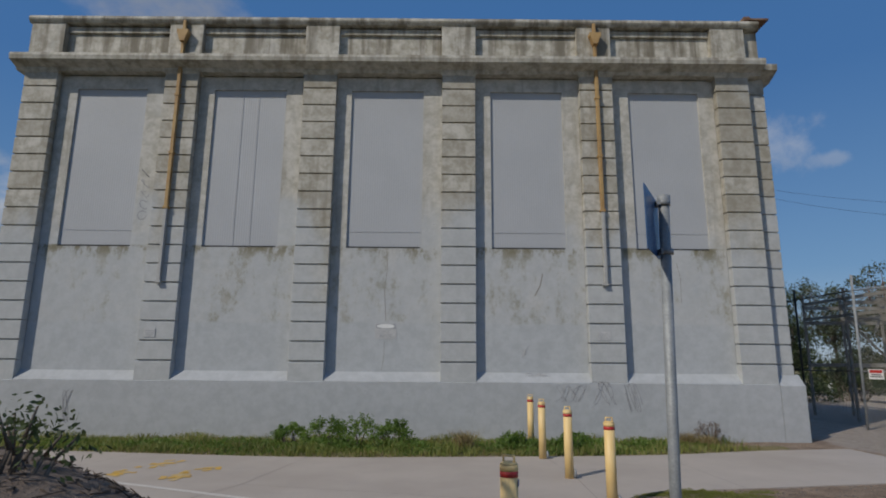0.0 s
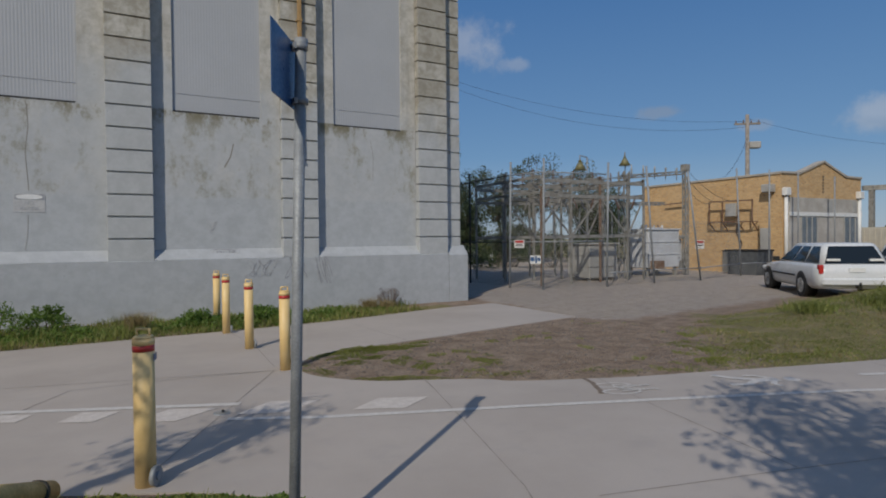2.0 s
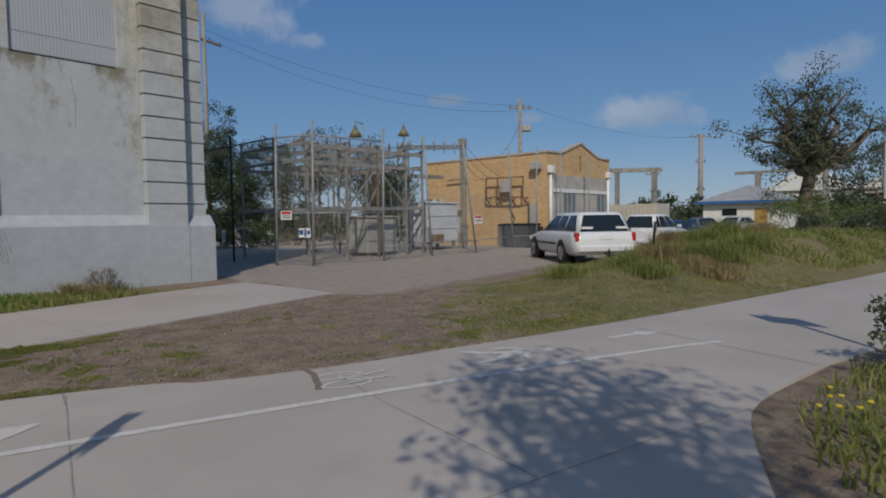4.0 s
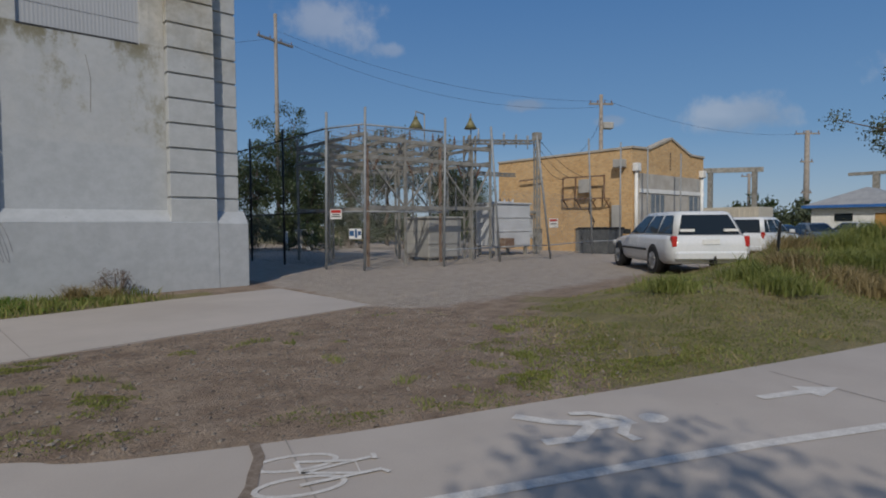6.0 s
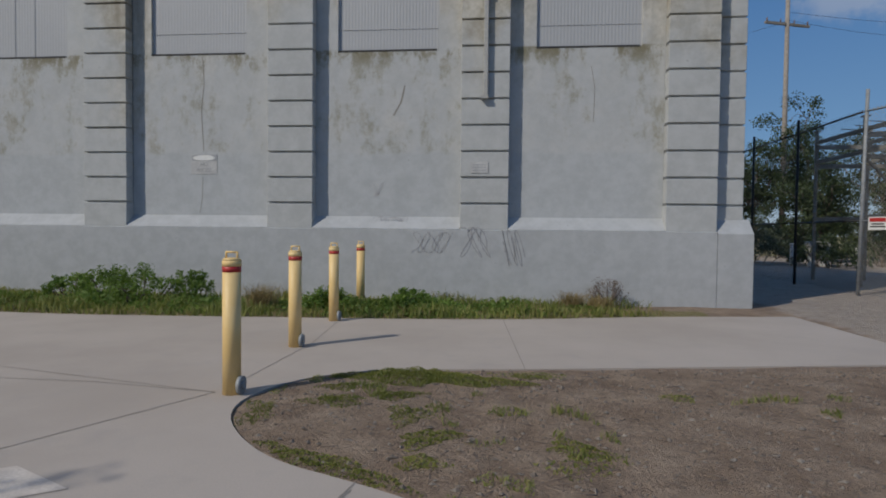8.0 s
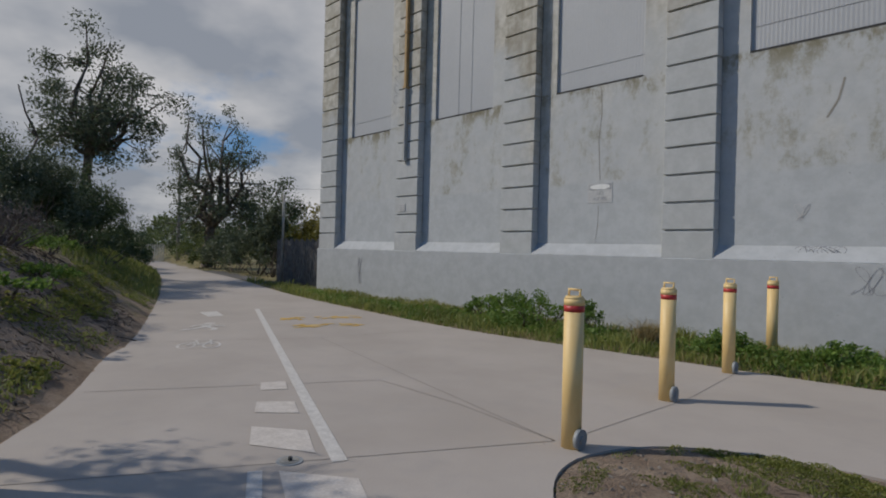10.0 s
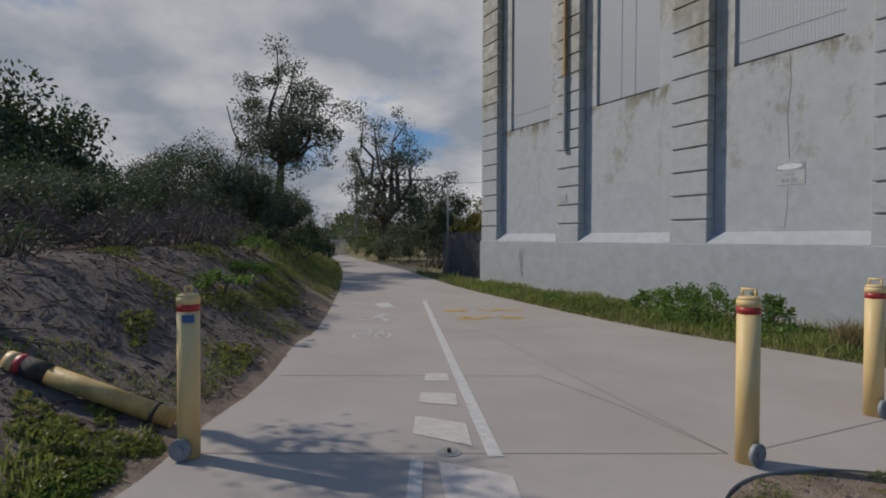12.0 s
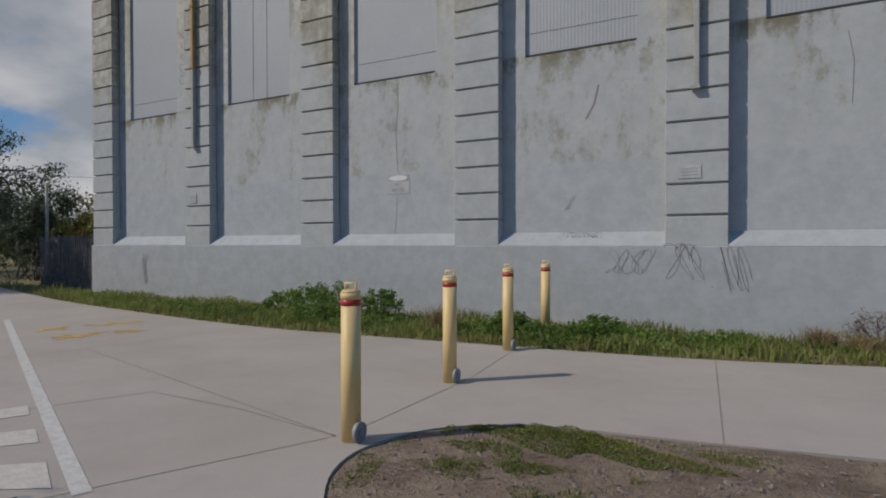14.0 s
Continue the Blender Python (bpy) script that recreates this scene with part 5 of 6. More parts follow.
for k in range(10):
    x, y = 14.2 + 0.5 * k, 18.2 + (k % 2) * 1.3
    bm = B()
    for s in range(4):
        rod(bm, (x, y, 4.0 + 0.09 * s), (x, y, 4.05 + 0.09 * s), 0.06, 0.03, 8)
    rod(bm, (x, y, 3.9), (x, y, 4.4), 0.018, seg=6)
    steel_piece("insulator", bm, PORCELAIN)
for k in range(6):
    bm = B()
    limb(bm, [(14.0, 17.8 + 0.6 * k, 4.2), (16.5, 17.8 + 0.6 * k, 4.05), (19.0, 17.8 + 0.6 * k, 4.25)], 0.012, 0.012, 5)
    steel_piece("busbar", bm, OLDSTEEL)


def lattice_arm(p, q, depth, width):
    p, q = Vector(p), Vector(q)
    bm = B()
    for dz, dy in ((0, 0), (depth, 0), (0, width), (depth, width)):
        beam(bm, p + Vector((0, dy, dz)), q + Vector((0, dy, dz)), 0.045)
    n = 9
    for i in range(n):
        a, b = p.lerp(q, i / n), p.lerp(q, (i + 1) / n)
        lo, hi = (0, depth) if i % 2 else (depth, 0)
        beam(bm, a + Vector((0, 0, lo)), b + Vector((0, 0, hi)), 0.03)
        beam(bm, a + Vector((0, width, hi)), b + Vector((0, width, lo)), 0.03)
    return bm


steel_piece("gantry_arm", lattice_arm((18.9, 18.2, 4.22), (23.1, 18.5, 4.62), 0.12, 0.3), OLDSTEEL)
steel_piece("gantry_arm", lattice_arm((18.9, 18.2, 3.1), (22.0, 18.7, 3.2), 0.1, 0.2), OLDSTEEL)
bm = B()
for dx, dy in ((0, 0), (0.16, 0), (0, 0.16), (0.16, 0.16)):
    beam(bm, (23.0 + dx, 18.4 + dy, -0.3), (23.0 + dx, 18.4 + dy, 5.0), 0.05)
for i in range(12):
    z = 0.2 + 0.4 * i
    beam(bm, (23.0, 18.4, z), (23.16, 18.4, z + 0.4), 0.025)
    beam(bm, (23.0, 18.4, z + 0.4), (23.0, 18.56, z), 0.025)
box(bm, 22.95, 18.35, 4.75, 23.24, 18.64, 5.05)
steel_piece("lattice_mast", bm, OLDSTEEL)
bm = B()
for dx, dy in ((0, 0), (0.3, 0), (0, 0.3), (0.3, 0.3)):
    beam(bm, (18.85 + dx, 18.1 + dy, -0.1), (18.85 + dx, 18.1 + dy, 4.5), 0.05)
for i in range(11):
    z = 0.1 + 0.4 * i
    beam(bm, (18.85, 18.1, z), (19.15, 18.1, z + 0.4), 0.03)
    beam(bm, (18.85, 18.1, z + 0.4), (18.85, 18.4, z), 0.03)
steel_piece("lattice_mast", bm, OLDSTEEL)
for i, x in enumerate((19.6, 20.3, 21.0, 21.7, 22.4)):
    bm = B()
    for s in range(4):
        rod(bm, (x, 18.4, 4.40 + 0.1 * i * 0.4 + 0.08 * s), (x, 18.4, 4.45 + 0.1 * i * 0.4 + 0.08 * s), 0.06, 0.03, 8)
    rod(bm, (x, 18.4, 4.3), (x, 18.4, 4.85), 0.02, seg=6)
    steel_piece("insulator", bm, XGREY)


def floodlight(at, arm):
    t = thing("floodlight", at, "old green-brown enamel dish floodlight on a bent arm", "lamp", "floodlights")
    bm = B()
    rod(bm, (0, 0, 0.0), (0, 0, 0.30), 0.24, 0.07, 14)
    rod(bm, (0, 0, 0.30), (0, 0, 0.38), 0.06, 0.06, 10)
    part("shade", bm, surf("old_enamel", (0.16, 0.15, 0.07), (0.24, 0.22, 0.10), 5, 50, 0.5), t)
    bm = B()
    limb(bm, [(0, 0, 0.36), (0, 0, 0.55), (arm, 0, 0.5), (arm, 0, -0.75)], 0.02, 0.02, 6)
    part("arm", bm, OLDSTEEL, t)


floodlight((15.75, 17.3, 4.3), 0.35)
floodlight((19.0, 18.2, 4.75), 0.02)


def transformer(at, w, d, h, material, label, fins, legs):
    t = thing("transformer", at, label, "transformer", "transformers")
    part("tank", box(B(), -w / 2, -d / 2, legs, w / 2, d / 2, h, 0.03), material, t)
    part("lid", box(B(), -w / 2 - 0.06, -d / 2 - 0.06, h, w / 2 + 0.06, d / 2 + 0.06, h + 0.07, 0.015), material, t)
    for k in range(fins):
        x = -w / 2 + 0.12 + (w - 0.24) * k / max(1, fins - 1)
        part("cooling_fin", box(B(), x - 0.02, -d / 2 - 0.1, legs + 0.2, x + 0.02, -d / 2, h - 0.15, 0.008), material, t)
    for z in (legs + (h - legs) * 0.35, legs + (h - legs) * 0.68):
        part("rib", box(B(), -w / 2 - 0.02, -d / 2 - 0.03, z, w / 2 + 0.02, d / 2 + 0.02, z + 0.04), material, t)
    for x in (-w / 2 + 0.15, w / 2 - 0.15):
        for y in (-d / 2 + 0.15, d / 2 - 0.15):
            part("foot", box(B(), x - 0.06, y - 0.06, -0.1, x + 0.06, y + 0.06, legs), OLDSTEEL, t)
    return t


transformer((17.45, 18.5, 0), 1.5, 1.3, 1.46, XGREY, "grey steel transformer tank on low rails behind the fence", 0, 0.12)
big = transformer((21.75, 19.2, -0.05), 2.0, 1.3, 2.1, XWHITE, "pale grey transformer with ribbed tank and conservator", 0, 0.42)
part("conservator", rod(B(), (-1.05, -0.3, 2.05), (0.3, -0.3, 2.05), 0.17, seg=16), XWHITE, big)
for k in range(6):
    bm = B()
    rod(bm, (-0.6 + 0.26 * k, 0.1, 2.0), (-0.6 + 0.26 * k, 0.05, 2.35), 0.07, 0.03, 8)
    part("bushing", bm, XWHITE if k % 2 else PORCELAIN, big)
part("radiator", box(B(), 0.98, -0.5, 0.7, 1.35, 0.5, 1.7, 0.02), XWHITE, big)
part("cable_box", box(B(), 0.98, -0.7, 1.72, 1.6, -0.3, 1.86, 0.02), OLDSTEEL, big)
part("control_box", box(B(), -0.9, -0.95, 0.35, -0.3, -0.66, 0.75, 0.02), RUST, big)
for i, (x, y, w, h) in enumerate(((18.3, 30, 0.7, 1.0), (19.6, 29.4, 0.12, 0.95), (17.4, 30.2, 0.12, 1.0), (18.9, 30.3, 0.12, 1.1))):
    if w > 0.5:
        c = thing("meter_cabinet", (x, y, -0.05), "small grey cabinet on white posts behind the fence", "cabinet")
        part("body", box(B(), -0.4, -0.2, 0.55, 0.4, 0.2, 1.1, 0.02), XGREY, c)
        for s in (-0.25, 0.25):
            part("leg", box(B(), s - 0.07, -0.07, 0, s + 0.07, 0.07, 0.55), WHITE, c)
    else:
        solid("white_post", box(B(), -0.07, -0.07, 0, 0.07, 0.07, h, 0.01), WHITE, "short white painted post behind the fence", "post", "white posts", at=(x, y, -0.05))

# ---- brick building ----
brick_house = thing("brick_building", (29.3, 17.85, -0.25), "cream brick electrical building with a low gable front", "building")
prof = [(0, 0), (7.5, 0), (7.5, 5.12), (5.9, 5.15), (3.75, 5.85), (1.6, 5.15), (0, 5.12)]
part("wall", extrude(B(), prof, "y", 0, 0.3), BRICK, brick_house)
for y0, z0, y1 in ((0.3, 0, 1.05), (1.05, 1.25, 3.3), (3.3, 0, 5.45), (5.45, 1.25, 6.25), (6.25, 0, 8.75)):
    part("wall", box(B(), 0, y0, z0, 0.3, y1, 5.1), BRICK, brick_house)
part("rear_wall", box(B(), 0.3, 0.3, 0, 7.5, 8.75, 5.0), BRICK, brick_house)
cop = B()
box(cop, -0.06, 0.0, 5.1, 0.36, 8.8, 5.2)
for a, b in zip(prof[2:], prof[3:]):
    beam(cop, (a[0], 0.13, a[1] + 0.05), (b[0], 0.13, b[1] + 0.05), 0.4, 0.1)
part("coping", cop, surf("pale_coping", (0.40, 0.36, 0.30), (0.50, 0.45, 0.38), 3, 40), brick_house)
RENDERP = surf("grey_render_panel", (0.40, 0.37, 0.33), (0.50, 0.48, 0.44), 1.5, 30, 0.9)
part("render_panel", box(B(), 0.62, -0.05, 0.05, 7.42, 0.02, 3.95), RENDERP, brick_house, "grey rendered and painted wall panel")
part("lintel", box(B(), 0.62, -0.10, 3.0, 7.42, -0.04, 3.2), WHITE, brick_house)
BLUEGLASS = surf("dusty_blue_glass", (0.12, 0.15, 0.18), (0.17, 0.20, 0.23), 2, 30, 0.25)
for x0, x1 in ((1.65, 3.05), (5.65, 7.3)):
    wd = part("window", box(B(), x0, -0.07, 0.75, x1, -0.052, 2.95), BLUEGLASS, brick_house, "large blue-grey window in the front")
    for f in (0, 0.33, 0.66, 1):
        x = x0 + (x1 - x0) * f
        part("glazing_bar", box(B(), x - 0.03, -0.10, 0.72, x + 0.03, -0.072, 2.98), XGREY, wd)
for x in (4.1, 6.5):
    part("vent", box(B(), x, -0.075, 3.25, x + 0.45, -0.052, 3.85), XGREY, brick_house)
for k in range(6):
    part("air_brick", box(B(), 3.68, -0.006, 4.25 + 0.16 * k, 3.82, 0.01, 4.34 + 0.16 * k), NEARBLACK, brick_house)
for x in (0.25, 7.1):
    bm = B()
    rod(bm, (x, -0.12, 0), (x, -0.12, 4.1), 0.09, seg=10)
    box(bm, x - 0.2, -0.28, 4.0, x + 0.2, -0.01, 4.4, 0.03)
    part("downpipe", bm, WHITE, brick_house, "white downpipe with a square rainwater head")
for y0, y1 in ((0.95, 3.3), (5.45, 6.25)):
    if y1 - y0 > 2:
        y0 += 0.1
    bo = part("boarded_window", box(B(), 0.1, y0, 0.0, 0.15, y1, 1.25), surf("grey_board", (0.15, 0.15, 0.145), (0.24, 0.24, 0.23), 3, 40, 0.8), brick_house, "boarded low window sprayed with graffiti")
    rng = np.random.default_rng(int(y0 * 10))
    for k in range(5 if y1 - y0 > 1 else 2):
        bm = B()
        c = y0 + (k + 0.6) * (y1 - y0) / 6
        pts = [(0.09, c + 0.14 * math.cos(a * 1.1 + k), 0.6 + 0.38 * math.sin(a + k)) for a in np.linspace(0, 5, 8)]
        for p, q in zip(pts, pts[1:]):
            beam(bm, p, q, 0.012, 0.05)
        part("graffiti", bm, XGREY, bo)
for z in (2.75, 3.85):
    part("bracket_rail", beam(B(), (-0.45, 1.2, z), (-0.45, 3.7, z + 0.05), 0.07), RUST, brick_house, "rusty steel line bracket on the side wall")
for y in (1.2, 2.0, 2.9, 3.7):
    part("bracket_upright", beam(B(), (-0.45, y, 2.75), (-0.45, y, 3.9), 0.06), RUST, brick_house)
    part("bracket_arm", beam(B(), (0.02, y, 2.75), (-0.45, y, 2.75), 0.05), RUST, brick_house)
    part("bracket_strut", beam(B(), (0.02, y, 2.3), (-0.45, y, 2.75), 0.05), RUST, brick_house)
part("bracket_insulators", box(B(), -0.5, 2.1, 3.05, -0.38, 2.7, 3.75, 0.02), XGREY, brick_house)
part("line_beam", beam(B(), (-0.25, 5.2, 4.0), (-0.25, 6.9, 3.95), 0.07), RUST, brick_house)
part("wall_lamp", box(B(), -0.45, 0.25, 4.2, 0.0, 0.75, 4.6, 0.03), XGREY, brick_house)
part("meter_box", box(B(), -0.22, 0.5, 1.3, 0.0, 0.95, 2.4, 0.02), XGREY, brick_house)
bm = B()
limb(bm, [(-0.05, 2.2, 2.9), (-0.06, 2.35, 2.2), (-0.05, 2.05, 1.6), (-0.06, 2.2, 1.1), (-0.05, 2.0, 0.1)], 0.04, 0.03, 6)
part("cable", bm, TRUNK, brick_house)
sheet_sign((29.28, 22.5, 1.05), 0.6, 0.5, -90, "small white and red warning plate on the brick wall", [(-0.42, 0.66, 0.42, 0.92, RED), (-0.35, 0.35, 0.35, 0.45, BLACKSTEEL)])
skip = thing("waste_skip", (27.9, 18.6, -0.2), "dark grey waste bin standing by the brick wall", "bin")
part("body", extrude(B(), [(-0.75, 0), (0.75, 0), (0.85, 1.2), (-0.85, 1.2)], "x", -0.6, 0.6), surf("dark_bin", (0.06, 0.065, 0.07), (0.10, 0.105, 0.11), 4, 40, 0.7), skip)
part("lid", box(B(), -0.65, -0.9, 1.2, 0.65, 0.9, 1.28, 0.02), BLACKSTEEL, skip)

# ---- vehicles ----


def loft(bm, sections):
    """Closed rings joined end to end."""
    rings = [[bm.verts.new(p) for p in s] for s in sections]
    n = len(rings[0])
    for a, b in zip(rings, rings[1:]):
        for i in range(n):
            bm.faces.new((a[i], a[(i + 1) % n], b[(i + 1) % n], b[i]))
    bm.faces.new(rings[0][::-1])
    bm.faces.new(rings[-1])
    bmesh.ops.recalc_face_normals(bm, faces=bm.faces[:])
    for f in bm.faces:
        f.smooth = True
    return bm


def ring(x, zl, zb, w):
    half = [(w * 0.86, zl), (w * 0.97, zl + 0.10), (w, (zl + zb) * 0.5), (w * 0.985, zb - 0.12), (w * 0.93, zb - 0.02), (w * 0.80, zb)]
    return [(x, y, z) for y, z in half] + [(x, -y, z) for y, z in half[::-1]]


def car(at, turn, label, paint, style, name="car"):
    """A parked car: origin between the rear wheels on the ground, nose along +x."""
    t = thing(name, at, label, "car", "parked cars", turn=turn)
    if style == "wagon":
        secs = [(-1.12, 0.42, 0.72, 0.78), (-1.08, 0.30, 0.93, 0.89), (-0.7, 0.27, 0.96, 0.92), (1.2, 0.25, 0.95, 0.925), (2.0, 0.25, 0.93, 0.92), (2.5, 0.25, 0.90, 0.90), (3.3, 0.27, 0.80, 0.86), (3.65, 0.32, 0.68, 0.76), (3.78, 0.40, 0.60, 0.60)]
        cab = dict(b=(-1.02, 2.15, 0.84, 0.94), t=(-0.72, 1.25, 0.62, 1.50))
        wb, wr = 2.8, 0.32
    elif style == "suv":
        secs = [(-0.92, 0.5, 0.85, 0.80), (-0.85, 0.36, 1.06, 0.90), (-0.4, 0.33, 1.08, 0.93), (1.2, 0.30, 1.05, 0.93), (2.0, 0.30, 1.02, 0.92), (2.6, 0.30, 0.99, 0.90), (3.3, 0.33, 0.90, 0.86), (3.55, 0.42, 0.78, 0.74), (3.62, 0.5, 0.66, 0.6)]
        cab = dict(b=(-0.78, 2.1, 0.84, 1.05), t=(-0.35, 1.15, 0.62, 1.68))
        wb, wr = 2.7, 0.35
    else:
        secs = [(-0.95, 0.42, 0.78, 0.74), (-0.88, 0.30, 0.92, 0.85), (-0.4, 0.26, 0.95, 0.89), (1.2, 0.24, 0.92, 0.90), (2.0, 0.24, 0.90, 0.89), (2.6, 0.25, 0.86, 0.87), (3.2, 0.28, 0.76, 0.82), (3.45, 0.34, 0.64, 0.70), (3.52, 0.42, 0.56, 0.55)]
        cab = dict(b=(-0.6, 2.05, 0.80, 0.91), t=(-0.05, 1.1, 0.58, 1.45))
        wb, wr = 2.65, 0.31
    body = part("body", loft(B(), [ring(*s) for s in secs]), paint, t)
    (b0, b1, bw, bz), (t0, t1, tw, tz) = cab["b"], cab["t"]

    def hull(u, v, side):
        """A point on the cabin's side (u back to front, v up)."""
        x = (b0 + (b1 - b0) * u) * (1 - v) + (t0 + (t1 - t0) * u) * v
        return (x, side * (bw * (1 - v) + tw * v), bz + (tz - bz) * v)

    bm = B()
    lev = [(0.0, 0.0), (0.86, 0.0), (0.97, 0.03), (1.0, 0.10)]
    rings = []
    for v, ins in lev:
        x0, x1 = (b0 * (1 - v) + t0 * v) + ins, (b1 * (1 - v) + t1 * v) - ins
        w = bw * (1 - v) + tw * v - ins * 0.8
        z = bz - 0.03 + (tz - bz + 0.03) * v
        m = 0.10
        rings.append([(x0, -w + m, z), (x0 + m, -w, z), (x1 - m, -w, z), (x1, -w + m, z), (x1, w - m, z), (x1 - m, w, z), (x0 + m, w, z), (x0, w - m, z)])
    loft(bm, rings)
    part("roof", bm, paint, body)
    splits = ((0.03, 0.30), (0.33, 0.60), (0.63, 0.93)) if style == "wagon" else ((0.05, 0.20), (0.23, 0.56), (0.59, 0.92))
    for s in (1, -1):
        for a, b in splits:
            g = B()
            lo, hi = (0.06, 0.84)
            a2, b2 = a + (0.02 if a > 0.1 else 0.03), b - (0.02 if b < 0.9 else 0.06)
            pts = [hull(a, lo, s), hull(b, lo, s), hull(b2, hi, s), hull(a2, hi, s)]
            v0 = [g.verts.new((x, y + s * 0.012, z)) for x, y, z in pts]
            v1 = [g.verts.new((x, y - s * 0.03, z)) for x, y, z in pts]
            g.faces.new(v0)
            for i in range(4):
                g.faces.new((v0[i], v0[(i + 1) % 4], v1[(i + 1) % 4], v1[i]))
            part("side_window", g, GLASS, body)
    for xb, xt, d, nm in ((b0, t0, -1, "rear_window"), (b1, t1, 1, "windscreen")):
        g = B()
        lo, hi = 0.08, 0.86
        pts = []
        for v in (lo, hi):
            x = xb * (1 - v) + xt * v + d * 0.014
            w = (bw * (1 - v) + tw * v) - 0.12
            z = bz - 0.03 + (tz - bz + 0.03) * v
            pts.append(((x, -w, z), (x, w, z)))
        (p0, p1), (q0, q1) = pts
        v0 = [g.verts.new(p) for p in (p0, p1, q1, q0)]
        v1 = [g.verts.new((x - d * 0.04, y, z)) for x, y, z in (p0, p1, q1, q0)]
        g.faces.new(v0)
        for i in range(4):
            g.faces.new((v0[i], v0[(i + 1) % 4], v1[(i + 1) % 4], v1[i]))
        part(nm, g, GLASS, body)
    rear = secs[1][0]
    for s in (1, -1):
        zl = 0.68 if style != "suv" else 0.85
        part("tail_lamp", box(B(), rear - 0.035, s * 0.88 - 0.12 * (s > 0), zl, rear + 0.12, s * 0.88 + 0.12 * (s < 0), zl + 0.25, 0.02), TAIL, t)
        part("headlamp", box(B(), secs[-3][0] + 0.1, s * 0.70 - 0.14, 0.60, secs[-3][0] + 0.36, s * 0.70 + 0.14, 0.73, 0.03), XWHITE, t)
        part("mirror", box(B(), b1 - 0.42, s * 0.99 - 0.09, bz + 0.0, b1 - 0.30, s * 0.99 + 0.09, bz + 0.14, 0.02), BLACKSTEEL if style == "wagon" else paint, t)
        part("door_moulding", box(B(), 0.45, s * 0.935 - 0.01, 0.55, wb - 0.45, s * 0.935 + 0.01, 0.60), BLACKSTEEL, t)
        for x in (0, wb):
            bm = B()
            rod(bm, (x, s * 0.72, wr), (x, s * 0.935, wr), wr, seg=24)
            tyre = part("wheel", bm, TYRE, t)
            bm = B()
            rod(bm, (x, s * 0.93, wr), (x, s * 0.942, wr), wr * 0.66, seg=20)
            for k in range(7):
                a = k * 2 * math.pi / 7
                beam(bm, (x, s * 0.945, wr), (x + math.cos(a) * wr * 0.63, s * 0.945, wr + math.sin(a) * wr * 0.63), 0.05, 0.02)
            part("rim", bm, ALLOY, tyre)
            arch = B()
            rod(arch, (x, s * 0.62, wr + 0.03), (x, s * (0.927 if x == 0 else 0.905), wr + 0.03), wr + 0.05, seg=24)
            part("wheel_arch", arch, BLACKSTEEL, t)
    part("number_plate", box(B(), rear - 0.055, -0.19, 0.74 if style != "suv" else 0.9, rear - 0.03, 0.19, 0.85 if style != "suv" else 1.01), WHITE, t)
    part("bumper", box(B(), rear - 0.10, -0.82, 0.38, rear + 0.06, 0.82, 0.58, 0.04), paint, t)
    if style == "wagon":
        bm = B()
        beam(bm, (rear - 0.25, 0, 0.36), (rear + 0.2, 0, 0.36), 0.07)
        rod(bm, (rear - 0.23, 0, 0.38), (rear - 0.23, 0, 0.48), 0.03, seg=8)
        part("tow_bar", bm, BLACKSTEEL, t)
        for s in (1, -1):
            part("sticker", box(B(), b0 - 0.005, s * 0.5 - 0.16, 1.03, b0 + 0.06, s * 0.5 + 0.16, 1.09), WHITE, t)
    return t


car((18.2, 9.55, 0.02), 49, "white station wagon parked with its rear to the path", CARWHITE, "wagon")
car((28.6, 12.2, -0.22), 0, "white sport-utility car parked beyond the wagon", CARWHITE, "suv")
car((36.6, 14.4, -0.32), -118, "dark blue hatchback with lights towards the path", CARBLUE, "hatch")
car((45.5, 15.2, -0.25), -140, "grey-blue hatchback parked by the blue-trimmed hut", CARGREY, "hatch")
car((50.5, 13.6, -0.2), 165, "pale silver sedan parked by the blue-trimmed hut", surf("silver_car", (0.42, 0.44, 0.43), (0.48, 0.5, 0.49), 2, 30, 0.3), "hatch")
solid("leaning_stake", beam(B(), (16.55, 7.05, base_z(16.55, 7.05) - 0.1), (16.66, 7.02, 1.25), 0.05, 0.03), BLACKSTEEL, "dark leaning steel stake on the bank", "stake")

# ---- beyond the car park ----
hut = thing("blue_trimmed_hut", (56.9, 12.2, -0.2), "low white building with blue fascia and hipped grey roof", "building")
part("wall", box(B(), 0, 0, 0, 8, 6.2, 2.7), WHITE, hut)
bm = B()
v = [bm.verts.new(p) for p in ((-0.5, -0.5, 2.75), (8.5, -0.5, 2.75), (8.5, 6.7, 2.75), (-0.5, 6.7, 2.75), (2.4, 3.1, 4.2), (5.6, 3.1, 4.2))]
for f in ((0, 1, 5, 4), (1, 2, 5), (2, 3, 4, 5), (3, 0, 4), (3, 2, 1, 0)):
    bm.faces.new([v[i] for i in f])
part("roof", bm, surf("grey_roof", (0.28, 0.285, 0.29), (0.34, 0.345, 0.35), 2, 20, 0.7), hut)
part("fascia", box(B(), -0.55, -0.55, 2.55, 8.55, 6.75, 2.78), surf("blue_fascia", (0.03, 0.12, 0.36), (0.04, 0.15, 0.42), 2, 20, 0.5), hut)
part("door", box(B(), -0.03, 1.0, 0, 0.02, 2.0, 2.1), surf("ochre_board", (0.40, 0.22, 0.06), (0.48, 0.28, 0.09), 3, 40), hut)
part("window", box(B(), -0.03, 3.4, 1.5, 0.02, 4.6, 2.1), GLASS, hut)
box_store = thing("shipping_container", (43.0, 17.2, -0.25), "cream shipping container behind the brick building", "container")
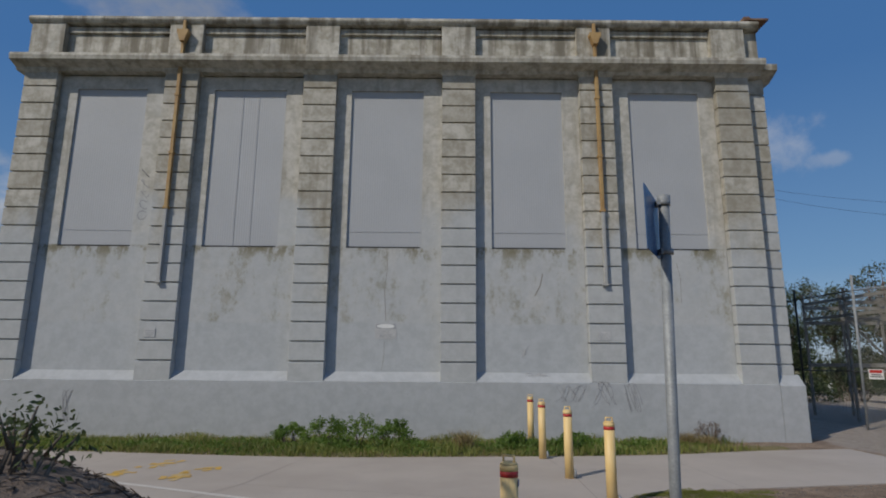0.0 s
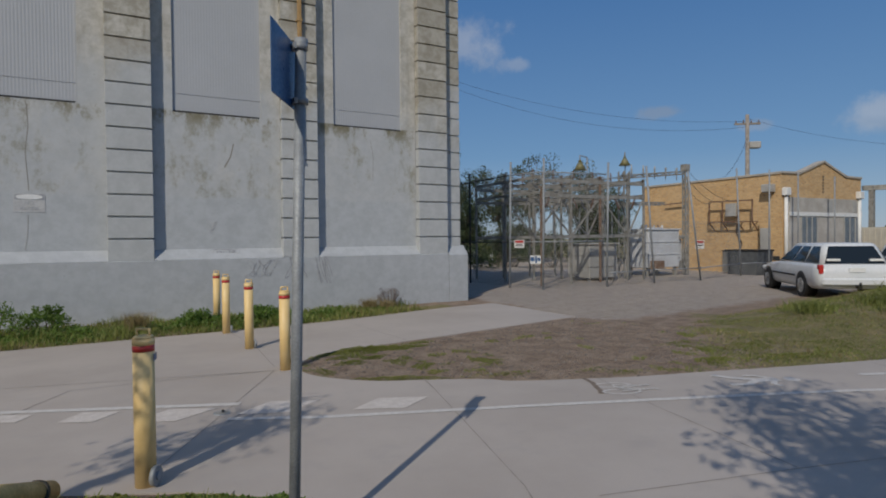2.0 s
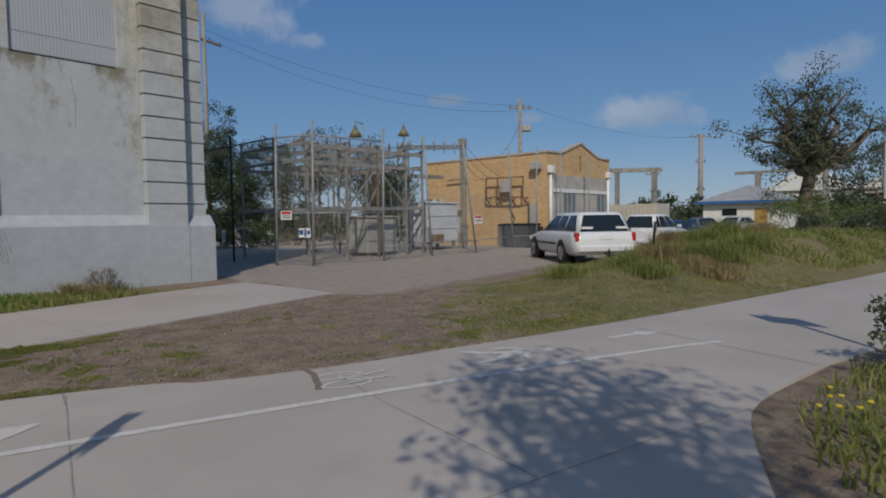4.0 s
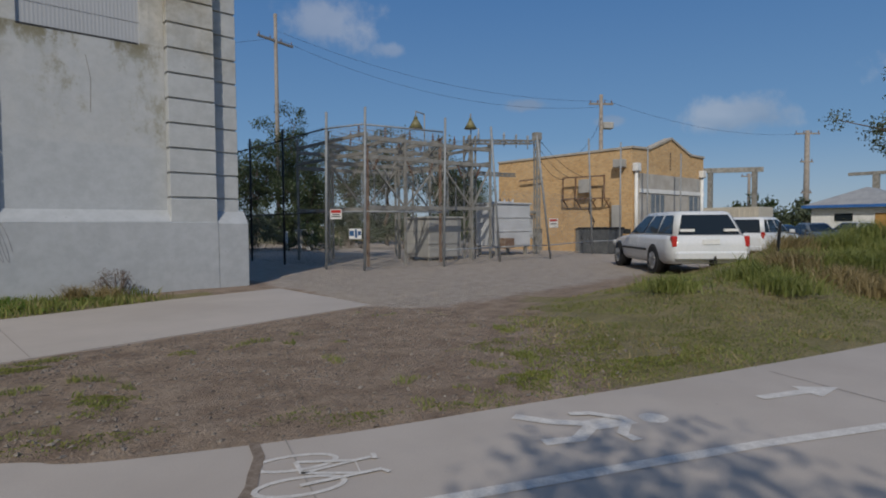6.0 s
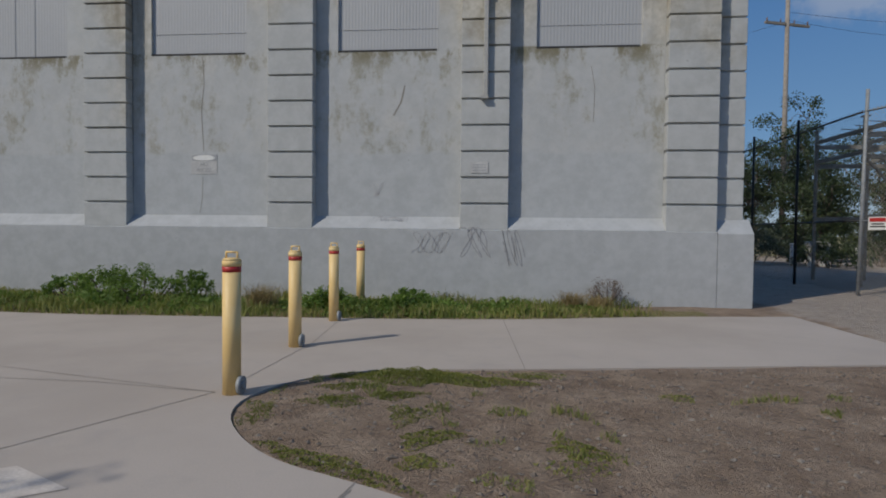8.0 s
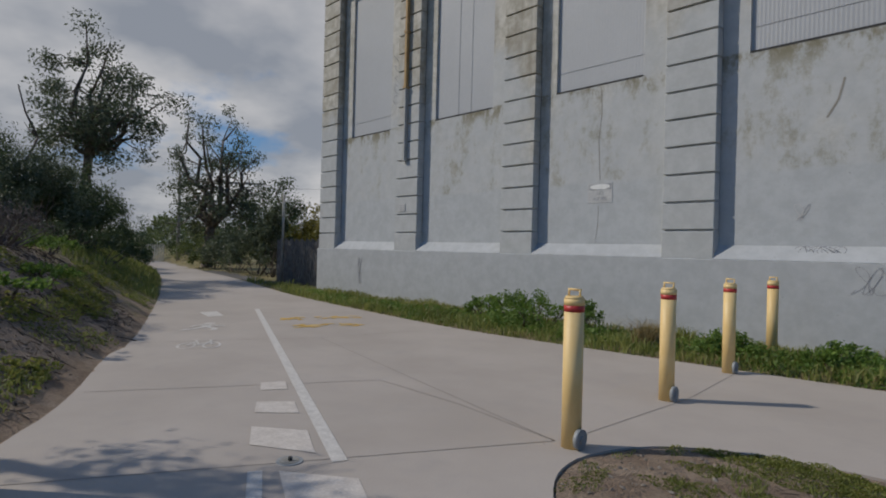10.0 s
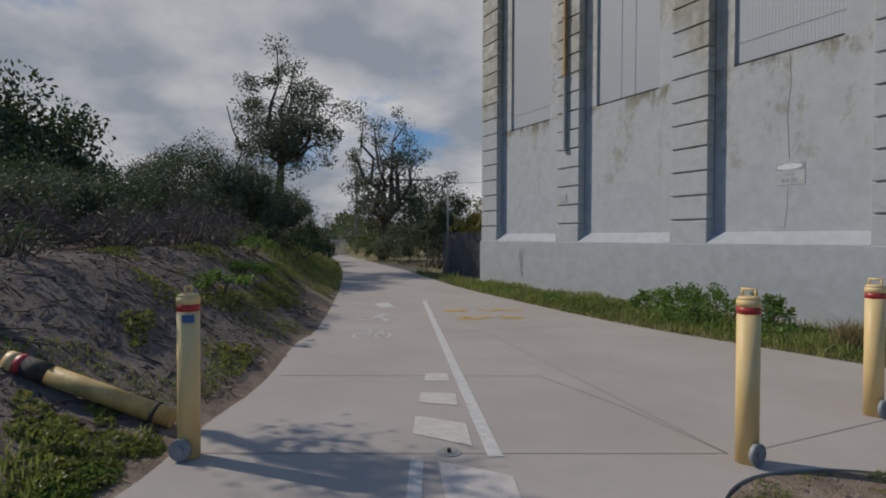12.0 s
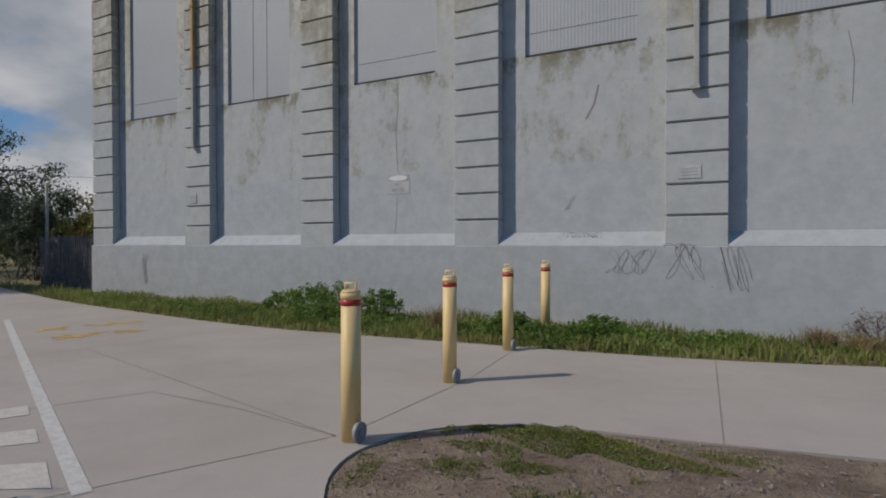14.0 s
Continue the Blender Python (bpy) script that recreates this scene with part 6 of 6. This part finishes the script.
part("body", box(B(), 0, 0, 0, 2.4, 6.0, 2.5), surf("cream_container", (0.52, 0.48, 0.40), (0.58, 0.54, 0.46), 2, 20, 0.6), box_store)
for k in range(18):
    part("corrugation", box(B(), -0.03, 0.2 + 0.32 * k, 0.15, 0.0, 0.34 + 0.32 * k, 2.35), surf("cream_rib", (0.50, 0.46, 0.38), (0.56, 0.52, 0.44), 2, 20, 0.6) if k == 0 else bpy.data.materials["cream_rib"], box_store)
portal = thing("steel_portal", (47.8, 22.4, -0.3), "grey steel portal frame carrying overhead lines", "steel frame")
for dx, dy in ((0, 0), (2.2, -2.3)):
    part("column", beam(B(), (dx, dy, 0), (dx, dy, 5.6), 0.3), OLDSTEEL, portal)
part("beam", beam(B(), (-0.4, 0.4, 5.45), (2.6, -2.7, 5.5), 0.28, 0.35), OLDSTEEL, portal)
portal2 = thing("steel_portal", (70, 17, -0.3), "grey steel portal frame over the railway", "steel frame")
for dy in (0, 6):
    part("column", beam(B(), (0, dy - 6, 0), (0, dy - 6, 6.2), 0.5), OLDSTEEL, portal2)
part("beam", beam(B(), (0, 2.2, 6.1), (0, -8, 6.1), 0.3, 0.3), OLDSTEEL, portal2)
shed = thing("white_shed", (82, 10.0, 0), "large white shed with two gabled roofs", "building")
for dy in (0, -9.5):
    part("wall", box(B(), 0, dy, 0, 14, dy + 9, 4.2), WHITE, shed)
    part("roof", extrude(B(), [(dy - 0.3, 4.15), (dy + 4.5, 7.0), (dy + 9.3, 4.15)], "x", -0.4, 14.4), WHITE, shed)
    for k in range(5):
        part("window", box(B(), -0.05, dy + 0.8 + 1.6 * k, 2.6, 0.0, dy + 1.9 + 1.6 * k, 3.6), GLASS, shed)

# ---- poles and wires ----


def power_pole(at, h, arms, label, turn=0.0, r=0.17, extra=False):
    t = thing("power_pole", at, label, "power pole", "power poles", turn=turn)
    part("pole", rod(B(), (0, 0, -0.5), (0, 0, h), r, r * 0.7, 10), TIMBER, t)
    for z, w in arms:
        arm = part("crossarm", box(B(), -w / 2, -0.07, h - z - 0.07, w / 2, 0.07, h - z + 0.07), TIMBER, t)
        for k in range(4):
            x = -w / 2 + 0.12 + (w - 0.24) * k / 3
            bm = B()
            rod(bm, (x, 0, h - z + 0.07), (x, 0, h - z + 0.3), 0.05, 0.03, 6)
            part("insulator", bm, PORCELAIN, arm)
    if extra:
        part("transformer", box(B(), 0.1, -0.3, h - 2.6, 0.9, 0.3, h - 2.1, 0.05), XGREY, t)
    return t


power_pole((22.3, 41.6, -0.2), 16.4, ((1.9, 3.2),), "tall weathered timber power pole with one crossarm", 18)
power_pole((42.5, 28.4, -0.3), 11.4, ((0.7, 1.9),), "timber power pole with crossarm and fittings behind the brick roof", -35, 0.2, True)
power_pole((67.5, 22, -0.3), 10.4, ((0.3, 2.4), (3.0, 1.2), (6.0, 1.0)), "distant power pole with several crossarms", -40, 0.3)
power_pole((72, 29, -0.3), 7.0, ((0.3, 1.8),), "distant weathered timber power pole", -40, 0.2)
power_pole((-38.3, 19.8, 0), 6.4, ((0.3, 0.5),), "dark pole beside the path", 0, 0.13)
power_pole((-36.4, 23.6, 0), 6.8, ((0.8, 3.4),), "dark pole with a crossarm among the trees", 60, 0.14)


def wire(p, q, sag, name="power_line", r=0.012):
    p, q = Vector(p), Vector(q)
    bm = B()
    pts = [p.lerp(q, k / 14) - Vector((0, 0, sag * 4 * (k / 14) * (1 - k / 14))) for k in range(15)]
    limb(bm, pts, r, r, 4)
    solid(name, bm, BLACKSTEEL, "thin overhead power line", "cable", "power lines")


wire((22.4, 41.5, 15.0), (42.5, 28.4, 10.6), 1.2, r=0.009)
wire((22.2, 41.2, 14.4), (42.2, 28.2, 10.1), 1.6, r=0.009)
wire((42.5, 28.4, 10.8), (67.5, 22, 9.8), 1.0, r=0.009)
wire((22.3, 41.6, 14.5), (-12, 62, 14.0), 1.5, r=0.009)
wire((42.3, 28.2, 9.4), (30.3, 22, 4.9), 0.5, r=0.015)
wire((23.1, 18.5, 4.9), (28.9, 20.2, 3.6), 0.3, r=0.012)
wire((23.1, 18.6, 4.7), (28.9, 20.8, 3.6), 0.4, r=0.012)
wire((23.1, 18.6, 4.3), (28.9, 21.4, 3.6), 0.4, r=0.012)
wire((-38.3, 19.8, 5.8), (-12, 30, 5.2), 0.5, r=0.009)

# ---- west end: paling fence, lamp post, palisade ----
# weathered timber with the shadow on the palings put into its colour
SHADEDTIMBER = surf("shaded_weathered_timber", (0.12, 0.11, 0.105), (0.19, 0.18, 0.17), 5, 50, 0.9, 0, 0.4, 0.3)
paling = thing("paling_fence", (-11.2, 15.6, 0), "weathered grey timber paling fence beside the building", "fence")
for k in range(34):
    bm = box(B(), -0.06 - 0.125 * k, -0.01, -0.1, 0.05 - 0.125 * k, 0.012, 1.62 + 0.05 * math.sin(k * 2.1), 0.003)
    part("paling", bm, SHADEDTIMBER, paling)
for z in (0.4, 1.3):
    part("rail", box(B(), -4.2, 0.012, z, 0.1, 0.06, z + 0.07), TIMBER, paling)
solid("fence_post", rod(B(), (-14.5, 15.35, -0.1), (-14.5, 15.35, 3.3), 0.045, seg=10), OLDSTEEL, "tall grey steel post beside the path", "post")
solid("asphalt_apron", quad(B(), [(-25, 16.4), (-17.2, 15.05), (-10.3, 13.35), (-11.3, 14.3), (-16.5, 16.2), (-24.5, 17.2)], 0.006), surf("dark_asphalt", (0.10, 0.095, 0.09), (0.15, 0.14, 0.13), 2, 60, 0.9), "dark asphalt crossing beside the concrete path", "road", kind="structure")
palisade = thing("palisade_fence", (-33, 15.0, 0), "pale steel palisade fence across the far path", "fence")
for k in range(16):
    part("pale", box(B(), -0.5 * k - 0.05, 0.3 * k - 0.02, 0, -0.5 * k + 0.05, 0.3 * k + 0.02, 1.3), XGREY, palisade)

# ---- fallen bollard ----
zc, zb = base_z(-0.12, 4.14), base_z(0.38, 5.19)
low, high = Vector((0.38, 5.19, zb + 0.07)), Vector((-0.12, 4.14, zc + 0.04))
fb = tagged(new("fallen_bollard"), "fallen cream-yellow bollard with a scorched end lying on sand", "bollard", "bollards")
fb.matrix_basis = Matrix.Translation(low) @ (high - low).to_track_quat("Z", "Y").to_matrix().to_4x4()
L = (high - low).length
part("post", rod(B(), (0, 0, 0), (0, 0, L - 0.12), 0.072, seg=24), surf("grimy_yellow_paint", (0.50, 0.32, 0.10), (0.70, 0.47, 0.17), 6, 50, 0.6, 0, 0.05, speck=0.3), fb)
part("scorched_patch", rod(B(), (0, 0, L - 0.30), (0, 0, L - 0.115), 0.0795, seg=24), BLACKP, fb, "scorched black paint")
part("band", rod(B(), (0, 0, L - 0.115), (0, 0, L - 0.06), 0.08, seg=24), RED, fb)
part("cap", rod(B(), (0, 0, L - 0.06), (0, 0, L + 0.02), 0.08, 0.07, seg=24), YELLOW, fb)
bm = rod(B(), (0, 0, 0.12), (0, 0, 0.15), 0.0795, seg=24)
part("scorched_patch", bm, BLACKP, fb)
log = thing("log", (-2.15, 3.02, base_z(-1.75, 3.2) - 0.1), "dark weathered log lying on the dune", "log", turn=25)
bm = B()
limb(bm, [(-1.3, 0, 0.02), (-0.5, 0.05, 0.06), (0.2, 0, 0.05), (0.75, -0.03, 0.0)], 0.15, 0.11, 12)
part("trunk", bm, surf("dark_log", (0.05, 0.045, 0.04), (0.11, 0.10, 0.09), 6, 50, 0.95, 0, 0.8), log)

# ---- east path sign and flowers ----
ps = thing("path_sign", (9.5, 1.72, base_z(9.5, 1.72)), "silver-backed path sign on a galvanised pole", "sign post")
zg = base_z(9.5, 1.72)
part("pole", rod(B(), (0, 0, -0.2), (0, 0, 2.22 - zg), 0.032, seg=14), GALV, ps)
part("sign_plate", box(B(), 0.035, -0.30, 1.53 - zg, 0.04, 0.32, 2.06 - zg, 0.001), surf("bare_aluminium", (0.62, 0.63, 0.65), (0.72, 0.73, 0.75), 5, 40, 0.35, 0.5), ps)
for k in range(16):
    rng = np.random.default_rng(900 + k)
    x, y = (7.1 + rng.normal() * 0.18, 2.05 + rng.normal() * 0.14) if k < 7 else (6.4 + rng.uniform(0, 2), 1.2 + rng.uniform(0, 0.7))
    z = base_z(x, y)
    f = thing("flower", (x, y, z), "small yellow wild flower in the grass", "flower", "yellow flowers")
    part("stem", rod(B(), (0, 0, 0), (0.01, 0, 0.16), 0.003, seg=4), WEED, f)
    part("petals", rod(B(), (0.01, 0, 0.155), (0.01, 0, 0.175), 0.006, 0.02, 8), surf("yellow_petal", (0.62, 0.48, 0.02), (0.7, 0.55, 0.04), 5, 40) if k == 0 else bpy.data.materials["yellow_petal"], f)

# ---- plaques, graffiti, cracks on the grey wall ----


def writing(text, size, material, parent, at, rx=90, rz=0):
    cu = bpy.data.curves.new("writing", "FONT")
    cu.body, cu.size, cu.align_x, cu.extrude = text, size, "CENTER", 0.001
    tmp = bpy.data.objects.new("writing", cu)
    scene.collection.objects.link(tmp)
    bpy.context.view_layer.update()
    me = bpy.data.meshes.new_from_object(tmp.evaluated_get(bpy.context.evaluated_depsgraph_get()))
    bpy.data.objects.remove(tmp)
    me.materials.clear()
    me.materials.append(material)
    ob = new("writing", me)
    ob.parent = parent
    ob.matrix_basis = pose(*at, rx, 0, rz)
    return ob


FADEDSIGN = surf("faded_sign_face", (0.46, 0.46, 0.46), (0.54, 0.54, 0.53), 6, 40, 0.6)
FADEDINK = surf("faded_sign_ink", (0.34, 0.35, 0.37), (0.40, 0.41, 0.42), 6, 40, 0.7)
plaque = thing("no_access_sign", (-0.965, BACK - 0.006, 2.36), "faded white no access sign with an oval header", "sign")
part("plate", box(B(), -0.265, 0, 0, 0.265, 0.006, 0.38), FADEDSIGN, plaque)
part("header", box(B(), -0.25, -0.003, 0.25, 0.25, 0.0, 0.37), FADEDINK, plaque)
bm = B()
bmesh.ops.create_circle(bm, cap_ends=True, segments=28, radius=1.0, matrix=Matrix.Translation((0, -0.005, 0.31)) @ Matrix.Rotation(math.pi / 2, 4, "X") @ Matrix.Diagonal((0.22, 0.052, 1, 1)))
part("oval", bm, WHITE, plaque)
writing("NO", 0.10, FADEDINK, plaque, (0, -0.003, 0.155))
writing("ACCESS", 0.085, FADEDINK, plaque, (0, -0.003, 0.05))
for x, w, z in ((-6.67, 0.27, 2.36), (4.36, 0.32, 2.36)):
    p = thing("small_plaque", (x, FACE - 0.012, z), "small faded white plaque on a pilaster", "sign", "small plaques")
    part("plate", box(B(), -w / 2, 0, 0, w / 2, 0.006, 0.2), FADEDSIGN, p)
    for k in range(3):
        part("print", box(B(), -w * 0.36, -0.003, 0.04 + 0.05 * k, w * 0.36, -0.001, 0.055 + 0.05 * k), FADEDINK, p)


def ribbon(bm, points, width):
    """One unbroken flat stroke through points of an upright plane facing -y."""
    pts = [Vector(p) for p in points]
    rows = []
    for i, p in enumerate(pts):
        d = (pts[min(i + 1, len(pts) - 1)] - pts[max(i - 1, 0)]).normalized()
        side = Vector((-d.z, 0, d.x)) * width / 2
        rows.append((bm.verts.new(p + side), bm.verts.new(p - side)))
    for a, b in zip(rows, rows[1:]):
        bm.faces.new((a[0], a[1], b[1], b[0]))
    return bm


def scrawl(at, w, h, seed, strokes, label, thick=0.009, material=None):
    """Sprayed or penned strokes on a wall, none of them words."""
    rng = np.random.default_rng(seed)
    t = thing("graffiti", at, label, "graffiti", "wall graffiti")
    for s in range(strokes):
        turns, lift = rng.uniform(1.2, 2.2), rng.uniform(0, 6.3)
        c = np.array((w * (s + 0.5) / strokes - w / 2, h * 0.5))
        pts = [c + np.array((w / strokes * (0.75 * math.cos(turns * a + lift) + 0.12 * a - 0.35), h * 0.5 * math.sin(1.3 * a + lift * 2))) for a in np.linspace(0, 6.0, 20)]
        bm = B()
        ribbon(bm, [(p[0], -0.002 - 0.0006 * s, p[1]) for p in pts], thick)
        part("stroke", bm, material or INK, t)


Yp = FACE - 0.022
scrawl((3.5, Yp, 0.9), 0.62, 0.38, 51, 5, "faint dark tag scrawled on the plinth", 0.006)
scrawl((4.3, Yp, 0.83), 0.46, 0.55, 52, 3, "angular dark tag scrawled on the plinth", 0.010)
scrawl((4.97, Yp, 0.68), 0.34, 0.65, 53, 3, "dark tag scrawled on the plinth", 0.010)
scrawl((2.72, BACK - 0.10, 1.42), 0.55, 0.14, 54, 6, "faint tag scrawled along the ledge", 0.006)
scrawl((2.45, BACK - 0.002, 1.95), 0.16, 0.25, 55, 2, "small pale scratch on the wall", 0.01, FADEDSIGN)
scrawl((-8.45, Yp, 0.35), 0.16, 0.75, 56, 2, "thin dark crack in the plinth", 0.012)
for k in range(5):
    bm = B()
    c = Vector((-7.29 + 0.03 * math.sin(k), BACK - 0.004, 5.45 + 0.28 * k))
    n = 7 if k not in (2,) else 4
    pts = [c + Vector((0.12 * math.cos(a + k * 0.4), 0, 0.12 * math.sin(a))) for a in np.linspace(0.6, 5.2 if k % 2 else 6.2, n)]
    ribbon(bm, pts, 0.02)
    if k == 0:
        tag = thing("graffiti", (0, 0, 0), "large looping dark tag running down the wall", "graffiti", "wall graffiti")
    part("stroke", bm, INK, tag)


def crack(points, label, width=0.012):
    bm = B()
    ribbon(bm, [(x, BACK - 0.003, z) for x, z in points], width)
    solid("crack", bm, surf("crack_stain", (0.25, 0.235, 0.20), (0.32, 0.30, 0.27), 8, 50, 0.9) if "crack_stain" not in bpy.data.materials else bpy.data.materials["crack_stain"], label, "crack", "wall cracks")


crack([(-0.99, 4.6), (-0.96, 4.1), (-1.02, 3.6), (-0.97, 2.8)], "rusty vertical crack below a panel", 0.014)
crack([(-0.99, 2.3), (-1.0, 1.9), (-1.05, 1.6)], "thin vertical crack below the sign", 0.008)
crack([(6.35, 4.3), (6.42, 3.9), (6.40, 3.3)], "thin vertical crack below a panel", 0.01)
crack([(2.95, 4.0), (2.88, 3.7), (2.74, 3.45)], "dark slanting scar in the render", 0.03)

# ---- painted symbols on the path ----


def bicycle(at, turn, s, label, stretch=1.0):
    t = thing("bicycle_symbol", at, label, "road marking", "path symbols", turn=turn)

    def stroke(pts, w):
        ob = part("stroke", strip(B(), [(x * s, y * s * stretch) for x, y in pts], w * s, 0.0), LINEPAINT, t)
        ob.location.z = 0.0012 * len(t.children)
    for cx in (-0.36, 0.36):
        stroke([(cx + 0.24 * math.cos(a), 0.24 * math.sin(a)) for a in np.linspace(0, 2 * math.pi, 22)], 0.075)
    stroke([(-0.36, 0), (0.0, 0.02), (0.24, 0.34), (-0.16, 0.34), (0.0, 0.02)], 0.075)
    stroke([(-0.36, 0), (-0.16, 0.34), (-0.20, 0.44)], 0.075)
    stroke([(0.36, 0), (0.22, 0.46), (0.34, 0.50)], 0.075)
    stroke([(-0.30, 0.46), (-0.12, 0.46)], 0.07)
    return t


def walker(at, turn, s, label):
    t = thing("walking_symbol", at, label, "road marking", "path symbols", turn=turn)
    for pts, w in (([(0, 0.35), (0.02, 0.0)], 0.2), ([(0.02, 0.02), (0.22, -0.22), (0.2, -0.48)], 0.11), ([(0.0, 0.02), (-0.14, -0.24), (-0.34, -0.44)], 0.11), ([(0.02, 0.32), (0.24, 0.12), (0.38, 0.14)], 0.08), ([(0.0, 0.32), (-0.2, 0.14), (-0.24, -0.02)], 0.08)):
        ob = part("stroke", strip(B(), [(x * s, y * s) for x, y in pts], w * s, 0.0), LINEPAINT, t)
        ob.location.z = 0.0012 * len(t.children)
    part("head", quad(B(), [(s * (0.04 + 0.11 * math.cos(a)), s * (0.54 + 0.11 * math.sin(a))) for a in np.linspace(0, 6.0, 12)], 0.0), LINEPAINT, t)


bicycle((-2.9, 7.95, 0.002), 62, 0.44, "worn white bicycle symbol painted on the path", 2.2)
walker((-4.6, 8.68, 0.002), 62, 0.85, "worn white walking symbol painted on the path")
solid("arrow_mark", quad(B(), [(-5.9, 9.25), (-5.9, 9.55), (-6.7, 9.75), (-6.7, 9.4)]), LINEPAINT, "small white arrow painted on the path", "road marking")
bicycle((5.72, 5.5, 0.002), -112, 0.40, "worn white bicycle symbol painted near the cracked edge", 2.2)
walker((7.4, 4.95, 0.002), -112, 0.85, "worn white walking symbol painted on the path")
solid("arrow_mark", quad(B(), [(8.74, 4.42), (9.14, 4.26), (9.11, 4.17), (9.46, 4.17), (9.23, 4.42), (9.19, 4.34), (8.78, 4.50)]), LINEPAINT, "short white arrow painted on the path", "road marking")
SPRAY = surf("yellow_spray", (0.60, 0.36, 0.05), (0.52, 0.40, 0.22), 5, 40, 0.85)
rng = np.random.default_rng(77)
for r in range(2):
    y0 = (10.35, 10.02)[r]
    for k in range(5 if r == 0 else 4):
        f = k / 5
        x, y = (-4.84 + 0.45 * f + r * 1.0, 10.31 - r * 0.3 + 1.5 * f)
        bm = B()
        for s in range(4):
            a, b = rng.uniform(-0.2, 0.2, 2), rng.uniform(-0.2, 0.2, 2)
            strip(bm, [(x + a[0], y + a[1]), (x + b[0], y + b[1])], 0.10, 0.004 + 0.0006 * s)
        solid("sprayed_mark", bm, SPRAY, "yellow sprayed lettering, worn beyond reading", "road marking", "yellow sprayed marks")
solid("path_crack", strip(B(), [(5.72, 6.05), (5.66, 5.83), (5.55, 5.64), (5.49, 5.52), (5.41, 5.42)], 0.06, 0.0035), surf("soil_in_crack", (0.16, 0.12, 0.09), (0.24, 0.19, 0.15), 20, 60, 0.95), "broken crack across the path edge filled with soil", "crack")
drain = thing("drain_cover", (1.64, 6.80, 0.002), "small round metal drain cover set in the path", "drain cover")
part("ring", rod(B(), (0, 0, -0.03), (0, 0, 0.004), 0.085, seg=24), GALV, drain)
part("disc", rod(B(), (0, 0, 0.0), (0, 0, 0.007), 0.062, seg=20), OLDSTEEL, drain)
part("knob", rod(B(), (0.01, 0, 0.006), (0.01, 0, 0.03), 0.014, seg=8), BLACKSTEEL, drain)
tag_plate = solid("bollard_sticker", box(B(), 0.0, 0.0, 0.0, 0.075, 0.004, 0.05), BLUESIGN, "small blue sticker on a bollard", "sticker", at=(1.005, 5.217, 0.885), turn=75)
